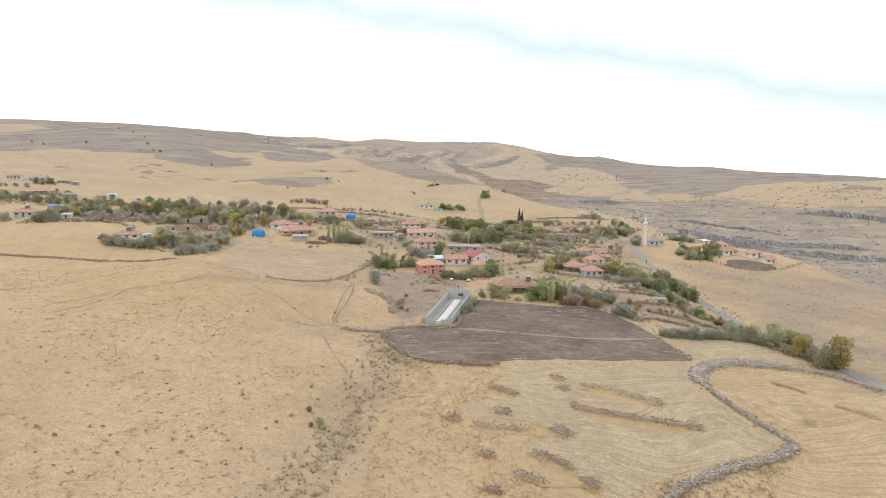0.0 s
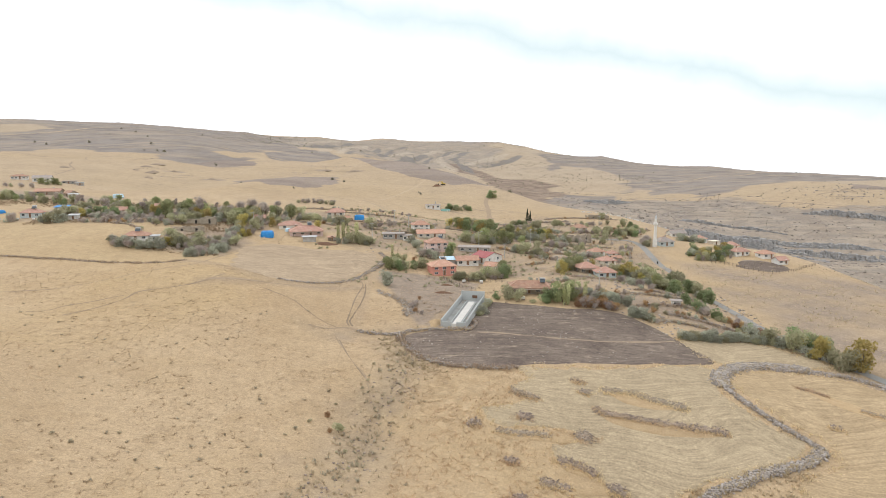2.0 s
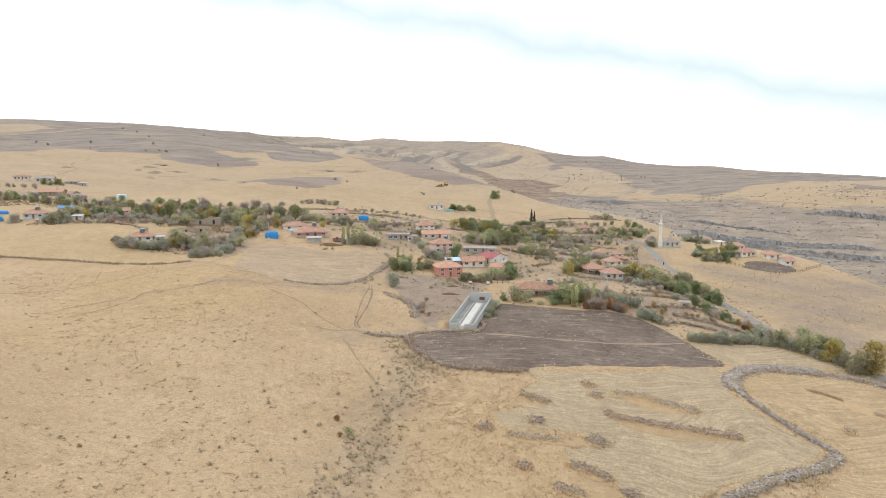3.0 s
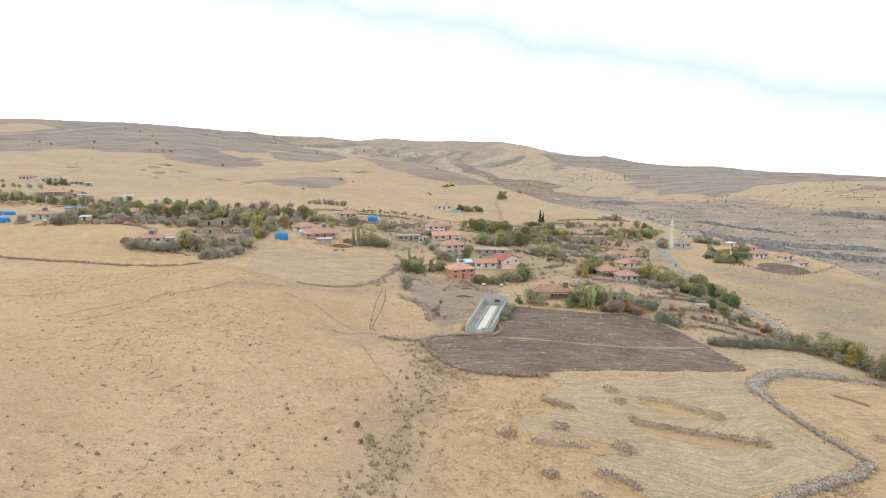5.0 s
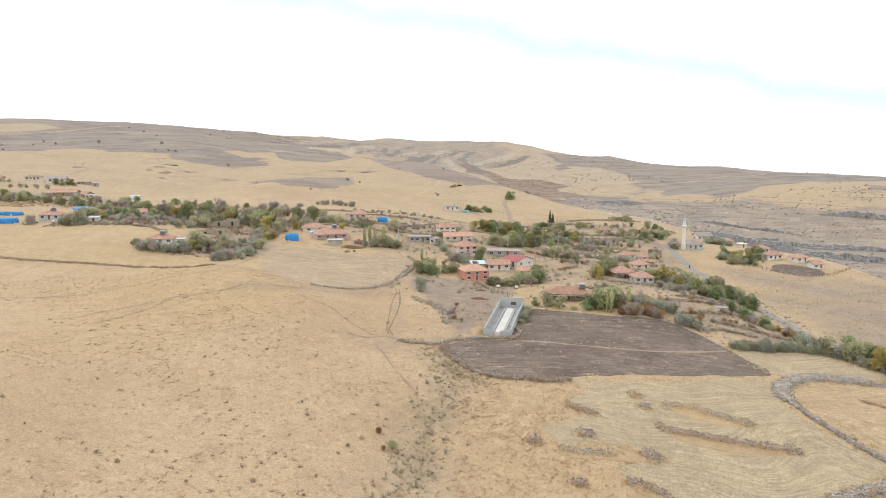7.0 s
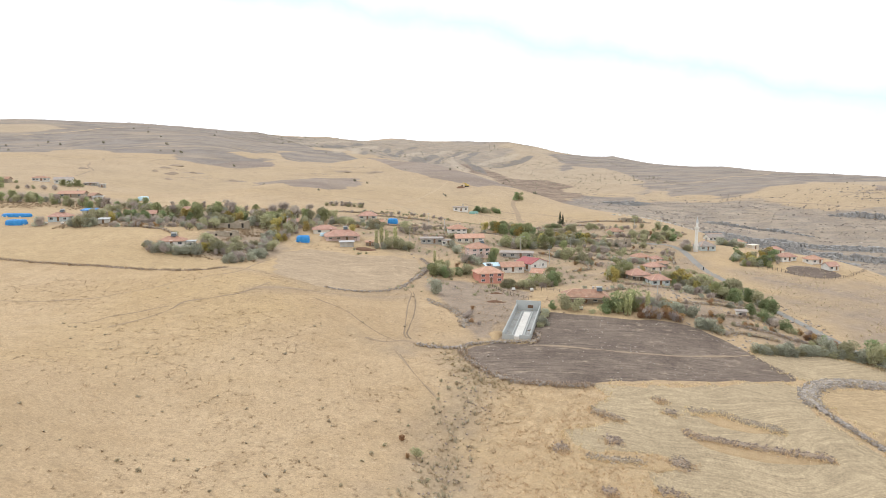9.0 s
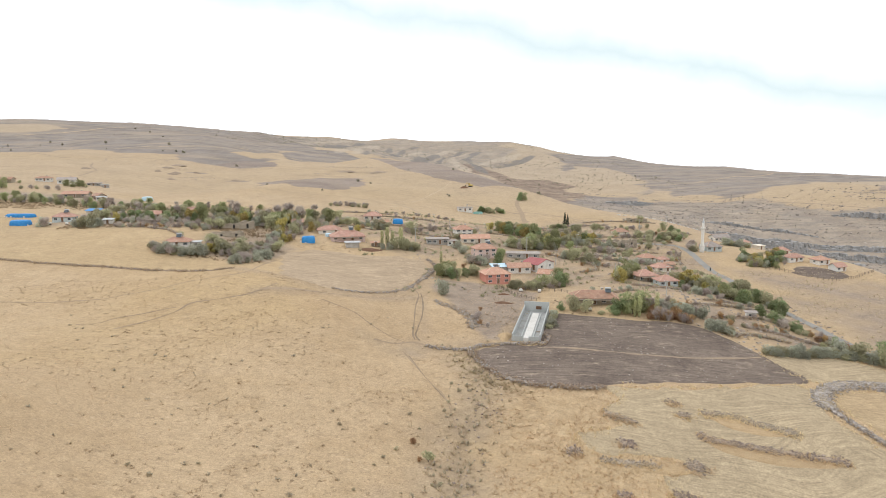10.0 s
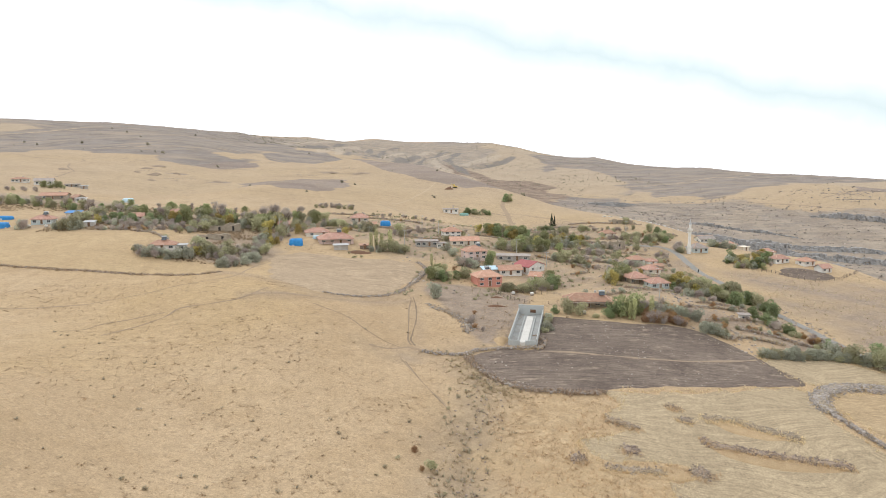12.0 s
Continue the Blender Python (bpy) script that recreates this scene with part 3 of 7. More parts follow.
def land(x, y):
    """The height of the ground."""
    x, y = np.asarray(x, float), np.asarray(y, float)
    z = LAND_BASE[0] + LAND_BASE[1] * 1.5 * np.tanh(x / 1500) + LAND_BASE[2] * 2.4 * np.tanh(y / 2400)
    if x.size < 2000:
        fx, fy, reach, high = FORM_TABLE
        z = z + (high * np.exp(-((x[..., None] - fx) ** 2 + (y[..., None] - fy) ** 2) / reach**2)).sum(-1)
    else:
        for fx, fy, reach, high in FORMS:
            z = z + high * np.exp(-((x - fx) ** 2 + (y - fy) ** 2) / reach**2)
    # the brow of the yellow slope above the village
    swell = 0 * z
    for (ax, ay, a), (bx, by, b) in zip(BROW, BROW[1:]):
        ex, ey = bx - ax, by - ay
        s = np.clip(((x - ax) * ex + (y - ay) * ey) / (ex * ex + ey * ey), 0, 1)
        swell = np.maximum(swell, (a + (b - a) * s) * np.exp(-((x - ax - s * ex) ** 2 + (y - ay - s * ey) ** 2) / 42**2))
    z = z + swell
    for (ax, ay), (bx, by) in RIDGE_CUTS:
        ex, ey = bx - ax, by - ay
        s = np.clip(((x - ax) * ex + (y - ay) * ey) / (ex * ex + ey * ey), 0, 1)
        z = z - 13.0 * np.exp(-((x - ax - s * ex) ** 2 + (y - ay - s * ey) ** 2) / 24**2) * np.sin(np.pi * np.clip(s, 0.02, 0.98)) ** 0.5
    far_off = np.hypot(x, y)
    z = z + far_off / 1200 * np.clip((far_off - 1100) / 450, 0, 1) * np.interp(x / np.maximum(y, 1), RIM_AT, RIM_LIFT)
    z = z - 90 * np.clip((np.hypot(x, y) - 2750) / 1000, 0, 2) ** 2
    bed = np.clip(1 - off_line(x, y, GULLY_LINE) / 9, 0, 1)
    z = z - 0.5 * bed**2 + 0.22 * np.sqrt(bed) * ripple(x, y, 1.5)
    z = z + 0.10 * np.sin(x / 3.1 + 1.3 * np.sin(y / 5.3)) * np.sin(y / 3.7 + np.sin(x / 6.1))
    away = np.clip((np.hypot(x, y) - 420) / 500, 0, 1)
    deep_hill = np.clip((y - 1150) / 500, 0, 1)
    z = z - deep_hill * 9.0 * np.abs(np.sin(x / 95 + 1.1 * np.sin(y / 210) + y / 420)) ** 0.7 * (0.6 + 0.4 * np.sin(y / 170 + x / 300)) + deep_hill * 5
    z = z + away * (0.9 * np.sin(x / 23 + 1.7 * np.sin(y / 41)) * np.sin(y / 29 + 1.2 * np.sin(x / 37)) + 1.4 * np.sin(x / 71 + 2 * np.sin(y / 140)) * np.sin(y / 90 + x / 160))
    return z


def lz(x, y):
    return float(land(x, y))


def ripple(x, y, scale):
    """A smooth wavering value, about -1 to 1."""
    return (np.sin(x / scale + 1.9 * np.sin(y / scale / 1.7)) + np.sin(y / scale * 1.21 + 1.6 * np.sin(x / scale / 1.4 + 2)) + 0.6 * np.sin((x + y) / scale * 2.3 + 1) + 0.5 * np.sin((x - 1.4 * y) / scale * 3.7)) / 2.6


def off_polygon(px, py, poly):
    """Distance to a polygon's edge, negative inside."""
    p = np.array(poly, float)
    q = np.roll(p, -1, 0)
    best, odd = np.full(px.shape, 1e9), np.zeros(px.shape, bool)
    for (ax, ay), (bx, by) in zip(p, q):
        ex, ey = bx - ax, by - ay
        s = np.clip(((px - ax) * ex + (py - ay) * ey) / (ex * ex + ey * ey + 1e-9), 0, 1)
        best = np.minimum(best, np.hypot(px - ax - s * ex, py - ay - s * ey))
        cross = (ay > py) != (by > py)
        odd ^= cross & (px < (bx - ax) * (py - ay) / (by - ay + 1e-12) + ax)
    return np.where(odd, -best, best)


def off_line(px, py, line):
    best = np.full(px.shape, 1e9)
    for (ax, ay), (bx, by) in zip(line, line[1:]):
        ex, ey = bx - ax, by - ay
        s = np.clip(((px - ax) * ex + (py - ay) * ey) / (ex * ex + ey * ey + 1e-9), 0, 1)
        best = np.minimum(best, np.hypot(px - ax - s * ex, py - ay - s * ey))
    return best


def curve_through(points, step=1.5):
    """A smooth line through the points (Catmull-Rom), in even steps."""
    p = [Vector((*q[:2], 0)) for q in points]
    p = [2 * p[0] - p[1], *p, 2 * p[-1] - p[-2]]
    out = []
    for a, b, c, d in zip(p, p[1:], p[2:], p[3:]):
        n = max(2, int((c - b).length / step))
        for i in range(n):
            s = i / n
            v = 0.5 * (2 * b + (c - a) * s + (2 * a - 5 * b + 4 * c - d) * s * s + (3 * b - a - 3 * c + d) * s**3)
            out.append((v.x, v.y))
    out.append((p[-2].x, p[-2].y))
    return out


def mesh_object(name, verts, faces, mat, smooth=False):
    me = bpy.data.meshes.new(name)
    me.from_pydata(verts, [], faces)
    me.materials.append(mat)
    if smooth:
        me.polygons.foreach_set("use_smooth", [True] * len(me.polygons))
    return new(name, me)


# ---- plan: outlines of fields, lines of tracks and walls ----
PLOUGH_EDGE = [(8.7, 223.7), (16.5, 221.0), (30.5, 215.0), (45, 212.5), (53.0, 209.5), (62.9, 194.2), (68.0, 179.3), (49.2, 174.6), (31.5, 171.5), (7.1, 165.6), (-4.2, 168.4), (-10.4, 172.2), (-16.2, 186.4), (-6.4, 191.6), (1.2, 190.6), (4.3, 203)]
STUBBLE_EDGE = [(2.5, 145.0), (9.0, 147.5), (15.0, 151.5), (12.0, 156.5), (16.5, 161.5), (15.5, 165.3), (31.1, 168.5), (66.2, 176.0), (64.3, 170.3), (60.8, 156.7), (63.0, 149.5), (68.0, 143.7), (71.8, 136.9), (58.5, 128.2), (48.0, 123.6), (38.5, 120.4), (33, 118), (25.5, 125.0), (22, 128.8), (16.8, 128.8), (18.6, 133), (24.4, 136.4), (21, 139.2), (10.6, 139.2), (4.6, 141.4)]
STRIP_EDGE = [(63.5, 193.6), (75, 196.5), (86.4, 198.0), (102.0, 185.6), (97.0, 180.5), (81.2, 180.8), (68.7, 179.0)]
RIGHT_EDGE = [(66.5, 167), (66.5, 158.5), (69, 151.6), (73, 145.6), (77, 139), (74, 131), (62, 122), (58, 100), (70, 80), (120, 85), (128, 140), (110, 166), (95, 175), (80, 175.5), (72, 173)]
PLOT_EDGE = [(-76.9, 233.0), (-84.5, 262), (-86.5, 278.1), (-79.3, 291), (-60.9, 287.6), (-40, 287.6), (-31.0, 279.7), (-32.5, 260.3), (-42.6, 237.6), (-59.6, 226.6)]
ROAD_LINE = [(60, 372), (75, 376), (89.4, 378.9), (98, 378.5), (101.8, 370), (101.1, 348.2), (98.6, 321.8), (94.5, 290), (91.8, 267.6), (91.6, 249.2), (93.2, 233.2), (96.2, 213.4), (100.4, 194.4), (107.5, 182.5), (116, 168), (128, 150), (150, 120)]
BAND_LINE = [(112, 168), (106, 174), (98, 177), (91.1, 177.4), (80.8, 178), (72.1, 175.6), (65.3, 169.4), (62.8, 158.7), (64.8, 151.6), (68.6, 145.6), (72.4, 140.4), (74.3, 136.7), (68.0, 131.2), (57.9, 126.6), (50.6, 122.0), (44.4, 119.4), (36, 113)]
LEFT_WALL = [(-190, 258), (-167.3, 252.7), (-143.4, 247.6), (-120.6, 243.1), (-102.0, 238.3), (-96.2, 242.0)]

# ---- ground ----
def spaced(*runs):
    """Coordinates with a step that changes from run to run: (start, end, step)."""
    out = []
    for a, b, s in runs:
        n = max(1, round((b - a) / s))
        out += [a + (b - a) * i / n for i in range(n)]
    return np.array(out + [runs[-1][1]])


# gully lines along which shade and lit rims are coloured onto the ridge
RIDGE_SHADE_LINES = [[(-155, 1100), (-170, 1400), (-213, 1756), (-205, 2150)], [(-126, 1100), (-165, 1675), (-166, 2138), (-128, 2174)], [(-65, 1594), (-46, 1880), (10, 2120), (60, 2107)], [(84, 1678), (153, 1836), (212, 1958)], [(-300, 1500), (-330, 1800), (-300, 2200)], [(60, 1500), (20, 1800), (60, 2050)], [(-110, 1450), (-100, 1750), (-60, 2000)]]


def build_ground():
    xs = spaced((-4500, -1500, 150), (-1500, -700, 25), (-700, -300, 5), (-300, -135, 2.6), (-135, 130, 0.95), (130, 260, 2.4), (260, 700, 5), (700, 1600, 24), (1600, 4500, 160))
    ys = spaced((-2500, -300, 140), (-300, 40, 20), (40, 95, 4), (95, 250, 0.95), (250, 345, 1.4), (345, 520, 2.4), (520, 1000, 4), (1000, 1800, 10), (1800, 2700, 16), (2700, 3000, 30), (3000, 4700, 120))
    gx, gy = np.meshgrid(xs, ys)
    gz = land(gx, gy)
    nx, ny = len(xs), len(ys)
    verts = np.stack([gx.ravel(), gy.ravel(), gz.ravel()], 1)
    i = np.arange(nx * ny).reshape(ny, nx)
    faces = np.stack([i[:-1, :-1], i[:-1, 1:], i[1:, 1:], i[1:, :-1]], -1).reshape(-1, 4)
    me = bpy.data.meshes.new("ground")
    me.vertices.add(len(verts))
    me.vertices.foreach_set("co", verts.ravel())
    me.loops.add(faces.size)
    me.loops.foreach_set("vertex_index", faces.ravel())
    me.polygons.add(len(faces))
    me.polygons.foreach_set("loop_start", np.arange(0, faces.size, 4))
    me.polygons.foreach_set("use_smooth", np.ones(len(faces), bool))
    me.update()
    me.validate()
    x, y = gx.ravel(), gy.ravel()

    def area(poly, soft, waver=0.0, scale=20.0):
        return np.clip(0.5 - (off_polygon(x, y, poly) + waver * ripple(x, y, scale)) / (2 * soft), 0, 1)

    def along(line, wide, soft, waver=0.0, scale=8.0):
        return np.clip(0.5 - (off_line(x, y, line) - wide + waver * ripple(x, y, scale)) / (2 * soft), 0, 1)

    cover = {}
    cover["bright"] = np.maximum.reduce([
        area([(-200, 258), (-167, 253.5), (-143, 248.5), (-121, 244), (-102, 239.5), (-97, 243), (-108, 259), (-130, 258), (-142, 270), (-127, 290), (-132, 307), (-207, 314), (-250, 318)], 1.0, 0.6),
        0.8 * area([(356, 858), (560, 1160), (664, 1313), (845, 1311), (640, 900), (486, 752), (410, 784)], 6, 5, 30),
        0.5 * area([(-330, 480), (-300, 700), (-180, 760), (-60, 720), (30, 600), (90, 500), (40, 450), (-100, 470)], 30, 25, 40)])
    cover["bare"] = np.maximum.reduce([
        area([(-25.4, 262.5), (-28.9, 249.2), (-25.0, 240.6), (-19.3, 222.0), (-15.7, 213.5), (-14.3, 203.8), (-13.0, 195.6), (-5.0, 195), (-1.5, 212), (2, 228), (6.5, 238), (9, 250), (2, 258), (-11, 261)], 1.2, 1.2, 4),
        0.8 * area([(-60, 318), (-34, 290), (-10, 300), (20, 240), (60, 235), (85, 240), (100, 320), (115, 400), (60, 440), (-30, 390), (-100, 372)], 8, 8, 12) * np.clip(0.72 + 0.55 * ripple(x, y, 7) + 0.45 * ripple(y, x, 2.3), 0.35, 1),
        0.95 * area([(96, 150), (100, 230), (105, 300), (112, 330), (130, 318), (170, 310), (220, 330), (300, 200), (200, 100)], 8, 6, 14) * np.clip(0.75 + 0.4 * ripple(x, y, 9), 0.4, 1),
        0.8 * area([(-250, 388), (-200, 385), (-170, 350), (-100, 330), (-90, 345), (-160, 375), (-215, 410), (-290, 420), (-330, 430), (-330, 390)], 5, 4),
        0.75 * area([(-205, 316), (-168, 303), (-140, 301), (-128, 309), (-92, 300), (-86, 345), (-130, 350), (-205, 352)], 3, 3, 8) * np.clip(0.75 + 0.4 * ripple(x, y, 5), 0.3, 1),
        0.8 * area([(-118, 262), (-90, 262), (-86, 290), (-100, 320), (-122, 300)], 3, 3, 6),
        0.9 * area([(45, 205), (70, 200), (95, 205), (88, 260), (60, 240)], 4, 5, 8) * np.clip(0.6 + 0.8 * ripple(x, y, 5), 0, 1),
        0.42 * along(GULLY_LINE, 8, 6, 5, 6) * np.clip(0.55 + 0.7 * ripple(x, y, 4), 0, 1),
        0.55 * along([(-80, 212), (-70, 217.5), (-53, 219.5), (-42, 226), (-33, 234)], 2.2, 3.5, 2.0, 5),
        0.6 * area([(-39, 187), (-33, 192), (-26, 190), (-25, 182), (-33, 180)], 2, 2, 3) * np.clip(0.6 + 0.7 * ripple(x, y, 2.4), 0, 1),
        0.4 * along([(-96, 242), (-60, 222), (-42, 232), (-30, 250), (-28, 283)], 3.0, 3, 1.5),
        0.3 * along([(-30.5, 180), (-29, 199), (-30.5, 222), (-31.2, 240), (-30.9, 266), (-23, 297), (-14, 329)], 0.8, 1.6, 1.0, 4)])
    cover["green"] = np.maximum(along(GULLY_LINE, 5.5, 5, 3.5, 5), 0.6 * along([(-16, 190), (-24, 186), (-38, 183), (-46, 190)], 2.0, 2.5, 2, 5))
    cover["rust"] = np.maximum.reduce([
        area([(-8.3, 162), (0, 164), (12, 165), (14, 160), (9, 152), (1.5, 138), (-7.4, 137), (-11.8, 152)], 3, 2.5, 6),
        0.75 * area([(1, 143), (6, 139), (24, 138), (18, 132), (17, 127), (26, 124), (36, 117), (40, 95), (4, 95), (-2, 120)], 3, 3, 6) * np.clip(0.75 + 0.5 * ripple(x, y, 4), 0.3, 1),
        0.9 * area([(-5.5, 197), (-8.0, 197), (-7.2, 206), (-3.6, 212)], 0.8, 0.6, 3),
        0.5 * area([(-14, 136), (4, 134), (2, 100), (-20, 100)], 5, 5, 6) * np.clip(0.5 + 0.7 * ripple(x, y, 5), 0, 1)])
    # distance ramps: both carry the haze tint, hill also the far-slope detail
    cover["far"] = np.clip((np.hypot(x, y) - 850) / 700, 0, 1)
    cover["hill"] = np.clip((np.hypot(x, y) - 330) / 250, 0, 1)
    scrubby = np.clip(0.55 + 0.9 * ripple(x, y, 60) + 0.5 * ripple(x + 300, y * 3, 90), 0, 1)
    straw_hill = np.maximum.reduce([
        area([(-800, 1240), (-762, 1268), (-717, 1234), (-697, 1231), (-726, 1190), (-756, 1160), (-900, 1150)], 6, 6, 30),
        area([(-265, 794), (-262, 965), (-236, 915), (-207, 803), (-238, 769)], 5, 4, 20),
        0.8 * area([(99, 1928), (184, 1995), (262, 1990), (282, 1785), (200, 1661), (128, 1666)], 10, 8, 30),
        area([(294, 1765), (365, 1707), (380, 1519), (361, 1356), (303, 1270), (215, 1305), (225, 1500)], 10, 8, 40) * 0.85,
        area([(225, 905), (338, 1220), (346, 1160), (262, 900), (304, 940), (328, 884), (298, 867), (225, 828), (214, 858)], 6, 6, 25),
        area([(336, 842), (392, 876), (574, 1176), (660, 1262), (742, 1300), (960, 1330), (760, 1180), (560, 820), (459, 737), (432, 742), (409, 760), (394, 747), (380, 775), (364, 814)], 5, 4, 20)])
    cover["bright"] = np.maximum(cover["bright"], 0.3 * straw_hill)
    cover["scrub"] = (1 - straw_hill) * np.maximum.reduce([
        area([(-1800, 600), (-900, 640), (-452, 690), (-433, 718), (-470, 800), (-440, 790), (-408, 758), (-366, 730), (-340, 740), (-305, 745), (-290, 700), (-251, 686), (-222, 688), (-202, 726), (-221, 790), (-235, 765), (-262, 790), (-262, 970), (-250, 1075), (-238, 1120), (-400, 2000), (-900, 2000), (-1800, 2000)], 7, 8, 24) * (0.72 + 0.28 * scrubby),
        area([(-256, 973), (-250, 1074), (-230, 1130), (-190, 1110), (-148, 1024), (-140, 960), (-128, 900), (-163, 905), (-209, 930), (-225, 800), (-240, 880)], 6, 6, 25),
        area([(285, 2113), (425, 2200), (648, 2300), (2600, 2600), (2600, 1400), (960, 1330), (665, 1290), (343, 860), (240, 880), (328, 1268), (242, 1373), (250, 1715)], 14, 12, 40) * (0.85 + 0.15 * scrubby),
        0.8 * area([(92, 780), (160, 930), (236, 912), (200, 742), (135, 680), (100, 700)], 10, 8, 25),
        0.9 * area([(-20, 2560), (54, 2330), (147, 2310), (233, 2250), (300, 2330), (260, 2700), (60, 2800)], 14, 10, 40),
        0.9 * area([(-520, 1640), (-420, 1640), (-405, 1735), (-330, 1555), (-245, 1145), (-278, 1060), (-330, 1060), (-420, 1300)], 10, 8, 30),
        0.42 * area([(-900, 1500), (-900, 3400), (700, 3400), (400, 1600)], 60, 50, 80) * scrubby])
    # masks of the painted gully shade and of the lit rim beside it
    cover["gully"] = np.maximum.reduce([along(line, 10, 9, 8, 40) for line in RIDGE_SHADE_LINES])
    cover["crest"] = np.maximum.reduce([along([(px_ - 42, py_) for px_, py_ in line], 12, 9, 8, 40) for line in RIDGE_SHADE_LINES])
    cover["russet"] = area([(-18, 1714), (54, 1652), (95, 1537), (130, 1437), (191, 1451), (222, 1343), (190, 1268), (150, 900), (97, 760), (75, 770), (60, 900), (80, 1400), (30, 1508)], 12, 12, 30)
    cover["stony"] = np.maximum.reduce([
        area([(110, 520), (110, 640), (150, 760), (240, 860), (350, 852), (400, 760), (486, 745), (900, 600), (700, 350), (300, 330), (200, 400), (160, 450)], 10, 9, 25),
        0.66 * area([(-480, 2020), (-284, 2500), (86, 2500), (190, 2032), (103, 1700), (-32, 1465), (-93, 1100), (-146, 1090), (-207, 1150)], 20, 15, 50)])
    cover["tilled"] = np.maximum.reduce([
        area([(-184, 588), (-166, 612), (-140, 640), (-100, 622), (-86, 545), (-92, 506), (-112, 488), (-128, 486), (-136, 496), (-162, 528)], 2, 4, 8),
        area([(-251, 691), (-240, 736), (-209, 743), (-198, 709), (-228, 679)], 3, 4, 14),
        area([(-105, 800), (-91, 753), (-61, 681), (-35, 632), (-9, 601), (5, 588), (20, 600), (34, 602), (45, 640), (20, 720), (-30, 800), (-90, 880), (-135, 880)], 2.5, 2.5, 20),
        0.7 * np.maximum.reduce([along([(px - 7, py), (px + 7, py + 3)], 4.5, 4, 3, 5) for px, py in [(-203, 591), (-250, 625), (-122, 683), (-91, 679)]]),
        0.8 * area([(698, 1222), (756, 1173), (540, 830), (492, 837)], 6, 5, 20),
        0.9 * area([(136, 323), (143, 314), (158, 321), (157, 327), (150, 331.5), (142, 335)], 1.5, 1.0, 4)])
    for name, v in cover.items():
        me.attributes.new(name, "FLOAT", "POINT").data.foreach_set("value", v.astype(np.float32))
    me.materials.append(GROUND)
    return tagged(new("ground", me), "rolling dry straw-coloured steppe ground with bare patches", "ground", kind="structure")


build_ground()


def draped(name, edge, mat, label, step=0.9, lift=0.07, waver=0.5, cut=()):
    """A field that lies on the ground, with a wavering outline."""
    e = curve_through(edge + edge[:1], 2.0)[:-1]
    e = [(px + waver * ripple(px, py, 2.7), py + waver * ripple(py, px, 2.3)) for px, py in e]
    ex, ey = np.array(e).T
    gx, gy = np.meshgrid(np.arange(ex.min() - step, ex.max() + step, step), np.arange(ey.min() - step, ey.max() + step, step))
    d = off_polygon(gx, gy, e)
    ny, nx = gx.shape
    inside = d < 0
    keep = inside[:-1, :-1] | inside[:-1, 1:] | inside[1:, 1:] | inside[1:, :-1]
    # points just outside move onto the outline
    p, q = np.array(e), np.roll(np.array(e), -1, 0)
    px, py = gx.copy(), gy.copy()
    out = np.argwhere((~inside) & (d < 2 * step))
    for r, c in out:
        x, y = gx[r, c], gy[r, c]
        ab = q - p
        s = np.clip(((x - p[:, 0]) * ab[:, 0] + (y - p[:, 1]) * ab[:, 1]) / ((ab**2).sum(1) + 1e-9), 0, 1)
        near = p + s[:, None] * ab
        k = np.argmin((near[:, 0] - x) ** 2 + (near[:, 1] - y) ** 2)
        px[r, c], py[r, c] = near[k]
    i = np.arange(nx * ny).reshape(ny, nx)
    f = np.stack([i[:-1, :-1], i[:-1, 1:], i[1:, 1:], i[1:, :-1]], -1)[keep]
    used = np.unique(f)
    where = np.zeros(nx * ny, int)
    where[used] = np.arange(len(used))
    x, y = px.ravel()[used], py.ravel()[used]
    z = land(x, y) + np.where(inside.ravel()[used], lift, lift * 0.3)
    ob = mesh_object(name, np.stack([x, y, z], 1).tolist(), where[f].tolist(), mat, True)
    return tagged(ob, label, "field", kind="structure")


def ribbon(name, line, wide, mat, label, category="track", lift=0.10, crown=0.0, waver=0.0, kind="structure", parts=4):
    """A strip along a line on the ground; crown: how far its middle stands up."""
    pts = curve_through(line, 1.2)
    p = np.array(pts)
    d = p[np.minimum(np.arange(len(p)) + 1, len(p) - 1)] - p[np.maximum(np.arange(len(p)) - 1, 0)]
    d = d / np.maximum(np.hypot(d[:, 0], d[:, 1]), 1e-6)[:, None]
    w = wide * (1 + waver * ripple(p[:, 0], p[:, 1], 3.1))
    across = 2 * np.arange(parts + 1) / parts - 1
    vx = p[:, :1] - d[:, 1:] * across * w[:, None] / 2
    vy = p[:, 1:] + d[:, :1] * across * w[:, None] / 2
    vz = land(vx.ravel(), vy.ravel()).reshape(vx.shape) + lift + crown * (1 - across**2) * (1 + 0.5 * ripple(vx * 2, vy, 1.7)) - (0.15 if crown else 0) * (np.abs(across) == 1)
    verts, faces = np.stack([vx, vy, vz], -1).reshape(-1, 3).tolist(), []
    for k in range(len(pts) - 1):
        for j in range(parts):
            a = k * (parts + 1) + j
            faces.append((a, a + 1, a + parts + 2, a + parts + 1))
    ob = mesh_object(name, verts, faces, mat, True)
    return tagged(ob, label, category, kind=kind)


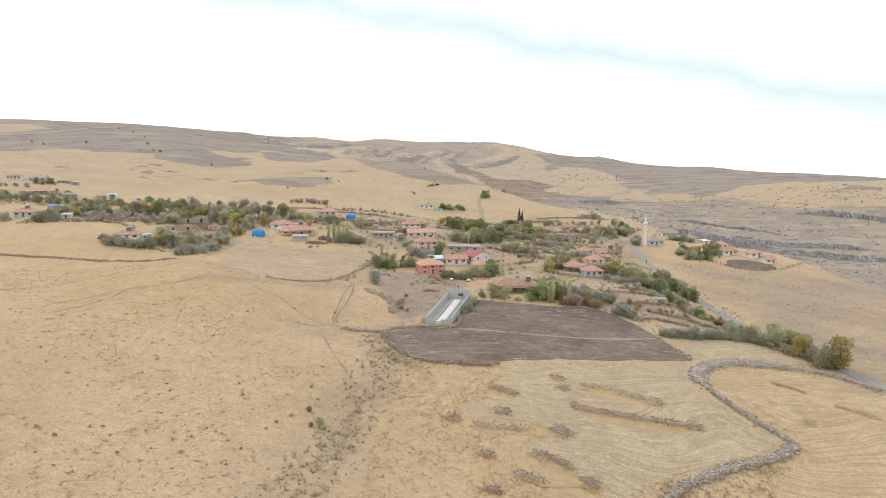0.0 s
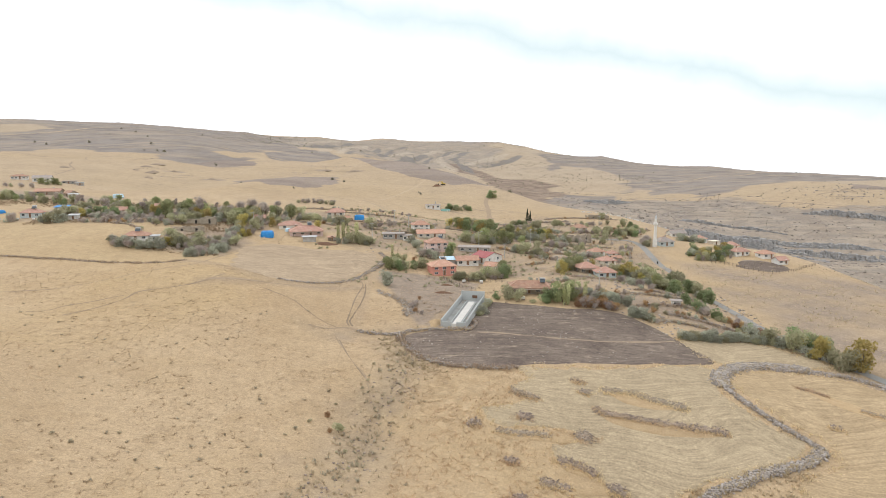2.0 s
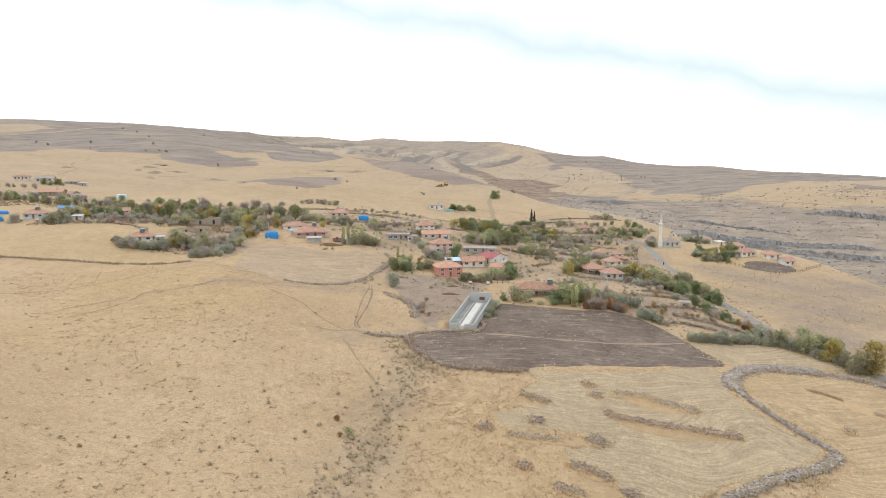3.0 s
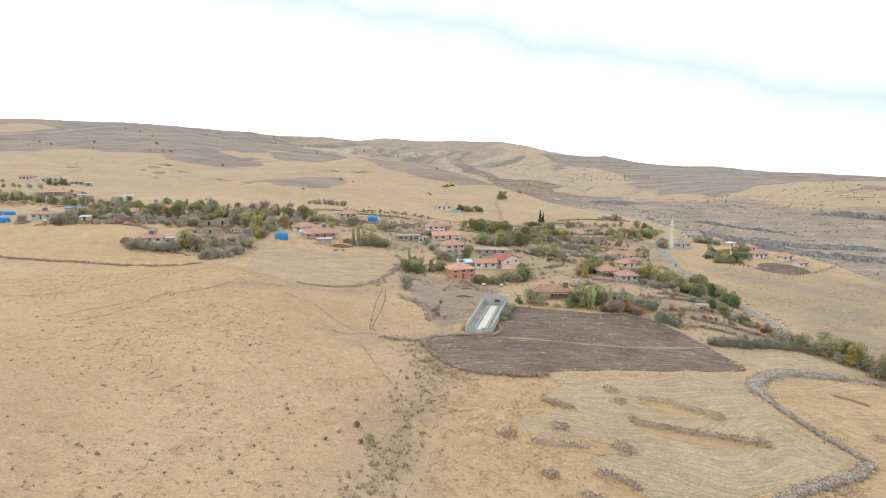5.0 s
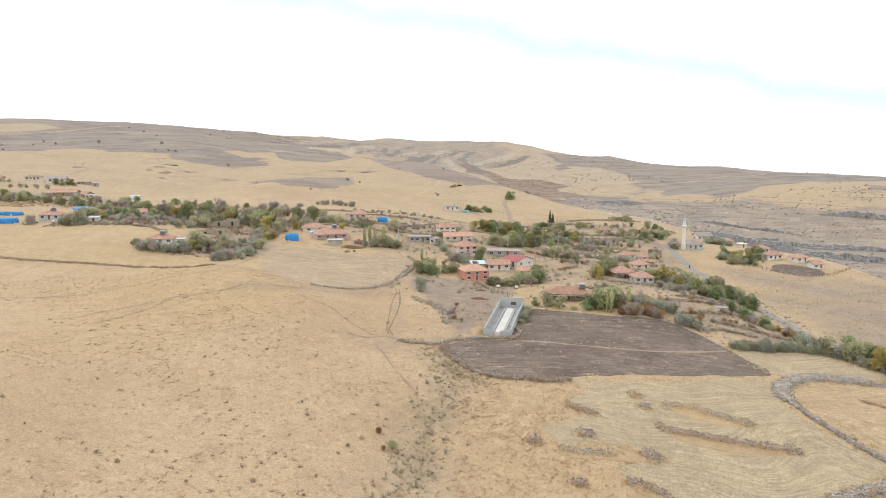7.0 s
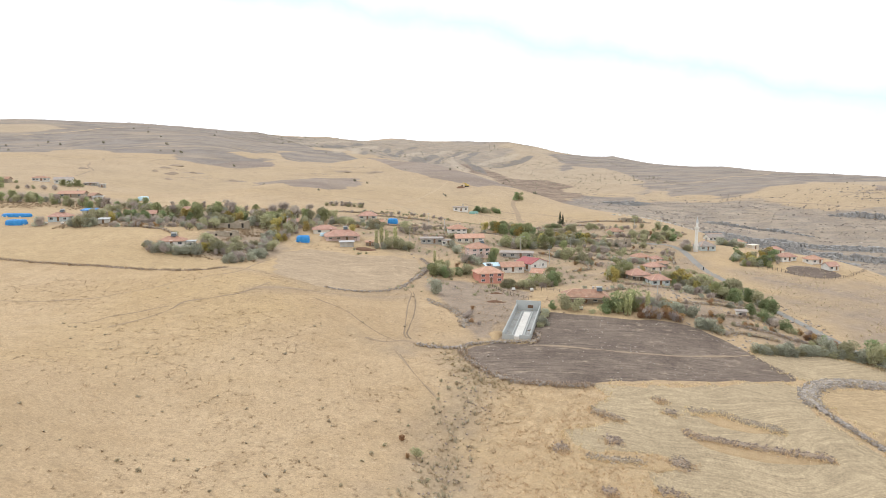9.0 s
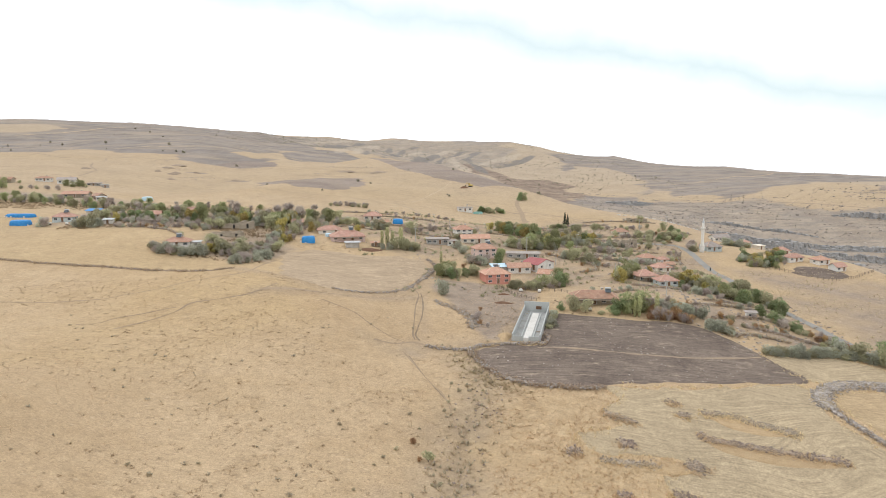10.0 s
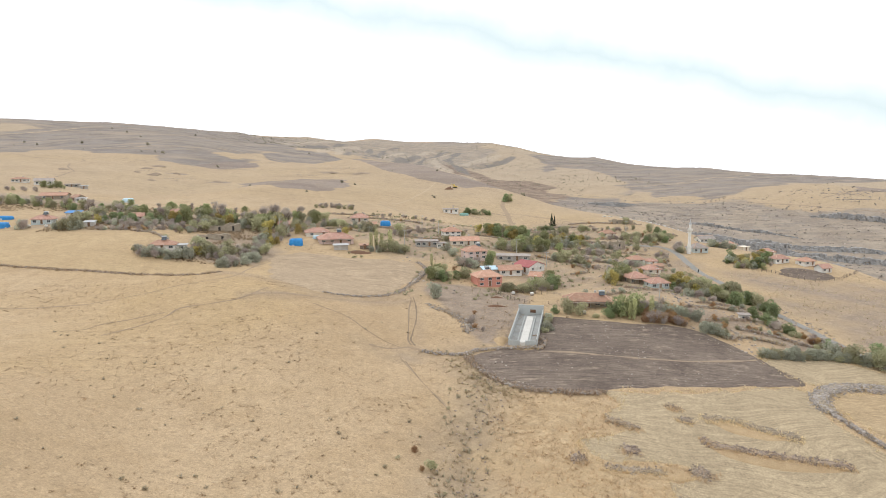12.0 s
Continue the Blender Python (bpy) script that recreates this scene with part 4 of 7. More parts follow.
draped("ploughed_field", PLOUGH_EDGE, PLOUGHED, "dark brown freshly ploughed field with pale stone specks")
draped("stubble_field", STUBBLE_EDGE, STUBBLE, "pale greyish cut stubble field with tractor marks", waver=1.7)
draped("stubble_field", STRIP_EDGE, STUBBLE, "narrow pale stubble strip beside the hedge")
draped("stubble_field", RIGHT_EDGE, STUBBLE_YELLOW, "yellow stubble field inside the stone bank", step=1.3)
draped("fallow_plot", PLOT_EDGE, PALE_PLOT, "pale fallow plot below the red-roofed house", step=1.2, waver=1.4)
draped("dark_plot", [(134, 322), (141, 314), (150, 312.5), (158.5, 319), (157, 325), (149, 330), (141, 333)], PLOUGHED, "dark bare plot inside the stake fence", step=1.2, waver=2.0)
ribbon("field_path", [(1.1, 188.6), (12, 187.6), (24, 186.6), (45, 188.8), (62, 193)], 0.95, VERGE, "thin grassy strip between two ploughed halves", "path", lift=0.12, waver=0.7)
ribbon("road", ROAD_LINE, 3.7, ASPHALT, "grey worn asphalt village road", "road", lift=0.1, waver=0.05)
ribbon("dirt_track", [(33.0, 552), (27.3, 514.4), (26.9, 478.4), (26.2, 450.9), (27.9, 419.0), (26, 392), (24.4, 374)], 3.2, RUT, "worn brown dirt track running up the slope", lift=0.07)
ribbon("dirt_track", [(60, 385), (48, 400), (70, 420), (95, 418), (115, 412)], 3.0, DIRT, "pale dirt track behind the gardens", lift=0.07)
ribbon("dirt_track", [(-80, 372), (-60, 372), (-46.1, 367.5), (-27.1, 356.1), (-9.2, 347.2), (20, 352), (45, 358), (60, 372)], 3.0, DIRT, "pale dirt lane between the houses", lift=0.07, waver=0.2)
ribbon("dirt_track", [(-46, 367), (-52, 392), (-40, 420), (-44, 445), (-60, 470)], 1.8, DIRT, "pale footpath winding up the slope", lift=0.07)
ribbon("dirt_track", [(-340, 412), (-300, 408), (-260, 398), (-225, 392), (-195, 382)], 5.0, VERGE, "brown dirt lane past the upper houses", lift=0.07, waver=0.2)

# hedges, terrace edges and tracks on the far slopes
for far_line, far_wide, far_mat, far_label in (
    ([(308, 851), (343, 838), (376, 809), (404, 780), (427, 757), (462, 741), (510, 722)], 2.2, VERGE, "dark hedge line below the far plateau"),
    ([(560, 830), (600, 900), (700, 1080)], 3.0, VERGE, "field edge on the far straw plateau"),
    ([(430, 800), (480, 830), (540, 850)], 2.0, VERGE, "thin terrace edge on the straw plateau"),
    ([(-140, 681), (-95, 684), (-70, 694)], 1.1, VERGE, "terrace edge on the yellow slope"),
    ([(-186, 686), (-145, 706), (-110, 703)], 1.3, VERGE, "terrace edge across the straw slope"),
    ([(23, 485), (45, 470), (63, 444)], 1.2, VERGE, "bank above the upper gardens"),
    ([(-447, 696), (-393, 664), (-365, 667)], 1.6, VERGE, "terrace edge on the grazed hillside"),
    ([(-344, 657), (-355, 680), (-337, 699), (-300, 690)], 1.6, VERGE, "crooked terrace bank on the hillside"),
    ([(-302, 528), (-313, 570), (-315, 580), (-334, 608), (-345, 633)], 1.5, VERGE, "tumbled stone wall running up the slope"),
    ([(-735, 1128), (-696, 1167), (-658, 1245), (-633, 1316)], 4.5, DIRT, "pale track across the grey hilltop"),
    ([(-530, 900), (-440, 830), (-350, 820), (-280, 850)], 3.0, DIRT, "pale grazed strip across the grey hill"),
    ([(-480, 760), (-410, 800), (-330, 790)], 2.4, VERGE, "dark terrace bank on the grey hill"),
    ([(-300, 900), (-250, 930), (-190, 905), (-140, 880)], 2.6, DIRT, "pale track along the grey shoulder"),
    ([(313, 1280), (395, 1276), (509, 1357), (670, 1490)], 4.0, DIRT, "pale track over the far plateau"),
    ([(-1, 475), (21, 460), (29, 450)], 1.3, VERGE, "hedge bank beside the farm track"),
    ([(-9, 503), (15, 484), (30, 472)], 1.4, VERGE, "bank on the slope above the farmhouse"),
    ([(-21, 612), (-28, 575), (-34, 547), (-47, 489), (-60, 485)], 0.9, DIRT, "faint track down the yellow slope"),
    ([(-5, 586), (12, 560), (25, 540), (32, 520)], 0.9, DIRT, "faint track from the digging place"),
    ([(-90, 470), (-70, 462), (-40, 470), (-20, 462)], 0.8, DIRT, "faint sheep path above the village"),
    ([(-140, 440), (-110, 448), (-80, 440), (-50, 452)], 0.8, DIRT, "faint sheep path across the straw slope"),
    ([(-240, 500), (-200, 520), (-160, 520), (-100, 545)], 0.9, DIRT, "faint sheep path below the tilled patch"),
    ([(-60, 520), (-30, 512), (0, 520), (20, 512)], 0.8, RUT, "thin terrace step above the white farmhouse"),
    ([(-150, 470), (-120, 462), (-90, 470), (-64, 462)], 0.8, RUT, "thin terrace step on the slope behind the village"),
    ([(40, 470), (56, 458), (76, 452)], 0.9, RUT, "thin terrace step beside the conifers"),
    ([(-180, 640), (-140, 655), (-80, 650)], 1.0, RUT, "thin terrace step over the tilled patch"),
    ([(-230, 560), (-190, 575), (-180, 590)], 0.9, DIRT, "faint terrace step on the straw slope"),
):
    ribbon("far_bank", far_line, far_wide, far_mat, far_label, "bank", lift=0.05, waver=0.5)


# ---- building blocks ----
def part(name, bm, mat, parent, label="", smooth=False):
    me = bpy.data.meshes.new(name)
    bm.to_mesh(me)
    bm.free()
    me.materials.append(mat)
    if smooth:
        me.polygons.foreach_set("use_smooth", [True] * len(me.polygons))
    ob = new(name, me)
    ob.parent = parent
    return tagged(ob, label)


def piece(name, verts, faces, mat, parent, label="", smooth=False, kind=""):
    ob = mesh_object(name, verts, faces, mat, smooth)
    ob.parent = parent
    return tagged(ob, label, kind=kind)


def thing(name, x, y, rot, label, category, group="", z=None):
    ob = new(name)
    ob.empty_display_size = 0.5
    ob.matrix_basis = pose(x, y, lz(x, y) if z is None else z, 0, 0, rot)
    return tagged(ob, label, category, group)


def box(bm, x0, x1, y0, y1, z0, z1, bevel=0.0):
    made = bmesh.ops.create_cube(bm, size=1)["verts"]
    for v in made:
        v.co = Vector((x0 if v.co.x < 0 else x1, y0 if v.co.y < 0 else y1, z0 if v.co.z < 0 else z1))
    if bevel:
        edges = list({e for v in made for e in v.link_edges})
        bmesh.ops.bevel(bm, geom=edges, offset=bevel, segments=1, affect="EDGES")
    return made


def tube(bm, p, q, r0, r1, sides=8):
    p, q = Vector(p), Vector(q)
    turn = (q - p).to_track_quat("Z", "Y").to_matrix().to_4x4()
    bmesh.ops.create_cone(bm, cap_ends=True, segments=sides, radius1=r0, radius2=r1, depth=(q - p).length, matrix=Matrix.Translation((p + q) / 2) @ turn)


def solid(top, drop):
    """A slab from upper faces: its underside lies drop below, with closed edges. Returns verts and faces."""
    verts, faces = [], []
    for poly in top:
        n = len(verts)
        k = len(poly)
        verts += [tuple(v) for v in poly] + [(v[0], v[1], v[2] - drop) for v in poly]
        faces.append(tuple(range(n, n + k)))
        faces.append(tuple(reversed(range(n + k, n + 2 * k))))
        faces += [(n + i, n + k + i, n + k + (i + 1) % k, n + (i + 1) % k) for i in range(k)]
    return verts, faces


def window_on(house, x, y, z, w, h, face, door=False, mat_frame=None):
    """A window or door on a wall. face: 'f' front, 'l' left side, 'r' right side; x runs along the wall."""
    m = {"f": lambda a, o, c: (a, y - o, c), "l": lambda a, o, c: (y - o, -a, c), "r": lambda a, o, c: (y + o, a, c)}[face]

    def blockof(a0, a1, o0, o1, c0, c1):
        bm = bmesh.new()
        pts = [m(a, o, c) for a in (a0, a1) for o in (o0, o1) for c in (c0, c1)]
        lo, hi = [min(p[i] for p in pts) for i in range(3)], [max(p[i] for p in pts) for i in range(3)]
        box(bm, lo[0], hi[0], lo[1], hi[1], lo[2], hi[2])
        return bm

    def merged(parts_):
        bm = bmesh.new()
        for args in parts_:
            one = blockof(*args)
            me = bpy.data.meshes.new("t")
            one.to_mesh(me)
            bm.from_mesh(me)
            one.free()
            bpy.data.meshes.remove(me)
        return bm

    f = 0.09
    if door:
        d = part("door", blockof(x - w / 2, x + w / 2, -0.05, 0.06, z, z + h), DOORWOOD, house, "dark wooden door")
        part("door_frame", merged([(x - w / 2 - f, x - w / 2, -0.05, 0.09, z, z + h + f), (x + w / 2, x + w / 2 + f, -0.05, 0.09, z, z + h + f), (x - w / 2, x + w / 2, -0.05, 0.09, z + h, z + h + f)]), FRAME, d)
        return
    frame_ = part("window", merged([
        (x - w / 2 - f, x - w / 2, -0.05, 0.08, z - f, z + h + f), (x + w / 2, x + w / 2 + f, -0.05, 0.08, z - f, z + h + f),
        (x - w / 2, x + w / 2, -0.05, 0.08, z + h, z + h + f), (x - w / 2 - 0.12, x + w / 2 + 0.12, -0.05, 0.14, z - f - 0.05, z - f),
        (x - 0.03, x + 0.03, -0.05, 0.06, z, z + h)]), mat_frame or FRAME, house, "white window frame with sill")
    part("pane", blockof(x - w / 2, x + w / 2, -0.05, 0.03, z, z + h), GLASS, frame_, "dark window glass")


def house(x, y, rot, w, d, h, label, walls=WHITE, tiles=TILE, roof="hip", rise=None, eave=0.5, chimney=True, storeys=1, front=3, side=1, door=True, group="village houses", name="house", deep=1.6, caps=True, porch=False, category="house"):
    """A house whose front middle stands at x, y; its front looks along its own -y."""
    a = radians(rot)
    h, w, d = 0.72 * h, 0.86 * w, 0.86 * d
    ob = thing(name, x - math.sin(a) * d / 2, y + math.cos(a) * d / 2, rot, label, category, group)
    bm = bmesh.new()
    box(bm, -w / 2, w / 2, -d / 2, d / 2, -deep, h)
    rise = 0.9 * rise if rise is not None else min(w, d) * 0.24
    if roof == "gable":
        e = box(bm, -w / 2, w / 2, -d / 2, d / 2, h, h + rise)
        for v in e:
            if v.co.z > h + 0.01:
                v.co.y = 0
    part("wall", bm, walls, ob)
    bw, bd, z0 = w / 2 + eave, d / 2 + eave, h - eave * rise / (d / 2) * 0.6 + 0.12
    zt = h + rise + 0.16
    if roof == "hip":
        r = max(w / 2 - d / 2, 0.0) + 0.15
        top = [[(-bw, -bd, z0), (bw, -bd, z0), (r, 0, zt), (-r, 0, zt)], [(bw, bd, z0), (-bw, bd, z0), (-r, 0, zt), (r, 0, zt)],
               [(bw, -bd, z0), (bw, bd, z0), (r, 0, zt)], [(-bw, bd, z0), (-bw, -bd, z0), (-r, 0, zt)]]
        lines = [((-r, 0, zt), (r, 0, zt)), ((-r, 0, zt), (-bw, -bd, z0)), ((r, 0, zt), (bw, -bd, z0)), ((-r, 0, zt), (-bw, bd, z0)), ((r, 0, zt), (bw, bd, z0))]
    elif roof == "gable":
        top = [[(-bw, -bd, z0), (bw, -bd, z0), (bw, 0, zt), (-bw, 0, zt)], [(bw, bd, z0), (-bw, bd, z0), (-bw, 0, zt), (bw, 0, zt)]]
        lines = [((-bw, 0, zt), (bw, 0, zt))]
    elif roof == "shed":
        top = [[(-bw, -bd, h + 0.15), (bw, -bd, h + 0.15), (bw, bd, h + rise), (-bw, bd, h + rise)]]
        lines = []
    else:
        top = [[(-bw, -bd, h + 0.25), (bw, -bd, h + 0.25), (bw, bd, h + 0.3), (-bw, bd, h + 0.3)]]
        lines = []
    roof_ob = piece("roof", *solid(top, 0.14), tiles, ob)
    if caps and lines:
        bm = bmesh.new()
        for p, q in lines:
            tube(bm, p, q, 0.14, 0.14, 6)
        part("ridge_cap", bm, CAP, roof_ob, "pale mortared ridge tiles")
    if chimney:
        bm = bmesh.new()
        cx, cy = w * 0.18, d * 0.12
        box(bm, cx - 0.3, cx + 0.3, cy - 0.3, cy + 0.3, h, h + rise + 0.75, 0.03)
        box(bm, cx - 0.38, cx + 0.38, cy - 0.38, cy + 0.38, h + rise + 0.75, h + rise + 0.87, 0.02)
        part("chimney", bm, GREYWALL, roof_ob, "short rendered chimney")
    per = h / storeys
    for s in range(storeys):
        z = s * per + per * 0.36
        for k in range(front):
            wx = -w / 2 + w * (k + 0.5) / front
            if door and s == 0 and k == front // 2:
                window_on(ob, wx, -d / 2, 0.05, 1.0, 2.0, "f", True)
            else:
                window_on(ob, wx, -d / 2, z, min(1.3, w / front * 0.55), per * 0.42, "f")
        for k in range(side):
            wy = -d / 2 + d * (k + 0.5) / max(side, 1)
            window_on(ob, wy, -w / 2, z, 1.0, per * 0.40, "l")
            window_on(ob, wy, w / 2, z, 1.0, per * 0.40, "r")
    if porch:
        bm = bmesh.new()
        box(bm, -w * 0.42, w * 0.42, -d / 2 - 1.8, -d / 2 - 0.02, h - 0.42, h - 0.3)
        slab = part("porch_roof", bm, TIMBER, ob, "grey timber porch roof")
        for k in range(4):
            bm = bmesh.new()
            px = -w * 0.4 + w * 0.8 * k / 3
            box(bm, px - 0.07, px + 0.07, -d / 2 - 1.75, -d / 2 - 1.61, -deep, h - 0.42, 0.02)
            part("porch_post", bm, TIMBER, slab)
    return ob


# ---- plants: a few of each kind are built, the rest are copies ----
def blobs(rng, count, size, tall, low):
    """Rounded lobes that make up a crown: centre and radii."""
    out = []
    for k in range(count):
        a, r = rng.uniform(0, 6.28), rng.uniform(0.0, 0.55) * size
        z = low + (tall - low) * rng.uniform(0.1, 0.84)
        f = rng.uniform(0.38, 0.62) * size * (1.15 - 0.5 * abs(z / tall - 0.5))
        out.append((math.cos(a) * r, math.sin(a) * r, z, f, f * rng.uniform(0.7, 1.05)))
    return out


def leaves(rng, lobes, count, leaf):
    """Small leaf clumps in the outer part of the lobes."""
    verts, faces = [], []
    for k in range(count):
        cx, cy, cz, rx, rz = lobes[rng.randrange(len(lobes))]
        v = Vector((rng.gauss(0, 1), rng.gauss(0, 1), rng.gauss(0, 1))).normalized() * (rng.uniform(0.35, 1.0) ** 0.5) * rng.uniform(0.86, 1.08)
        p = Vector((cx + v.x * rx, cy + v.y * rx, max(0.05, cz + v.z * rz)))
        s = leaf * rng.uniform(0.6, 1.35)
        m = Euler((rng.uniform(0, 6.28), rng.uniform(0, 6.28), rng.uniform(0, 6.28))).to_matrix()
        n = len(verts)
        verts += [tuple(p + m @ Vector(c)) for c in ((-s, -0.4 * s, 0), (0.2 * s, -0.7 * s, 0.1 * s), (s, 0.1 * s, 0), (0.1 * s, 0.7 * s, 0.12 * s))]
        faces.append((n, n + 1, n + 2, n + 3))
    return verts, faces


def twigs(rng, lobes, count, length, thick):
    verts, faces = [], []
    for k in range(count):
        cx, cy, cz, rx, rz = lobes[rng.randrange(len(lobes))]
        v = Vector((rng.gauss(0, 1), rng.gauss(0, 1), abs(rng.gauss(0, 1)) + 0.3)).normalized()
        p = Vector((cx + v.x * rx * rng.uniform(0, 0.7), cy + v.y * rx * rng.uniform(0, 0.7), max(0.0, cz + v.z * rz * rng.uniform(-0.9, 0.6))))
        q = p + (v + Vector((rng.uniform(-0.5, 0.5), rng.uniform(-0.5, 0.5), 0.5))) * length * rng.uniform(0.5, 1.1)
        side = (q - p).cross(Vector((rng.uniform(-1, 1), rng.uniform(-1, 1), rng.uniform(-1, 1)))).normalized() * thick
        n = len(verts)
        verts += [tuple(p - side), tuple(p + side), tuple(q)]
        faces.append((n, n + 1, n + 2))
    return verts, faces


def stems(rng, tall, low, size, thick, count):
    """A tapered trunk with a few limbs."""
    bm = bmesh.new()
    lean = Vector((rng.uniform(-0.06, 0.06) * tall, rng.uniform(-0.06, 0.06) * tall, 0))
    fork = Vector((lean.x, lean.y, max(low, 0.15) + 0.1 * tall))
    tube(bm, (0, 0, -0.4), fork, thick, thick * 0.75, 7)
    for k in range(count):
        a = 6.28 * k / count + rng.uniform(-0.4, 0.4)
        q = Vector((math.cos(a) * size * 0.55, math.sin(a) * size * 0.55, low + (tall - low) * rng.uniform(0.4, 0.75)))
        tube(bm, fork - Vector((0, 0, 0.05)), q, thick * 0.5, thick * 0.12, 5)
    return bm


# kind: leaf material, height, radius of crown, foot of crown, leaf clumps, size of a clump, lobes, category, label
KINDS = {
    "green_tree": (LEAF_GREEN, 5.8, 3.3, 0.25, 1050, 0.26, 8, "tree", "round green broadleaf tree turning slightly yellow"),
    "dark_tree": (LEAF_DARK, 5.2, 2.9, 0.15, 1050, 0.26, 8, "tree", "dense dark green broadleaf tree"),
    "olive_tree": (LEAF_OLIVE, 5.2, 3.2, 0.2, 1000, 0.25, 8, "tree", "dull olive-green broadleaf tree in autumn"),
    "silver_shrub": (LEAF_SILVER, 3.4, 2.6, 0.1, 800, 0.21, 7, "shrub", "silvery grey-green oleaster shrub"),
    "green_shrub": (LEAF_OLIVE, 2.4, 2.1, 0.05, 550, 0.19, 6, "shrub", "low dull green garden shrub"),
    "yellow_tree": (LEAF_YELLOW, 5.3, 2.6, 0.25, 900, 0.24, 8, "tree", "broadleaf tree with yellow autumn leaves"),
    "rust_shrub": (LEAF_RUST, 2.6, 1.9, 0.1, 600, 0.19, 6, "shrub", "rusty brown autumn shrub"),
    "twig_shrub": (TWIG, 3.2, 2.7, 0.05, 1000, 0.9, 7, "shrub", "leafless grey-brown thicket shrub"),
    "bramble_bush": (TWIG, 2.3, 2.2, 0.03, 800, 0.7, 7, "bush", "low brown leafless bramble bush along a garden edge"),
    "bare_tree": (TWIG, 7.5, 2.9, 2.2, 1000, 1.1, 8, "tree", "bare tall tree with thin grey twigs"),
    "poplar": (LEAF_POPLAR, 8.6, 1.15, 0.6, 850, 0.20, 12, "tree", "slender upright poplar with thinning yellow-green leaves"),
    "thistle": (GRASS_GREY, 0.95, 0.85, 0.02, 220, 0.11, 5, "weed", "grey-green thistle clump in dry grass"),
    "conifer": (CONIFER, 9.5, 2.0, 0.6, 900, 0.26, 12, "tree", "dark green pointed conifer"),
}
built = {}
plants = random.Random(7)
TREES_BY_ROAD = [((88.2, 201.5), 1.1, "silver_shrub"), ((91.8, 198.9), 0.95, "olive_tree"), ((94.5, 196.4), 1.05, "silver_shrub"), ((97.1, 193.7), 1.25, "olive_tree"), ((99.1, 190.3), 0.8, "silver_shrub"), ((101.2, 188.2), 1.35, "yellow_tree"), ((103.4, 185.6), 0.95, "olive_tree")]
THISTLES = [(-32.5, 139.4), (-34.7, 135.6), (-36.0, 132.6), (-38.7, 123.8), (-39.5, 117.4), (-44.3, 144.8), (-25.3, 129.1), (-23.7, 129.9), (-20.8, 125.0), (-22.3, 123.8), (-22.4, 159.0), (-19.9, 163.6), (-23.3, 155.6), (-30.7, 153.1), (-59.6, 118.4), (-47.2, 130.1), (-77.0, 123.1), (-66.3, 127.0), (-72.4, 121.3), (-28.3, 148.5), (-21.7, 166.9), (-18.0, 166.4), (-14.5, 164.9)]


def plant(kind, x, y, size=1.0, group=""):
    mat, tall, wide, low, count, leaf, lobes_n, cat, label = KINDS[kind]
    variant = plants.randrange(4)
    turn_, s = plants.uniform(0, 360), size * plants.uniform(0.85, 1.15)
    m = pose(x, y, lz(x, y) - 0.05, 0, 0, turn_)
    if (kind, variant) in built:
        ob = copy_thing(built[kind, variant], m)
        ob.scale = (s * plants.uniform(0.9, 1.12), s * plants.uniform(0.9, 1.12), s)
    else:
        rng = random.Random(kind + str(variant))
        ob = new(kind)
        ob.matrix_basis = m
        ob.scale = (s, s, s)
        if kind == "poplar":
            lobes = [(rng.uniform(-0.2, 0.2), rng.uniform(-0.2, 0.2), low + (tall - low) * (k + 0.5) / lobes_n, wide * (0.55 + 0.45 * math.sin(2.6 * (k + 0.6) / lobes_n)) * rng.uniform(0.7, 1.1), 0.75) for k in range(lobes_n)]
        elif kind == "conifer":
            lobes = [(rng.uniform(-0.3, 0.3), rng.uniform(-0.3, 0.3), low + (tall - low) * (k + 0.5) / lobes_n, wide * (1.02 - (k + 0.5) / lobes_n) * rng.uniform(0.75, 1.15), 0.6) for k in range(lobes_n)]
        else:
            lobes = blobs(rng, lobes_n, wide, tall, low)
        part("trunk", stems(rng, tall, low, wide, 0.05 * tall ** 0.8, 5 if tall > 3 else 3), BARK, ob, "brown trunk and limbs")
        make = twigs(rng, lobes, count, leaf, 0.035) if mat is TWIG else leaves(rng, lobes, count, leaf)
        piece("crown", *make, mat, ob)
        built[kind, variant] = ob
    return tagged(ob, label, cat, group or cat + "s of the village")


def belt(line, count, wide, kinds, size=(0.7, 1.2), group=""):
    """Plants strewn along a line; kinds: names, each as often as it is given."""
    seg = [math.dist(a, b) for a, b in zip(line, line[1:])]
    count = round(count * 1.6)
    for k in range(count):
        at = (k + plants.uniform(0.1, 0.9)) / count * sum(seg)
        for (a, b), s in zip(zip(line, line[1:]), seg):
            if at <= s:
                break
            at -= s
        f = min(1, at / s)
        x = a[0] + (b[0] - a[0]) * f + plants.uniform(-wide, wide)
        y = a[1] + (b[1] - a[1]) * f + plants.uniform(-wide, wide)
        plant(plants.choice(kinds.split()), x, y, 1.12 * plants.uniform(*size), group)


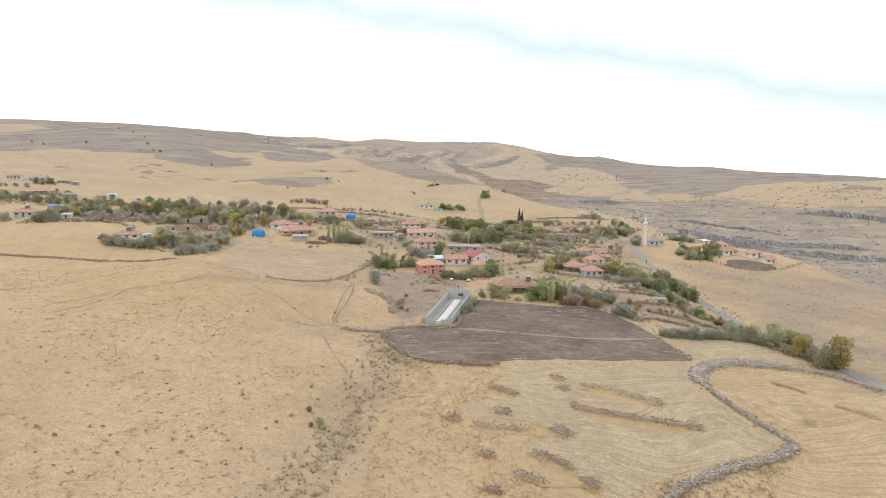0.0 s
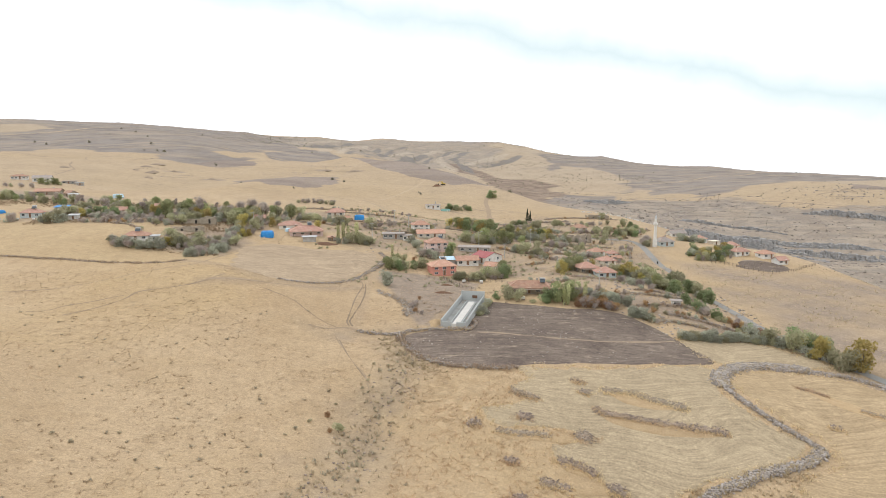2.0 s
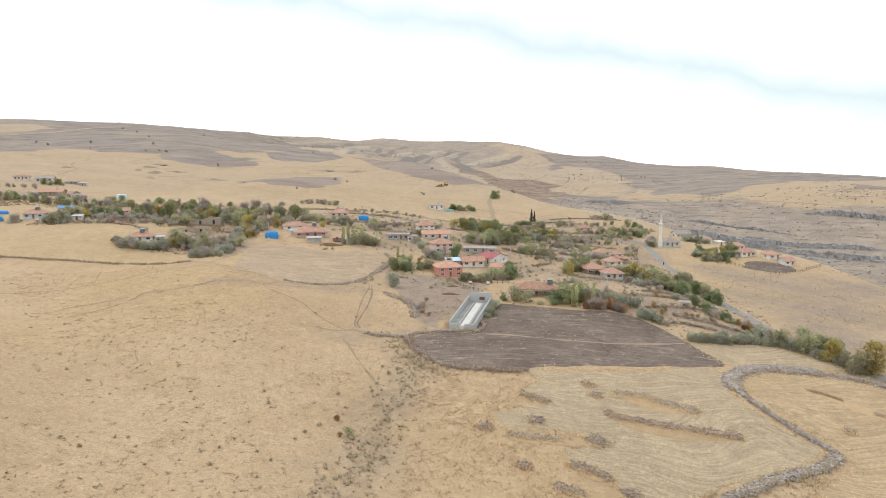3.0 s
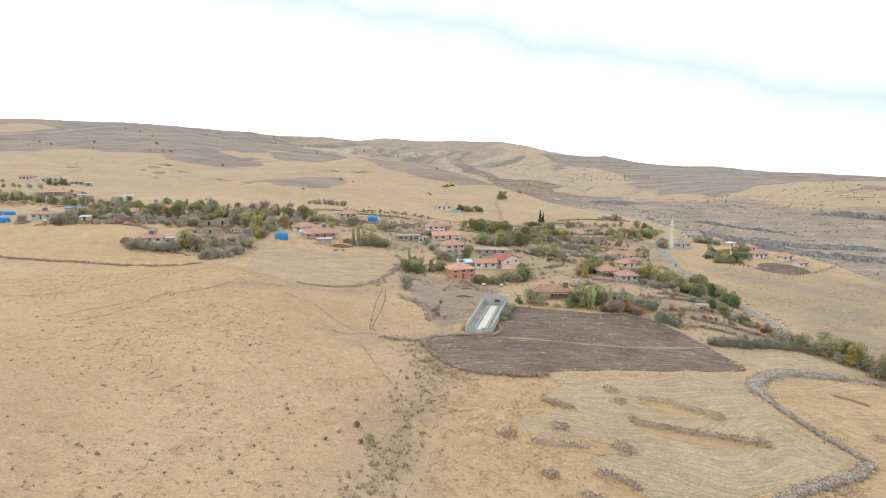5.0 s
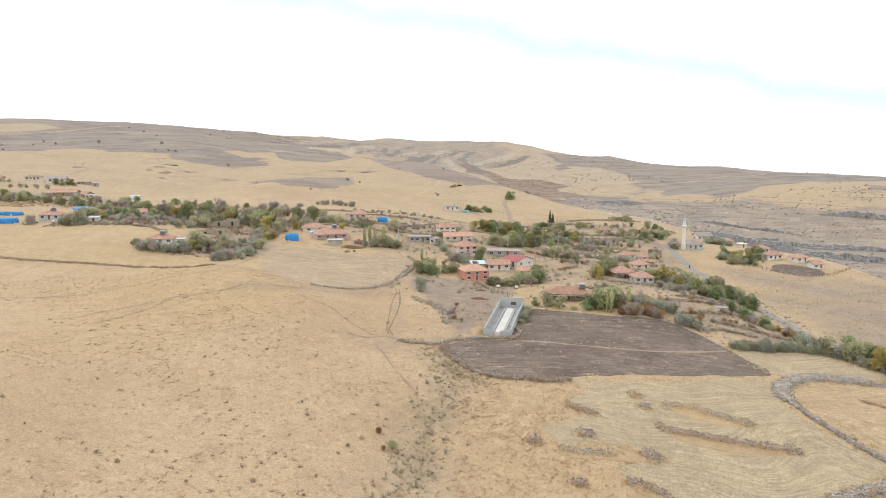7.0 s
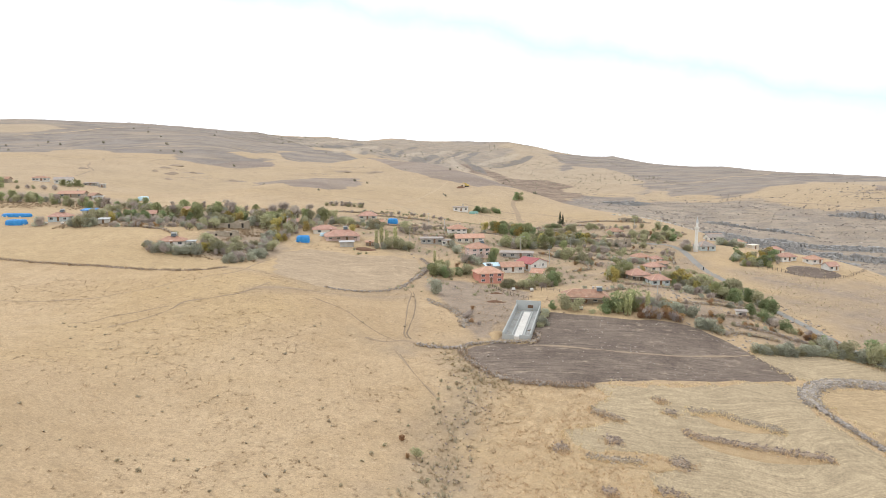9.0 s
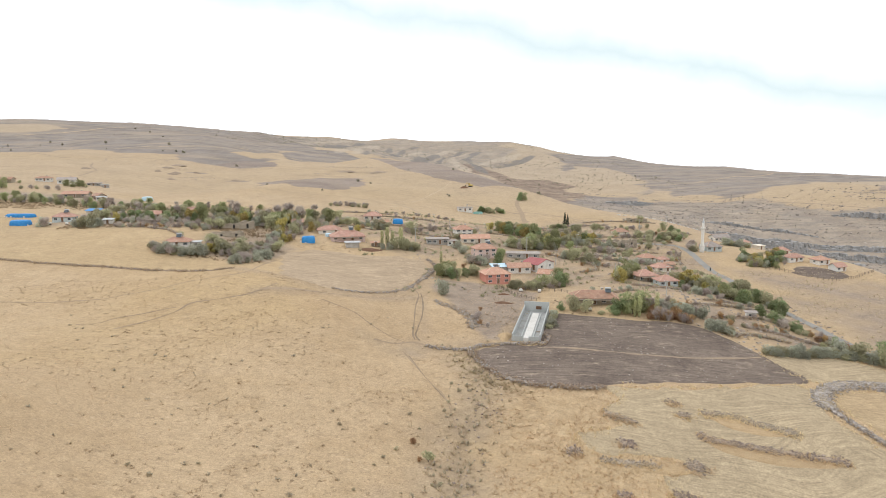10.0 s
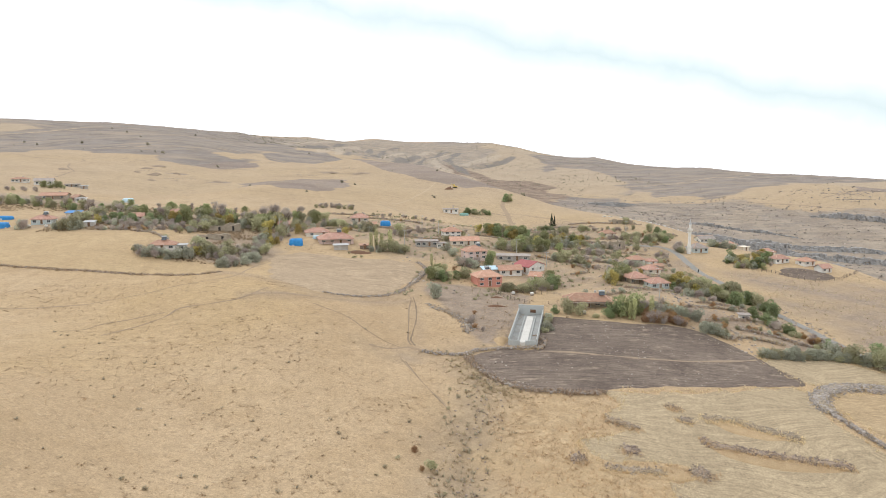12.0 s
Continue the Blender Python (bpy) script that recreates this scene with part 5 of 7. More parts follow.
# ---- the concrete bunker silo beside the ploughed field ----
def bunker_silo():
    ob = thing("bunker_silo", -1.4, 194.0, -12.5, "open new concrete bunker silo with pale floor strip", "silo")
    L, W, H, t = 31.5, 7.8, 2.1, 0.32
    z0, z1 = lz(-1.4, 194.0), lz(5.2, 225)
    base = ob.matrix_basis.translation.z

    def at(y):
        return z0 + (z1 - z0) * y / L - base

    def run(x0, x1, low, high, mat, name, label="", y0=0.0, y1=L):
        v = [(x, y, at(y) + z) for y in (y0, y1) for x in (x0, x1) for z in (low, high)]
        f = [(0, 1, 3, 2), (4, 6, 7, 5), (0, 4, 5, 1), (2, 3, 7, 6), (1, 5, 7, 3), (0, 2, 6, 4)]
        return piece(name, v, f, mat, ob, label)

    run(-W / 2, -W / 2 + t, -1.6, H, CONCRETE, "side_wall")
    run(W / 2 - t, W / 2, -1.6, H, CONCRETE, "side_wall")
    run(-W / 2 + t, W / 2 - t, -1.6, 0.16, OLD_CONCRETE, "floor_slab", "grey concrete floor", 0.4)
    run(-1.0, 1.0, 0.10, 0.26, SLAB, "middle_strip", "pale raised middle strip", 0.7, L - 2.5)
    run(-1.75, -1.5, 0.10, 0.5, CONCRETE, "kerb", "", 0.7, L - 3)
    run(1.5, 1.75, 0.10, 0.5, CONCRETE, "kerb", "", 0.7, L - 3)
    run(-W / 2 + t, -0.7, -1.6, H * 0.72, CONCRETE, "front_wall", "", 0.0, t)
    run(0.7, W / 2 - t, -1.6, H * 0.72, CONCRETE, "front_wall", "", 0.0, t)
    run(-0.7, 0.7, -1.6, H * 0.5, SLAB, "gate_sill", "pale concrete sill in the front wall", 0.03, t + 0.3)
    back = run(-W / 2, W / 2, -0.4, H + 1.2, CONCRETE, "back_wall", "", L - t, L)
    bm = bmesh.new()
    zb = at(L)
    box(bm, -0.2, 1.5, L - t - 0.06, L - t + 0.02, zb + 0.9, zb + 1.9)
    part("hatch", bm, MANURE, back, "rust-brown hatch")


bunker_silo()

# ---- houses of the village ----
house(-4.0, 263.5, 16, 11.2, 8.8, 5.0, "salmon-painted two-storey house with orange tiled hip roof", SALMON, TILE_ORANGE, storeys=2, front=3, side=0, door=True, rise=2.0)
house(5.6, 280.0, 10, 10.5, 5.5, 2.9, "whitewashed low house with orange tiled gable roof", WHITE, TILE_ORANGE, "gable", rise=1.5, front=3)
house(-2.2, 279.5, 12, 6.5, 5.0, 2.8, "small shed roofed with pale blue sheets", GREYWALL, PALE_BLUE, "shed", rise=0.9, chimney=False, front=1, side=0, category="shed", name="shed")
house(10.2, 284.5, -46, 9.0, 12.0, 3.2, "long white barn with red metal gable roof", WHITE, RED_METAL, "gable", rise=1.9, chimney=False, front=2, side=2, caps=False, category="barn", name="barn")
house(9.0, 300.5, -8, 16.0, 4.5, 2.8, "long low stable with faded grey roof", GREYWALL, OLD_ROOF, "shed", rise=0.6, chimney=False, front=4, side=0, category="stable", name="stable")
house(14.2, 273.2, -28, 5.6, 4.4, 2.6, "small house with orange tiled gable roof", CREAM, TILE_ORANGE, "gable", rise=1.4, chimney=False, front=1, side=0)
house(-6.4, 296.5, 20, 10.0, 8.6, 5.0, "pale pink two-storey house with orange hip roof", PINK, TILE_ORANGE, storeys=2, front=3, side=1, rise=2.0)
house(-10.2, 322.5, 8, 15.0, 6.5, 3.0, "long white house with orange tiled roof", CREAM, TILE_ORANGE, "gable", rise=1.6, front=4)
house(-15.2, 337.0, 14, 9.6, 7.0, 4.4, "white house with orange tiled hip roof", WHITE, TILE_ORANGE, front=3, rise=1.7, storeys=2, door=False)
house(-27.5, 314.0, 4, 11.0, 6.5, 3.0, "unfinished grey concrete house with flat roof", GREYWALL, OLD_ROOF, "flat", chimney=False, front=4, side=1)
house(-21.0, 313.0, 6, 4.5, 4.5, 2.8, "small whitewashed annex with flat roof", WHITE, OLD_ROOF, "flat", chimney=False, front=2, side=0)
house(-66.5, 310.0, 14, 17.0, 10.5, 2.5, "large low house with weathered red hip roof and porch", PINK, TILE, front=4, side=2, rise=2.4, porch=True)
house(-76.5, 322.0, 14, 12.0, 8.0, 2.6, "red-tiled wing behind the large house", CREAM, TILE, "hip", rise=1.7, front=2)
house(-63.2, 299.5, 12, 6.6, 4.6, 2.6, "pale grey flat-roofed shed below the large house", GREYWALL, STEEL, "flat", chimney=False, front=0, side=0, door=False, category="shed", name="shed")
house(-53.8, 303.5, 8, 4.2, 3.6, 2.0, "open lean-to with brown tin roof", TIMBER, TILE_OLD, "shed", rise=0.5, chimney=False, front=1, side=0, category="shed", name="shed")
house(-62.3, 366.5, 4, 10.5, 7.5, 2.8, "farmhouse with red tiled hip roof", CREAM, TILE, rise=2.0, front=3)
house(-54.6, 350.5, 10, 5.0, 4.0, 2.4, "small pale hut with orange roof", CREAM, TILE_OLD, "gable", rise=1.0, chimney=False, front=1, side=0)
house(-124.5, 266.5, 12, 10.5, 6.5, 2.6, "low white hut with orange tiled roof among shrubs", WHITE, TILE_ORANGE, "hip", rise=1.5, front=3)
house(-118.6, 269.5, 12, 4.0, 3.6, 2.6, "small white annex beside the hut", WHITE, STEEL, "flat", chimney=False, front=1, side=0, door=False, category="shed", name="shed")
house(-94.3, 335.0, 12, 5.5, 5.0, 2.9, "small stone house with orange roof", GREYWALL, TILE, "gable", rise=1.3, chimney=False, front=1, side=0)
house(-280.0, 472.0, 20, 13.0, 9.0, 3.8, "white house with dark sheet roof on the slope", WHITE, OLD_ROOF, "gable", rise=1.8, front=3)
house(-297.5, 474.5, 8, 11.0, 6.0, 3.0, "long white house with dull grey roof", WHITE, TILE_OLD, "hip", rise=1.2, front=4)
house(-312.0, 455.0, 8, 12.0, 7.0, 2.6, "low brown farm shed with tiled roof", MASONRY, TILE_OLD, "gable", rise=1.4, chimney=False, front=2, side=0, category="shed", name="shed")
house(-265.5, 479.0, 6, 10.0, 4.5, 2.2, "long low grey stable beside the white house", GREYWALL, OLD_ROOF, "shed", rise=0.5, chimney=False, front=3, side=0, category="stable", name="stable")
house(-256.0, 476.0, 20, 5.0, 4.0, 2.8, "small grey block-built store", GREYWALL, STEEL, "flat", chimney=False, front=1, side=0, category="shed", name="shed")
house(-239.0, 406.5, 6, 16.5, 7.5, 2.8, "low house with long faded orange roof", MASONRY, TILE_ORANGE, "gable", rise=1.5, front=3)
house(-226.0, 404.0, -30, 6.0, 6.0, 2.7, "small house with brown tiled roof", MASONRY, TILE_OLD, "gable", rise=1.5, chimney=False, front=1)
house(-220.3, 399.5, 8, 5.6, 4.5, 3.0, "small white flat-roofed house", WHITE, STEEL, "flat", chimney=False, front=2, side=0)
house(-199.6, 323.5, 6, 10.4, 6.5, 3.2, "pale blue house with red hip roof", TEAL, TILE, rise=1.7, front=3)
house(-197.5, 346.0, 4, 7.0, 5.0, 2.8, "low house under a bright blue sheet roof", CREAM, BLUE, "shed", rise=1.0, chimney=False, front=1, side=0)
house(-159.2, 329.0, 16, 5.6, 5.0, 3.0, "small white house with orange roof", WHITE, TILE, "gable", rise=1.5, chimney=False, front=2, side=0)
house(-151.0, 356.0, 6, 8.0, 5.0, 2.8, "low house with weathered orange roof", MASONRY, TILE, "gable", rise=1.4, chimney=False, front=2, side=0)
house(-173.5, 312.8, 10, 4.6, 4.0, 2.6, "small white shed with grey roof", WHITE, STEEL, "shed", rise=0.6, chimney=False, front=1, side=0, category="shed", name="shed")
house(75.7, 400.0, 4, 9.5, 7.0, 2.6, "low house with dull red roof at the lane", CREAM, TILE_OLD, "hip", rise=1.7, front=2)
house(68.6, 321.0, 12, 7.6, 6.0, 3.0, "whitewashed house with orange hip roof", WHITE, TILE_ORANGE, "hip", rise=1.5, front=2, side=0)
house(77.3, 326.5, 12, 5.0, 5.0, 2.6, "small whitewashed outbuilding with orange roof", WHITE, TILE, "hip", rise=1.2, chimney=False, front=1, side=0)
house(76.5, 316.0, 12, 5.0, 4.0, 1.6, "low store with red tiled roof", GREYWALL, TILE_OLD, "gable", rise=0.9, chimney=False, front=0, side=0, door=False, category="shed", name="shed")
house(53.8, 271.0, 14, 9.0, 8.0, 3.2, "old stone house with open timber front and red roof", MASONRY, TILE, "hip", rise=1.9, front=3, porch=True)
house(59.2, 263.2, 8, 8.2, 7.0, 2.9, "pale blue house with red tiled hip roof", TEAL, TILE, "hip", rise=1.7, front=3)
house(68.5, 298.5, 16, 7.5, 7.0, 2.4, "low house with red tiled roof behind trees", CREAM, TILE, "hip", rise=1.7, front=2)
house(24.8, 230.5, -6, 17.0, 8.0, 2.7, "long low house with orange tiled hip roof", MASONRY, TILE_OLD, "hip", rise=2.0, front=5, porch=True)
house(116.6, 369.0, 12, 10.0, 9.0, 3.4, "pale blue mosque with weathered grey hip roof", TEAL, OLD_ROOF, "hip", rise=2.4, front=3, name="mosque", category="mosque", group="mosque")
house(138.5, 414.0, 14, 11.5, 7.0, 3.2, "long white house with weathered grey-brown roof", WHITE, OLD_ROOF, "gable", rise=1.8, front=4, door=False)
house(148.5, 405.0, 12, 9.0, 7.0, 2.8, "white house with orange roof beside the cliff", WHITE, TILE, "hip", rise=1.7, front=3)
house(159.0, 408.0, 20, 5.5, 5.0, 3.0, "small cream house with flat roof", CREAM, CREAM, "flat", chimney=False, front=1, side=0)
house(149.8, 362.5, 10, 8.0, 6.0, 2.6, "house with red tiled roof behind the orchard", CREAM, TILE, "hip", rise=1.7, front=2)
house(145.5, 341.0, 14, 9.0, 6.0, 3.0, "white house with orange roof above the fence", WHITE, TILE, "hip", rise=1.6, front=3)
house(156.0, 335.5, 18, 7.5, 6.5, 3.0, "white house with orange roof at the dark plot", WHITE, TILE_ORANGE, "hip", rise=1.6, front=2)
house(158.5, 325.5, 18, 6.6, 5.5, 2.6, "white outbuilding with weathered orange roof", WHITE, TILE, "gable", rise=1.6, chimney=False, front=2, side=0)
house(-11.6, 475.0, 6, 11.5, 7.0, 3.4, "white farmhouse alone on the slope", WHITE, OLD_ROOF, "flat", front=3)


# ---- rooftop water heaters and yard things ----
def solar_heater(x, y, z, rot, label="solar water heater with white tank on a roof"):
    ob = thing("solar_heater", x, y, rot, label, "water heater", "solar heaters", lz(x, y) + z)
    v = [(-0.9, -0.9, 0.1), (0.9, -0.9, 0.1), (0.9, 0.5, 1.0), (-0.9, 0.5, 1.0)]
    piece("panel", *solid([v], 0.08), GLASS, ob, "dark glass collector panel")
    bm = bmesh.new()
    tube(bm, (-0.95, 0.65, 1.15), (0.95, 0.65, 1.15), 0.32, 0.32, 10)
    part("tank", bm, STEEL, ob, "grey metal tank")
    for sx in (-0.85, 0.85):
        bm = bmesh.new()
        tube(bm, (sx, 0.55, -0.9), (sx, 0.6, 0.95), 0.05, 0.05, 6)
        part("leg", bm, STEEL, ob)


solar_heater(-4.6, 268.5, 5.1, 16)
solar_heater(-5.8, 301.0, 5.1, 20)
solar_heater(-124.5, 269.0, 3.5, 12)
solar_heater(29.5, 232.4, 3.3, -6)
solar_heater(-199.0, 326.2, 4.05, 6)
solar_heater(-66.0, 314.6, 4.25, 14)


def water_tank(x, y, rot, label):
    ob = thing("water_tank", x, y, rot, label, "tank", "yard tanks")
    bm = bmesh.new()
    box(bm, -0.6, 0.6, -0.4, 0.4, 0.35, 1.1, 0.12)
    part("body", bm, WHITE, ob)
    bm = bmesh.new()
    box(bm, -0.55, 0.55, -0.35, 0.35, -0.3, 0.35, 0.02)
    part("stand", bm, TIMBER, ob, "dark timber stand")


water_tank(-201.5, 317.0, 6, "white plastic tank before the pale blue house")
water_tank(-193.5, 316.0, -8, "white plastic tank at the yard edge")
water_tank(3.2, 252.0, 10, "small white water tank on a timber stand")
water_tank(9.6, 250.5, -14, "small white water tank beside the garden fence")
water_tank(22.0, 224.0, -6, "white tank in front of the long house")
house(72.5, 223.5, -14, 3.4, 2.6, 2.2, "tiny whitewashed hut on the slope", WHITE, OLD_ROOF, "flat", chimney=False, front=1, side=0, door=False, category="hut", name="hut")


# ---- minaret ----
def minaret():
    ob = thing("minaret", 109.2, 366.5, 0, "slender white stone minaret with one balcony and lead cone", "minaret")
    for name, segs, mat in (
        ("base", [(-2.0, 1.25), (3.2, 1.25), (4.2, 0.95)], WHITE), ("shaft", [(4.2, 0.86), (11.6, 0.78)], WHITE),
        ("balcony", [(11.5, 0.80), (12.1, 1.30), (12.9, 1.30), (12.95, 0.9)], WHITE), ("lantern", [(12.9, 0.66), (15.2, 0.62)], WHITE),
        ("cone", [(15.2, 0.76), (17.2, 0.16), (18.3, 0.05)], STEEL)):
        bm = bmesh.new()
        for (za, ra), (zb, rb) in zip(segs, segs[1:]):
            tube(bm, (0, 0, za), (0, 0, zb), ra * 0.95, rb * 0.95, 14)
        part(name, bm, mat, ob, "grey lead-covered cone" if name == "cone" else "")


minaret()


def excavator(x, y, rot):
    ob = thing("excavator", x, y, rot, "small yellow excavator standing on the straw slope", "excavator")
    for sy in (-1.0, 1.0):
        bm = bmesh.new()
        box(bm, -1.7, 1.7, sy - 0.28, sy + 0.28, -0.1, 0.75, 0.2)
        part("track", bm, DARK, ob, "dark crawler track")
    bm = bmesh.new()
    box(bm, -1.9, 1.1, -1.2, 1.2, 0.8, 1.9, 0.15)
    part("body", bm, YELLOW_PAINT, ob)
    bm = bmesh.new()
    box(bm, -0.2, 1.2, -1.15, -0.1, 1.85, 3.1, 0.12)
    cab = part("cab", bm, YELLOW_PAINT, ob)
    bm = bmesh.new()
    box(bm, 0.0, 1.26, -1.2, -0.3, 2.2, 2.9)
    part("pane", bm, GLASS, cab, "dark cab window")
    bm = bmesh.new()
    tube(bm, (1.0, 0.5, 1.5), (3.0, 0.5, 3.6), 0.28, 0.22, 8)
    tube(bm, (3.0, 0.5, 3.6), (4.3, 0.5, 1.4), 0.22, 0.16, 8)
    part("boom", bm, YELLOW_PAINT, ob)
    bm = bmesh.new()
    box(bm, 3.8, 4.7, 0.0, 1.0, 0.3, 1.3, 0.15)
    part("bucket", bm, DARK, ob, "dark steel bucket")


excavator(-5.0, 586.1, 200)


# ---- ruins, tarpaulins, heaps ----
def ruin(x, y, rot, w, d, h, label, holes=2):
    ob = thing("ruined_house", x, y, rot, label, "ruin", "ruined stone houses")
    rng = random.Random(int(x * 7 + y))
    for side, (ax, ay, bx, by) in enumerate(((-w / 2, -d / 2, w / 2, -d / 2), (w / 2, -d / 2, w / 2, d / 2), (w / 2, d / 2, -w / 2, d / 2), (-w / 2, d / 2, -w / 2, -d / 2))):
        n = max(3, int(math.dist((ax, ay), (bx, by)) / 1.2))
        ux, uy = (bx - ax) / n, (by - ay) / n
        nx_, ny_ = -uy / math.hypot(ux, uy) * 0.28, ux / math.hypot(ux, uy) * 0.28
        verts, faces = [], []
        for k in range(n + 1):
            top = h * rng.uniform(0.6, 1.0)
            for sgn in (-1, 1):
                for z in (-1.2, top):
                    verts.append((ax + ux * k + sgn * nx_, ay + uy * k + sgn * ny_, z + (rng.uniform(-0.1, 0.1) if z > 0 else 0)))
        for k in range(n):
            q = 4 * k
            faces += [(q, q + 4, q + 5, q + 1), (q + 2, q + 3, q + 7, q + 6), (q + 1, q + 5, q + 7, q + 3)]
        faces += [(0, 1, 3, 2), (4 * n, 4 * n + 2, 4 * n + 3, 4 * n + 1)]
        wall_ob = piece("wall", verts, faces, MASONRY, ob)
        if side == 0 and holes:
            # no hole in the wall: dark blocks on its face give the openings' shade
            for k in range(2, n, 5):
                bm = bmesh.new()
                cx = ax + ux * (k + 0.5)
                box(bm, cx - 0.45, cx + 0.45, ay - 0.34, ay + 0.1, -0.3, h * 0.55)
                part("doorway", bm, DARK, wall_ob, "dark block coloured like the shade of an empty opening")
    for k in range(12):
        bm = bmesh.new()
        px, py, s = rng.uniform(-w / 2, w / 2), rng.uniform(-d / 2, d / 2), rng.uniform(0.3, 0.9)
        box(bm, px - s, px + s, py - s, py + s, -0.6, rng.uniform(0.2, 0.8), 0.15)
        part("fallen_stone", bm, MASONRY, ob)
    return ob


ruin(-119.5, 316.5, 32, 18, 6, 3.0, "roofless dry-stone farm building with broken walls")
ruin(-115.0, 297.0, 24, 12, 5, 1.8, "low collapsed stone enclosure")
ruin(67.0, 362.0, 26, 13, 5, 3.8, "roofless stone ruin with dark doorways")
ruin(38.0, 388.0, 8, 12, 4, 2.4, "long low ruined stone wall building")
ruin(80.0, 224.0, -20, 6, 3, 1.8, "small crumbled stone hut on the slope")
ruin(97.0, 452.0, 10, 14, 5, 2.4, "grey ruined barn at the slope's foot")


def tarp(x, y, rot, w, d, h, label, sag=0.25, mat=BLUE):
    """A stack or frame covered by a tarpaulin: bulging sides, slack top."""
    ob = thing("tarpaulin_stack", x, y, rot, label, "tarpaulin", "blue tarpaulins")
    verts, faces, n, rings = [], [], 24, ((1.03, 0.0), (1.05, 0.35), (1.0, 0.75), (0.9, 0.95), (0.55, 1.0), (0.0, 1.0))
    rng = random.Random(int(x + y))
    for s, z in rings:
        for k in range(n):
            a = 6.2832 * k / n
            c, q = math.cos(a), math.sin(a)
            f = 1 / max(abs(c), abs(q)) ** 0.75
            j = 1 + rng.uniform(-0.05, 0.05)
            verts.append((c * f * s * w / 2 * j, q * f * s * d / 2 * j, -0.3 + (h + 0.3) * z + rng.uniform(-sag, sag) * 0.4 * (z > 0.5)))
    for r in range(len(rings) - 1):
        for k in range(n):
            faces.append((r * n + k, r * n + (k + 1) % n, (r + 1) * n + (k + 1) % n, (r + 1) * n + k))
    piece("tarpaulin", verts, faces, mat, ob, "", True)
    for k in range(5):
        bm = bmesh.new()
        a = rng.uniform(0, 6.28)
        px, py = math.cos(a) * w * 0.62, math.sin(a) * d * 0.62
        box(bm, px - 0.3, px + 0.3, py - 0.25, py + 0.25, -0.3, rng.uniform(0.25, 0.6), 0.1)
        part("weight_stone", bm, SLAB, ob, "pale stone holding the edge")
    return ob


tarp(-82.8, 304.0, 10, 5.4, 4.2, 2.7, "stack covered with bright blue tarpaulin")
tarp(-48.5, 359.5, 0, 5.0, 4.0, 2.4, "straw stack under blue tarpaulin beside the lane")
tarp(-198.0, 409.0, 0, 5.2, 4.0, 2.4, "stack under pale blue tarpaulin by the trees", mat=PALE_BLUE)
tarp(-214.8, 317.0, 4, 8.0, 5.0, 2.2, "long stack under bright blue tarpaulin")
tarp(-227.5, 337.5, 4, 13.0, 3.5, 1.6, "long low stack under blue tarpaulin")
tarp(-3.0, 473.5, 4, 6.0, 1.4, 1.5, "low teal sheet shelter beside the white farmhouse", mat=TEAL_SHEET)
tarp(-76.5, 318.5, 20, 3.0, 2.4, 1.3, "small pale blue covered heap in the yard", mat=PALE_BLUE)


def mound(x, y, rx, ry, h, label, mat, name="heap", rot=0):
    ob = thing(name, x, y, rot, label, "heap")
    rng = random.Random(int(x * 3 + y))
    verts, faces, n = [], [], 20
    for r in range(6):
        f = r / 5
        for k in range(n):
            a = 6.2832 * k / n
            j = 1 + 0.18 * math.sin(3 * a + x) + rng.uniform(-0.06, 0.06)
            verts.append((math.cos(a) * rx * (1 - f) * j, math.sin(a) * ry * (1 - f) * j, -0.4 + (h + 0.4) * math.sin(f * 1.57) + rng.uniform(-0.06, 0.06)))
    for r in range(5):
        for k in range(n):
            faces.append((r * n + k, r * n + (k + 1) % n, (r + 1) * n + (k + 1) % n, (r + 1) * n + k))
    piece("body", verts, faces, mat, ob, "", True)
    return ob


for mx, my, mr in ((-280.4, 664.3, 13), (-281.5, 641.2, 11), (-261.7, 611.5, 8), (-261.3, 602.0, 9), (-248.3, 568.3, 7), (-204.2, 594.8, 9), (-326.8, 585.0, 8), (-277.1, 610.4, 6), (-248.9, 624.9, 6), (-120.4, 684.4, 10), (-91.2, 682.6, 13)):
    mound(mx, my, mr * 0.62, mr * 0.45, 1.3, "low mound of brown weeds on the straw slope", DUSKY, "weedy_mound")
mound(-10.3, 580.4, 4.0, 2.6, 1.6, "heap of dug brown earth beside the excavator", MANURE)
mound(-56.5, 296.5, 6.0, 2.2, 1.0, "long red-brown manure heap below the shed", MANURE)
mound(-97.5, 283.0, 3.2, 2.2, 1.4, "pale heap of earth beside the thicket", DIRT)
mound(-6.6, 199.0, 2.4, 5.0, 0.9, "heap of golden straw against the silo wall", GOLDEN, rot=-10)
mound(-5.0, 234.0, 4.0, 1.2, 0.6, "low brown earth heap on the bare yard", MANURE)
mound(-3.5, 246.0, 3.0, 1.0, 0.5, "low brown dung heap on the bare yard", MANURE)


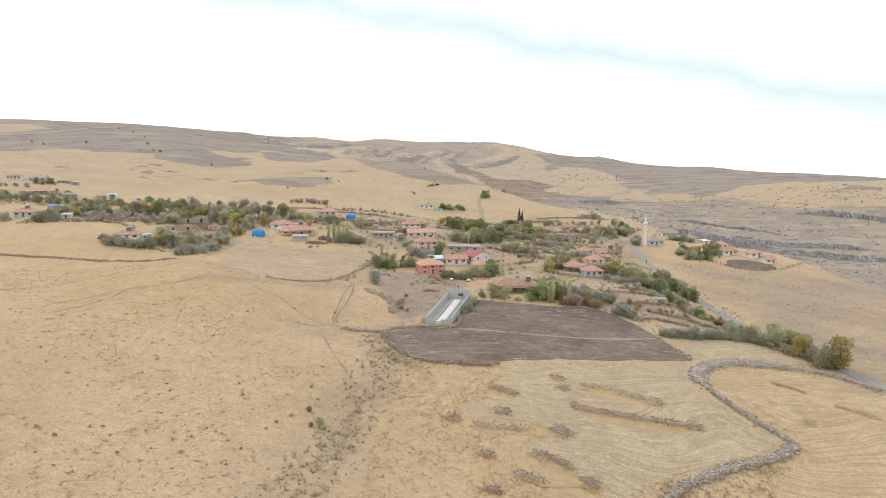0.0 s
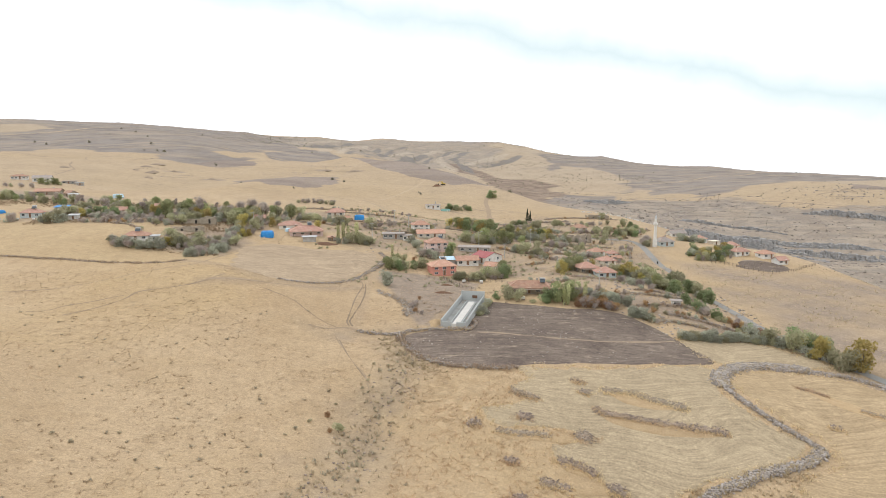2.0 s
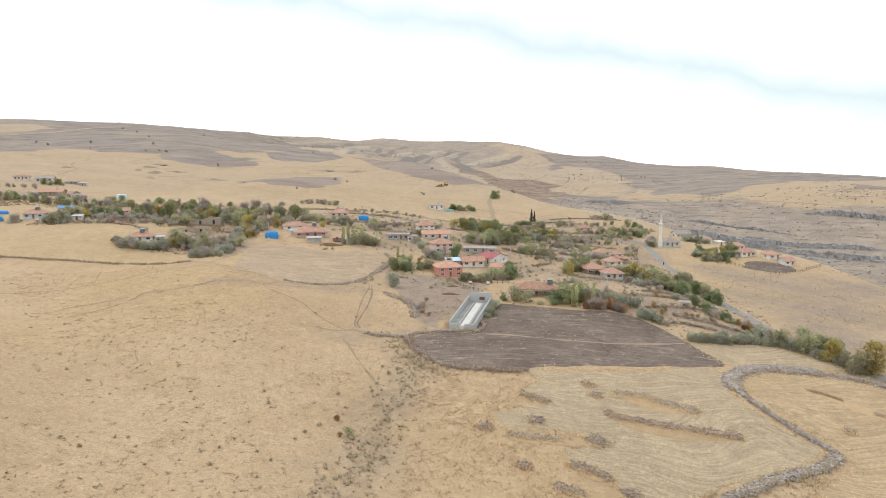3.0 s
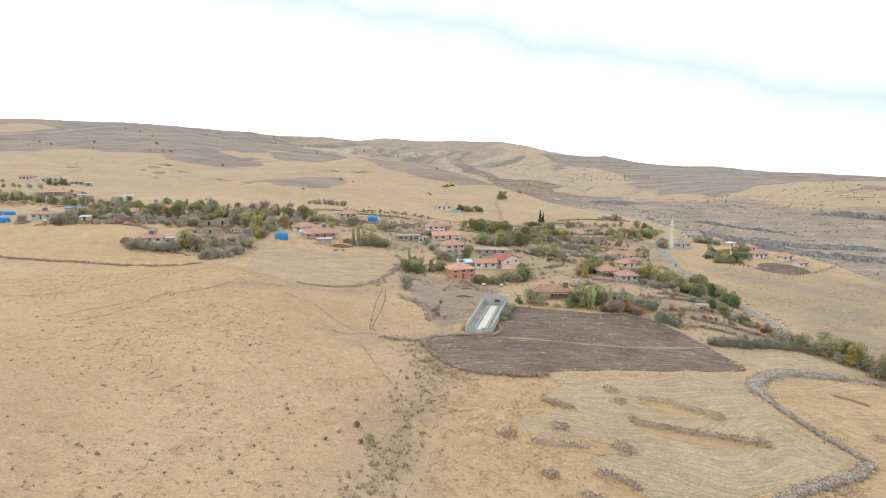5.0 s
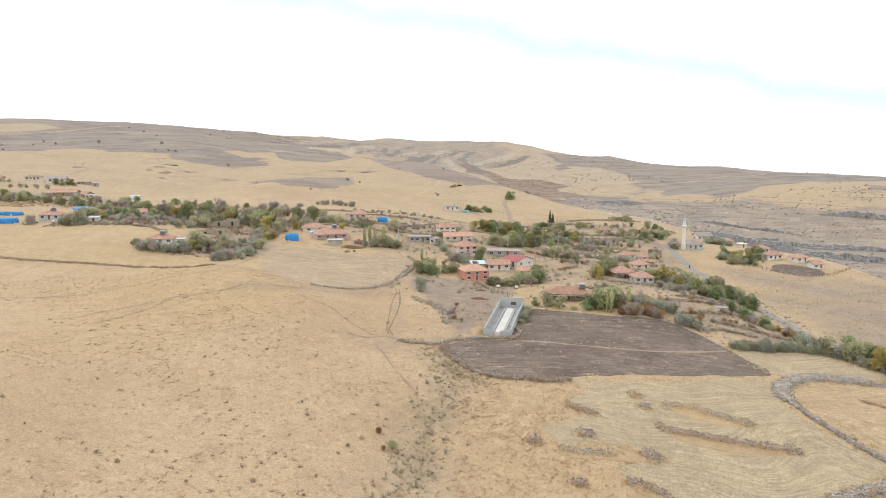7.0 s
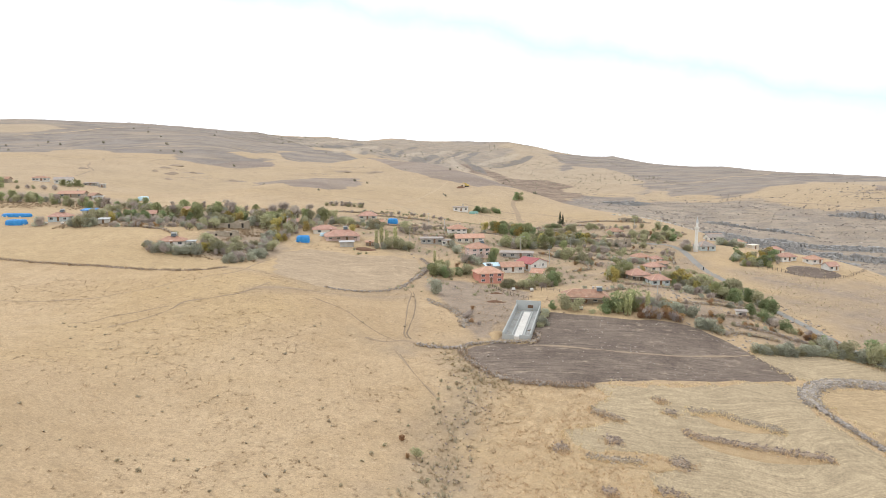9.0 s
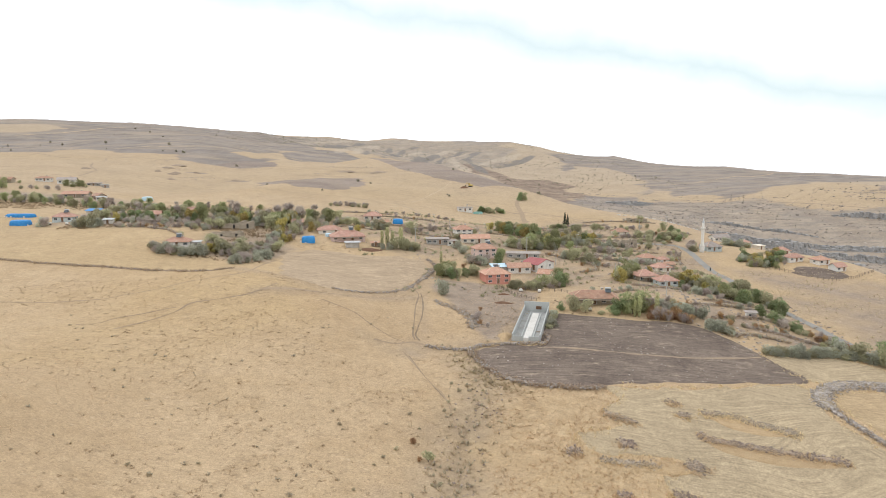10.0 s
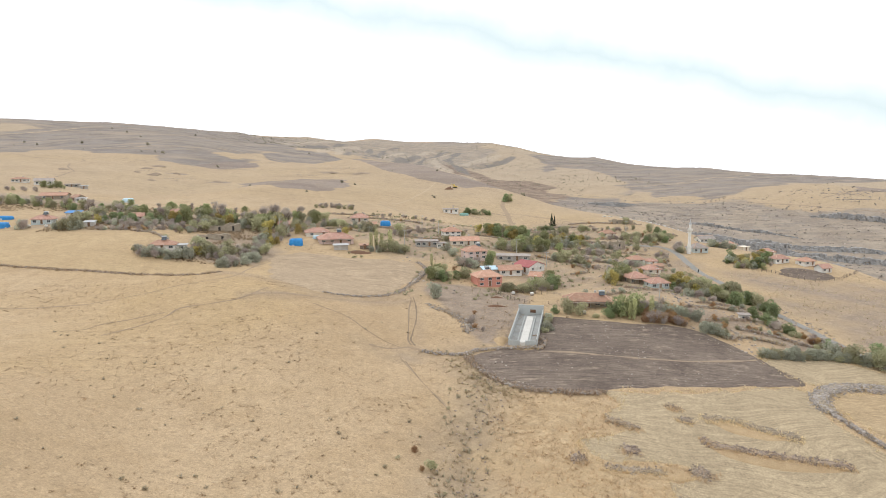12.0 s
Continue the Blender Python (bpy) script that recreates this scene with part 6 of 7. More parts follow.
# ---- poles, posts and fences ----
def utility_pole(x, y, h, lamp=False):
    ob = thing("utility_pole", x, y, plants.uniform(-20, 20), "grey concrete street lamp pole" if lamp else "tall grey concrete utility pole with crossarm", "pole", "utility poles")
    bm = bmesh.new()
    tube(bm, (0, 0, -0.6), (0, 0, h), 0.20, 0.11, 8)
    part("shaft", bm, POLE, ob)
    bm = bmesh.new()
    if lamp:
        tube(bm, (0, 0, h - 0.2), (1.3, 0, h + 0.15), 0.05, 0.05, 6)
        box(bm, 1.0, 1.8, -0.15, 0.15, h + 0.08, h + 0.24, 0.03)
        part("lamp_arm", bm, STEEL, ob)
    else:
        box(bm, -0.8, 0.8, -0.06, 0.06, h - 0.5, h - 0.36, 0.02)
        part("crossarm", bm, STEEL, ob)
        for k in (-0.7, 0.0, 0.7):
            bm = bmesh.new()
            tube(bm, (k, 0, h - 0.36), (k, 0, h - 0.14), 0.05, 0.03, 6)
            part("insulator", bm, FRAME, ob)


for px, py, ph, pl in ((40.8, 269.6, 6.8, True), (22.0, 294.0, 6.5, False), (38.1, 334.4, 7.0, False), (50.1, 237.5, 5.5, False), (-37.3, 314.9, 7.0, False), (90.8, 418.7, 7.0, False),
                       (11.7, 311.1, 7.0, True), (-30.0, 356.0, 7.0, False), (-92.5, 318.0, 8.0, False), (112.0, 436.0, 8.0, False), (81.0, 244.0, 4.0, False), (-22.0, 345.0, 6.5, False)):
    utility_pole(px, py, ph, pl)

marker = thing("road_marker", 98.2, 325.5, 0, "short dark post at the road's edge", "post")
bm = bmesh.new()
box(bm, -0.22, 0.22, -0.12, 0.12, -0.3, 1.5, 0.05)
part("post", bm, DARK, marker)


def fence(line, step, h, label, rails=True):
    pts = curve_through(line, step)
    x0, y0 = pts[0]
    ob = thing("fence", x0, y0, 0, label, "fence")
    base = ob.matrix_basis.translation
    for k, (x, y) in enumerate(pts):
        bm = bmesh.new()
        z = lz(x, y) - base.z
        tall = h * plants.uniform(0.8, 1.15)
        tube(bm, (x - base.x, y - base.y, z - 0.3), (x - base.x + plants.uniform(-0.1, 0.1), y - base.y, z + tall), 0.11, 0.09, 6)
        part("post", bm, TIMBER, ob)
        if rails and k + 1 < len(pts):
            qx, qy = pts[k + 1]
            zq = lz(qx, qy) - base.z
            for f in (0.45, 0.8):
                bm = bmesh.new()
                tube(bm, (x - base.x, y - base.y, z + h * f), (qx - base.x, qy - base.y, zq + h * f), 0.05, 0.05, 5)
                part("rail", bm, TIMBER, ob)


fence([(126, 331), (132.2, 325), (137, 315), (143.5, 308.5), (153, 312), (161.2, 317.2), (170, 325), (178, 333)], 1.9, 1.5, "weathered wooden stake fence round the dark plot")
fence([(-4.5, 258.5), (-1.5, 250), (2.5, 243), (7, 238)], 1.8, 1.2, "grey wooden yard fence below the salmon house")
fence([(3, 254.5), (9, 253), (15, 251), (19, 248)], 1.9, 1.2, "grey wooden garden fence with gaps")

# ---- trees and shrubs ----
belt([(-186, 310.5), (-181, 308.2), (-174.5, 307)], 5, 1.2, "silver_shrub silver_shrub olive_tree", (0.75, 1.05))
belt([(-168, 305), (-157, 303), (-146.5, 302), (-137, 303.5), (-129, 310)], 22, 1.2, "twig_shrub twig_shrub rust_shrub twig_shrub silver_shrub", (0.4, 0.7))
for q, s, k in (((-201.5, 312.5), 1.5, "twig_shrub"), ((-203.5, 314.5), 1.2, "silver_shrub"), ((-173.3, 320.5), 1.05, "yellow_tree"), ((-161.3, 333), 0.8, "yellow_tree"), ((-136.2, 325), 1.2, "green_tree"), ((-140, 323), 1.05, "yellow_tree"), ((-170.5, 331), 0.9, "dark_tree"),
                ((-166, 328), 0.9, "dark_tree"), ((-188, 333), 0.9, "olive_tree"), ((-154, 338), 0.9, "green_tree"), ((-131, 332), 1.0, "silver_shrub"), ((-118, 340), 1.1, "dark_tree"), ((-150, 317), 0.8, "olive_tree"), ((-183, 321), 0.75, "olive_tree")):
    plant(k, *q, s)
belt([(-190, 346), (-178, 342), (-148, 336), (-133, 333), (-106, 330), (-88, 340)], 36, 4.5, "olive_tree green_tree twig_shrub dark_tree twig_shrub olive_tree silver_shrub bare_tree dark_tree yellow_tree", (0.55, 1.0))
belt([(-300, 386), (-251, 384), (-231, 381), (-210, 373), (-183, 375), (-150, 371), (-125, 368)], 66, 5.0, "green_tree olive_tree silver_shrub twig_shrub olive_tree bare_tree green_tree silver_shrub dark_tree", (0.45, 0.9))
belt([(-192, 330), (-175, 324), (-155, 320), (-138, 322), (-118, 322)], 26, 4, "twig_shrub silver_shrub twig_shrub olive_tree twig_shrub dark_tree", (0.5, 0.9))
belt([(-137, 336), (-120, 336), (-104, 330), (-100, 348), (-80, 356)], 28, 5, "olive_tree green_tree silver_shrub bare_tree yellow_tree", (0.8, 1.15))
belt([(-168, 318), (-150, 312), (-134, 316)], 17, 2.6, "twig_shrub twig_shrub silver_shrub twig_shrub", (0.5, 0.85))
belt([(-330, 452), (-312, 448), (-304, 462)], 5, 3, "green_tree olive_tree green_shrub", (0.6, 0.9))
belt([(-268, 468), (-262, 462), (-276, 458)], 4, 2, "green_tree olive_tree green_shrub", (0.5, 0.7))
belt([(-300, 430), (-280, 436), (-262, 434)], 4, 2, "green_tree green_shrub olive_tree twig_shrub", (0.6, 1.0))
belt([(-134, 266), (-129.5, 262), (-124, 261), (-118.6, 261.5), (-114, 264)], 13, 1.5, "silver_shrub green_shrub twig_shrub silver_shrub", (0.6, 1.0))
belt([(-116, 276), (-112, 271), (-106, 268), (-102, 264)], 10, 2.2, "olive_tree twig_shrub silver_shrub twig_shrub", (0.6, 1.0))
belt([(-112, 268), (-106, 272), (-100, 280), (-92, 287)], 20, 3.8, "twig_shrub olive_tree silver_shrub twig_shrub green_shrub", (0.45, 0.95))
belt([(-101, 255), (-97, 259.8), (-94, 268), (-93, 275), (-94, 290), (-97, 305)], 24, 2.6, "silver_shrub silver_shrub twig_shrub twig_shrub", (0.5, 1.0))
plant("olive_tree", -108.5, 268.5, 1.15)
plant("yellow_tree", -112.5, 268.0, 0.75)
plant("yellow_tree", -98.0, 318.0, 1.15)
plant("olive_tree", -103.0, 322.0, 1.2)
plant("bare_tree", -104.0, 340.0, 1.25)
plant("bare_tree", -114.0, 272.0, 0.6)
belt([(-90, 296), (-95, 312), (-88, 326), (-82, 334)], 14, 3.5, "olive_tree twig_shrub silver_shrub bare_tree yellow_tree twig_shrub", (0.5, 1.0))
belt([(-132, 300), (-124, 306), (-122, 318), (-128, 326)], 12, 3.5, "twig_shrub silver_shrub twig_shrub olive_tree", (0.5, 0.9))
for q in ((-50.9, 301.9), (-48.8, 303.5), (-46.5, 302.5), (-43.0, 304.0)):
    plant("poplar", *q, plants.uniform(0.8, 1.05))
belt([(-50, 300), (-43, 301), (-35, 300)], 9, 1.6, "olive_tree twig_shrub silver_shrub", (0.55, 0.85))
plant("yellow_tree", -65.0, 330.0, 0.85)
belt([(-90, 345), (-77, 352), (-60, 345), (-52, 340)], 16, 4, "olive_tree green_shrub silver_shrub twig_shrub", (0.6, 0.95))
belt([(-92, 420), (-82, 424), (-70, 420)], 10, 3, "twig_shrub green_shrub twig_shrub", (0.6, 1.0))
belt([(-26.5, 264), (-21, 266), (-15, 271), (-11, 275)], 8, 1.6, "dark_tree green_shrub dark_tree olive_tree", (0.5, 0.85))
for q, s, k in (((-26, 263), 0.75, "green_tree"), ((-21.5, 264.5), 0.85, "dark_tree"), ((-16, 270), 0.7, "dark_tree"), ((-23, 270), 0.75, "green_tree"), ((-12.5, 274), 0.75, "dark_tree"), ((-25.5, 281), 0.75, "poplar"), ((-20.5, 279), 0.6, "olive_tree"), ((-16.5, 281), 0.6, "rust_shrub")):
    plant(k, *q, s)
plant("silver_shrub", -24.4, 240.5, 1.35)
plant("dark_tree", -2.0, 291.0, 0.95)
plant("green_tree", -1.0, 293.5, 0.8)
belt([(-14, 290), (-10, 287), (-6, 288)], 5, 1.5, "twig_shrub silver_shrub", (0.7, 1.0))
plant("silver_shrub", -16.5, 302.0, 1.2)
belt([(1, 361), (11, 356), (22, 342), (33, 345)], 24, 4.5, "green_tree olive_tree dark_tree yellow_tree", (0.75, 1.1))
belt([(5, 325), (15, 320), (24, 327), (30, 322)], 14, 3.5, "silver_shrub olive_tree twig_shrub green_tree", (0.7, 1.05))
belt([(39, 357), (46, 358), (51, 362)], 6, 1.6, "yellow_tree yellow_tree dark_tree olive_tree", (0.8, 1.0))
plant("conifer", 48.0, 428.0, 0.95)
plant("conifer", 50.0, 430.0, 0.75)
belt([(34.7, 402), (43, 400), (52, 402)], 10, 1.8, "dark_tree olive_tree green_shrub", (0.5, 0.8))
belt([(30, 352), (44, 346), (56, 350)], 8, 3, "silver_shrub green_shrub silver_shrub", (0.7, 1.0))
for q, s, k in (((30.0, 220.8), 0.95, "dark_tree"), ((32.5, 222.5), 1.05, "dark_tree"), ((36.5, 221.5), 1.0, "green_tree"), ((38.5, 223.5), 0.95, "green_tree"), ((28.6, 219.8), 0.75, "dark_tree"), ((34.2, 220.0), 1.1, "green_tree"),
                ((16.9, 225.0), 0.95, "olive_tree"), ((20.4, 222.8), 0.85, "olive_tree"), ((13.2, 226.0), 0.5, "dark_tree"), ((34.4, 217.4), 0.72, "poplar"), ((35.6, 217.2), 0.75, "poplar"), ((41.2, 218.2), 0.7, "poplar"), ((24.5, 220.0), 0.8, "green_shrub")):
    plant(k, *q, s)
belt([(38, 215.6), (44, 215.4), (50, 213.4)], 13, 1.3, "rust_shrub twig_shrub rust_shrub", (0.7, 1.0))
belt([(39, 221), (46, 222), (54, 218)], 15, 2.4, "twig_shrub twig_shrub rust_shrub silver_shrub", (0.7, 1.0))
belt([(38, 226), (46, 228), (54, 224)], 8, 2.4, "twig_shrub rust_shrub green_shrub", (0.5, 0.8))
belt([(53.5, 209.5), (56, 208.9), (60, 207.5)], 5, 0.8, "silver_shrub silver_shrub green_shrub", (0.7, 0.9))
belt([(67, 276), (73, 268), (74, 257), (76, 249), (83, 244.5)], 20, 3.2, "green_tree olive_tree yellow_tree dark_tree silver_shrub", (0.65, 1.0))
belt([(86, 275), (88, 258), (89, 246), (88, 236)], 12, 1.8, "olive_tree silver_shrub dark_tree", (0.6, 0.95))
plant("dark_tree", 69.0, 278.0, 0.85)
plant("dark_tree", 64.0, 263.0, 0.5)
belt([(60, 254), (66, 247), (70, 240)], 5, 1.5, "twig_shrub silver_shrub", (0.5, 0.8))
belt([(64.6, 195), (71.4, 195.8), (82, 198), (92, 198.5), (100, 196)], 30, 0.9, "silver_shrub silver_shrub green_shrub", (0.55, 0.85), "hedge shrubs")
belt([(98, 198), (104, 197.5), (107, 194)], 6, 0.8, "olive_tree yellow_tree dark_tree", (0.7, 0.95), "hedge shrubs")
plant("yellow_tree", 108.0, 180.4, 2.0)
plant("olive_tree", 105.2, 181.0, 1.15)
plant("olive_tree", 110.2, 182.0, 1.0)
plant("olive_tree", 103.5, 188.5, 0.7)
for q, s, k in TREES_BY_ROAD:
    plant(k, *q, s, "trees along the road")
belt([(122, 354), (124, 344), (125, 337), (129, 332), (135, 340), (139, 346), (132, 352)], 26, 4.5, "green_tree olive_tree silver_shrub dark_tree twig_shrub yellow_tree olive_tree", (0.4, 0.95))
belt([(132, 398), (140, 394), (146, 396)], 6, 2, "silver_shrub green_shrub", (0.8, 1.1))
belt([(77, 228), (82, 219), (88, 212), (92, 207), (97, 203)], 18, 1.8, "rust_shrub dark_tree twig_shrub green_shrub rust_shrub", (0.45, 0.8))
belt([(104, 365), (106, 372), (108, 380), (112, 384)], 7, 1.2, "twig_shrub green_shrub", (0.7, 1.0))
belt([(69.6, 392), (84, 393), (103, 400), (116, 413)], 16, 4, "green_shrub twig_shrub olive_tree", (0.6, 0.9))
belt([(76, 372), (90, 384), (104, 392), (116, 436), (102, 424)], 20, 5, "olive_tree green_shrub dark_tree", (0.55, 0.9))
belt([(27, 308), (35, 304), (42, 302)], 7, 2, "silver_shrub green_shrub olive_tree", (0.6, 0.95))
belt([(47, 285), (52, 282), (58, 280), (44, 276), (42, 266)], 15, 2.6, "olive_tree yellow_tree silver_shrub green_tree twig_shrub", (0.6, 0.95))
belt([(38, 327), (52, 332), (62, 330)], 6, 3, "green_shrub twig_shrub", (0.6, 0.95))
belt([(8.4, 262), (12.2, 261), (16.2, 258), (20, 262), (18, 270)], 10, 1.6, "dark_tree green_tree twig_shrub olive_tree", (0.55, 0.8))
belt([(0, 257.5), (5, 256), (9.5, 255)], 8, 1.2, "green_shrub rust_shrub olive_tree", (0.5, 0.75))
belt([(6.6, 206), (8.8, 214), (10.4, 222)], 9, 0.6, "green_shrub green_shrub silver_shrub", (0.5, 0.75))
belt([(-3, 479), (5, 478), (14, 479)], 8, 2.0, "dark_tree green_shrub olive_tree", (0.45, 0.75))
belt([(26, 340), (40, 350), (58, 356), (72, 352)], 12, 4, "green_shrub silver_shrub twig_shrub olive_tree", (0.5, 0.85))
belt([(-44, 330), (-34, 342), (-20, 352), (-6, 345)], 12, 4, "green_shrub twig_shrub olive_tree", (0.5, 0.85))
belt([(44, 312), (58, 308), (70, 312), (86, 306)], 12, 3, "green_shrub twig_shrub silver_shrub", (0.5, 0.85))
for garden_line in ([(28, 366), (44, 364), (58, 366)], [(30, 378), (50, 384), (66, 380)], [(62, 366), (74, 360), (86, 364)], [(-2, 372), (14, 368), (24, 364)], [(46, 336), (60, 338), (74, 336)], [(30, 296), (40, 298), (52, 296)], [(84, 404), (98, 408), (112, 404)], [(-34, 322), (-22, 326), (-6, 328)]):
    belt(garden_line, 6, 1.6, "green_shrub bramble_bush olive_tree silver_shrub bramble_bush rust_shrub", (0.35, 0.7), "garden hedge shrubs")
belt([(80, 330), (88, 345), (92, 360)], 8, 3, "green_shrub twig_shrub", (0.5, 0.8))
belt([(60, 410), (80, 418), (100, 430)], 10, 4, "green_shrub twig_shrub olive_tree", (0.5, 0.85))
belt([(-20, 308), (-12, 310), (0, 308)], 6, 2, "green_shrub twig_shrub silver_shrub", (0.5, 0.8))
belt([(56, 212), (64, 216), (74, 216), (80, 212)], 8, 2, "green_shrub silver_shrub rust_shrub", (0.35, 0.6))
belt([(-60, 395), (-40, 400), (-20, 396)], 7, 3, "twig_shrub green_shrub", (0.4, 0.7))
plant("dark_tree", 31.5, 534.0, 1.15)
plant("green_tree", 34.0, 535.0, 0.95)
plant("olive_tree", 99.0, 447.0, 0.9)
for q in THISTLES:
    plant("thistle", *q, plants.uniform(0.45, 0.85), "thistles of the gully")
plant("rust_shrub", -29.3, 143.3, 0.45)
plant("olive_tree", -26.1, 137.6, 0.42)
plant("rust_shrub", -27.9, 137.3, 0.35)
belt([(-12, 225), (-14, 214), (-12, 205)], 4, 1.2, "rust_shrub twig_shrub", (0.35, 0.55))
belt([(215, 470), (232, 475), (255, 470), (280, 462)], 18, 6, "twig_shrub dark_tree twig_shrub", (0.8, 1.3), "gorge shrubs")


# ---- small stuff of the land: stones, tufts, far shrubs ----
def stones_mesh(rng, places):
    """Rough stones, each a jittered block; places: x, y, z, size."""
    corner = np.array([(-1, -1, -0.7), (1, -1, -0.7), (1, 1, -0.7), (-1, 1, -0.7), (-0.8, -0.8, 0.7), (0.8, -0.8, 0.7), (0.8, 0.8, 0.7), (-0.8, 0.8, 0.7)])
    quad = np.array([(0, 3, 2, 1), (4, 5, 6, 7), (0, 1, 5, 4), (1, 2, 6, 5), (2, 3, 7, 6), (3, 0, 4, 7)])
    p = np.asarray(places, float)
    n = len(p)
    a = rng.uniform(0, 6.28, n)
    v = corner[None] * rng.uniform(0.6, 1.25, (n, 8, 3)) * p[:, None, 3:4] * 0.5 * rng.uniform(0.7, 1.3, (n, 1, 3))
    c, s = np.cos(a)[:, None], np.sin(a)[:, None]
    w = np.stack([v[..., 0] * c - v[..., 1] * s, v[..., 0] * s + v[..., 1] * c, v[..., 2]], -1) + p[:, None, :3]
    f = quad[None] + 8 * np.arange(n)[:, None, None]
    return w.reshape(-1, 3).tolist(), f.reshape(-1, 4).tolist()


def tuft_mesh(rng, places, blades=5, upright=1.0):
    """Small sheaves of dry stalks: thin leaning triangles; places: x, y, z, size."""
    p = np.repeat(np.asarray(places, float), blades, 0)
    n = len(p)
    a, lean = rng.uniform(0, 6.28, n), rng.uniform(0.15, 1.0, n)
    d = np.stack([np.cos(a), np.sin(a)], 1)
    foot = p[:, :2] + d * p[:, 3:4] * rng.uniform(0, 0.5, (n, 1))
    wide = np.stack([-d[:, 1], d[:, 0]], 1) * p[:, 3:4] * rng.uniform(0.16, 0.3, (n, 1))
    tip = foot + d * (lean * p[:, 3])[:, None]
    z0, z1 = p[:, 2] - 0.05, p[:, 2] + upright * p[:, 3] * rng.uniform(0.5, 1.0, n)
    v = np.stack([np.column_stack([foot - wide, z0]), np.column_stack([foot + wide, z0]), np.column_stack([tip, z1])], 1)
    return v.reshape(-1, 3).tolist(), np.arange(3 * n).reshape(-1, 3).tolist()


def on_land(xy, size, sink=0.0):
    return np.column_stack([xy, land(xy[:, 0], xy[:, 1]) - sink, size])


def stone_bank(line, wide, high, count, label, name="stone_bank", size=(0.25, 0.7), group="stone banks", mat=VERGE, sprigs=0, stone=STONE, stray=0.0):
    """A bank of cleared field stones along a line: an earth core with stones all over it."""
    rng = np.random.default_rng(int(abs(line[0][0]) * 10 + abs(line[0][1])))
    core = ribbon("core", line, wide, mat, "", "", lift=0.02, crown=high, waver=0.25, kind="")
    for key in ("label", "category", "kind"):
        if key in core:
            del core[key]
    ob = tagged(new(name), label, "stone wall", group)
    core.parent = ob
    pts = np.array(curve_through(line, 0.4))
    k = rng.integers(1, len(pts), count)
    d = pts[k] - pts[k - 1]
    d = d / (np.linalg.norm(d, axis=1)[:, None] + 1e-9)
    s = rng.normal(0, 0.42, count).clip(-1.15, 1.15)
    xy = pts[k] + np.stack([-d[:, 1], d[:, 0]], 1) * (s * wide / 2)[:, None]
    if stray:
        xy = xy + rng.normal(0, stray, xy.shape)
    z = land(xy[:, 0], xy[:, 1]) + high * np.clip(1 - s * s, 0, 1) + 0.02
    sz = rng.uniform(*size, count) * rng.uniform(0.7, 1.0, count)
    piece("rubble", *stones_mesh(rng, np.column_stack([xy, z, sz])), stone, ob, "grey and pale field stones", kind="stuff")
    if sprigs:
        j = rng.integers(0, count, sprigs)
        piece("undergrowth", *tuft_mesh(rng, np.column_stack([xy[j] + rng.normal(0, 0.5, (sprigs, 2)), z[j] - 0.1, rng.uniform(0.35, 0.8, sprigs)])), GRASS_DARK, ob, "dull dry weeds between stones", kind="stuff")
    return ob


stone_bank(BAND_LINE[:5], 2.6, 0.4, 1100, "bank of grey field stones along the stubble", sprigs=220, mat=DIRT, stone=PALE_STONE, stray=0.25)
stone_bank([(93, 178.6), (86, 179.6), (79, 179.2), (72.5, 176.2), (66.5, 170.6), (63.5, 164), (63, 159.5)], 4.6, 0.55, 2600, "broad curved bank of pale grey field stones", sprigs=260, mat=DIRT, stone=PALE_STONE, stray=0.4)
stone_bank(BAND_LINE[7:12], 1.45, 0.36, 1200, "long curving bank of grey field stones", sprigs=180, mat=DIRT, stone=PALE_STONE, stray=0.25)
stone_bank(BAND_LINE[11:], 2.5, 0.45, 1500, "rubble stone bank overgrown with dry weeds", sprigs=450, mat=DIRT, stone=PALE_STONE, stray=0.4)
stone_bank([(-16.8, 188), (-15.2, 182), (-10.8, 173.7), (-6.5, 168.6), (-0.6, 166.2), (9.4, 165.0), (14, 166.4)], 0.62, 0.3, 480, "dry stone wall at the ploughed field's corner", sprigs=420, mat=RUT, stone=PALE_STONE, stray=0.4, size=(0.18, 0.55))
stone_bank([(-28.3, 188.5), (-24.5, 187.7), (-17.5, 188.6), (-14.4, 191.0), (-9.8, 191.8), (0.8, 192.2), (3.0, 191)], 0.8, 0.3, 420, "low line of stones below the silo", sprigs=200, mat=RUT, stone=PALE_STONE, stray=0.3)
stone_bank([(3.6, 203), (5.2, 197), (3.4, 191.5)], 1.0, 0.3, 160, "short line of stones beside the silo", sprigs=60)
stone_bank([(-27.1, 231.9), (-22.6, 226.8), (-19.3, 222.6), (-16.2, 216.3), (-14.9, 206.4)], 1.1, 0.2, 330, "loose pale stones along the edge of the bare yard", sprigs=110, mat=DIRT, stone=PALE_STONE, stray=0.8, size=(0.2, 0.55))
stone_bank([(-60, 225.5), (-52, 228.5), (-43.5, 234.0), (-37, 243), (-32.5, 256), (-29, 274)], 1.4, 0.25, 480, "low stone bank round the fallow plot", sprigs=160, mat=DIRT, stone=PALE_STONE, stray=0.35)
stone_bank([(-31, 262), (-27.5, 276), (-31, 287)], 2.0, 0.4, 330, "pale rubble wall at the plot's corner", sprigs=60)
stone_bank(LEFT_WALL, 1.2, 0.28, 380, "dark weedy field boundary bank", sprigs=550, size=(0.2, 0.5))
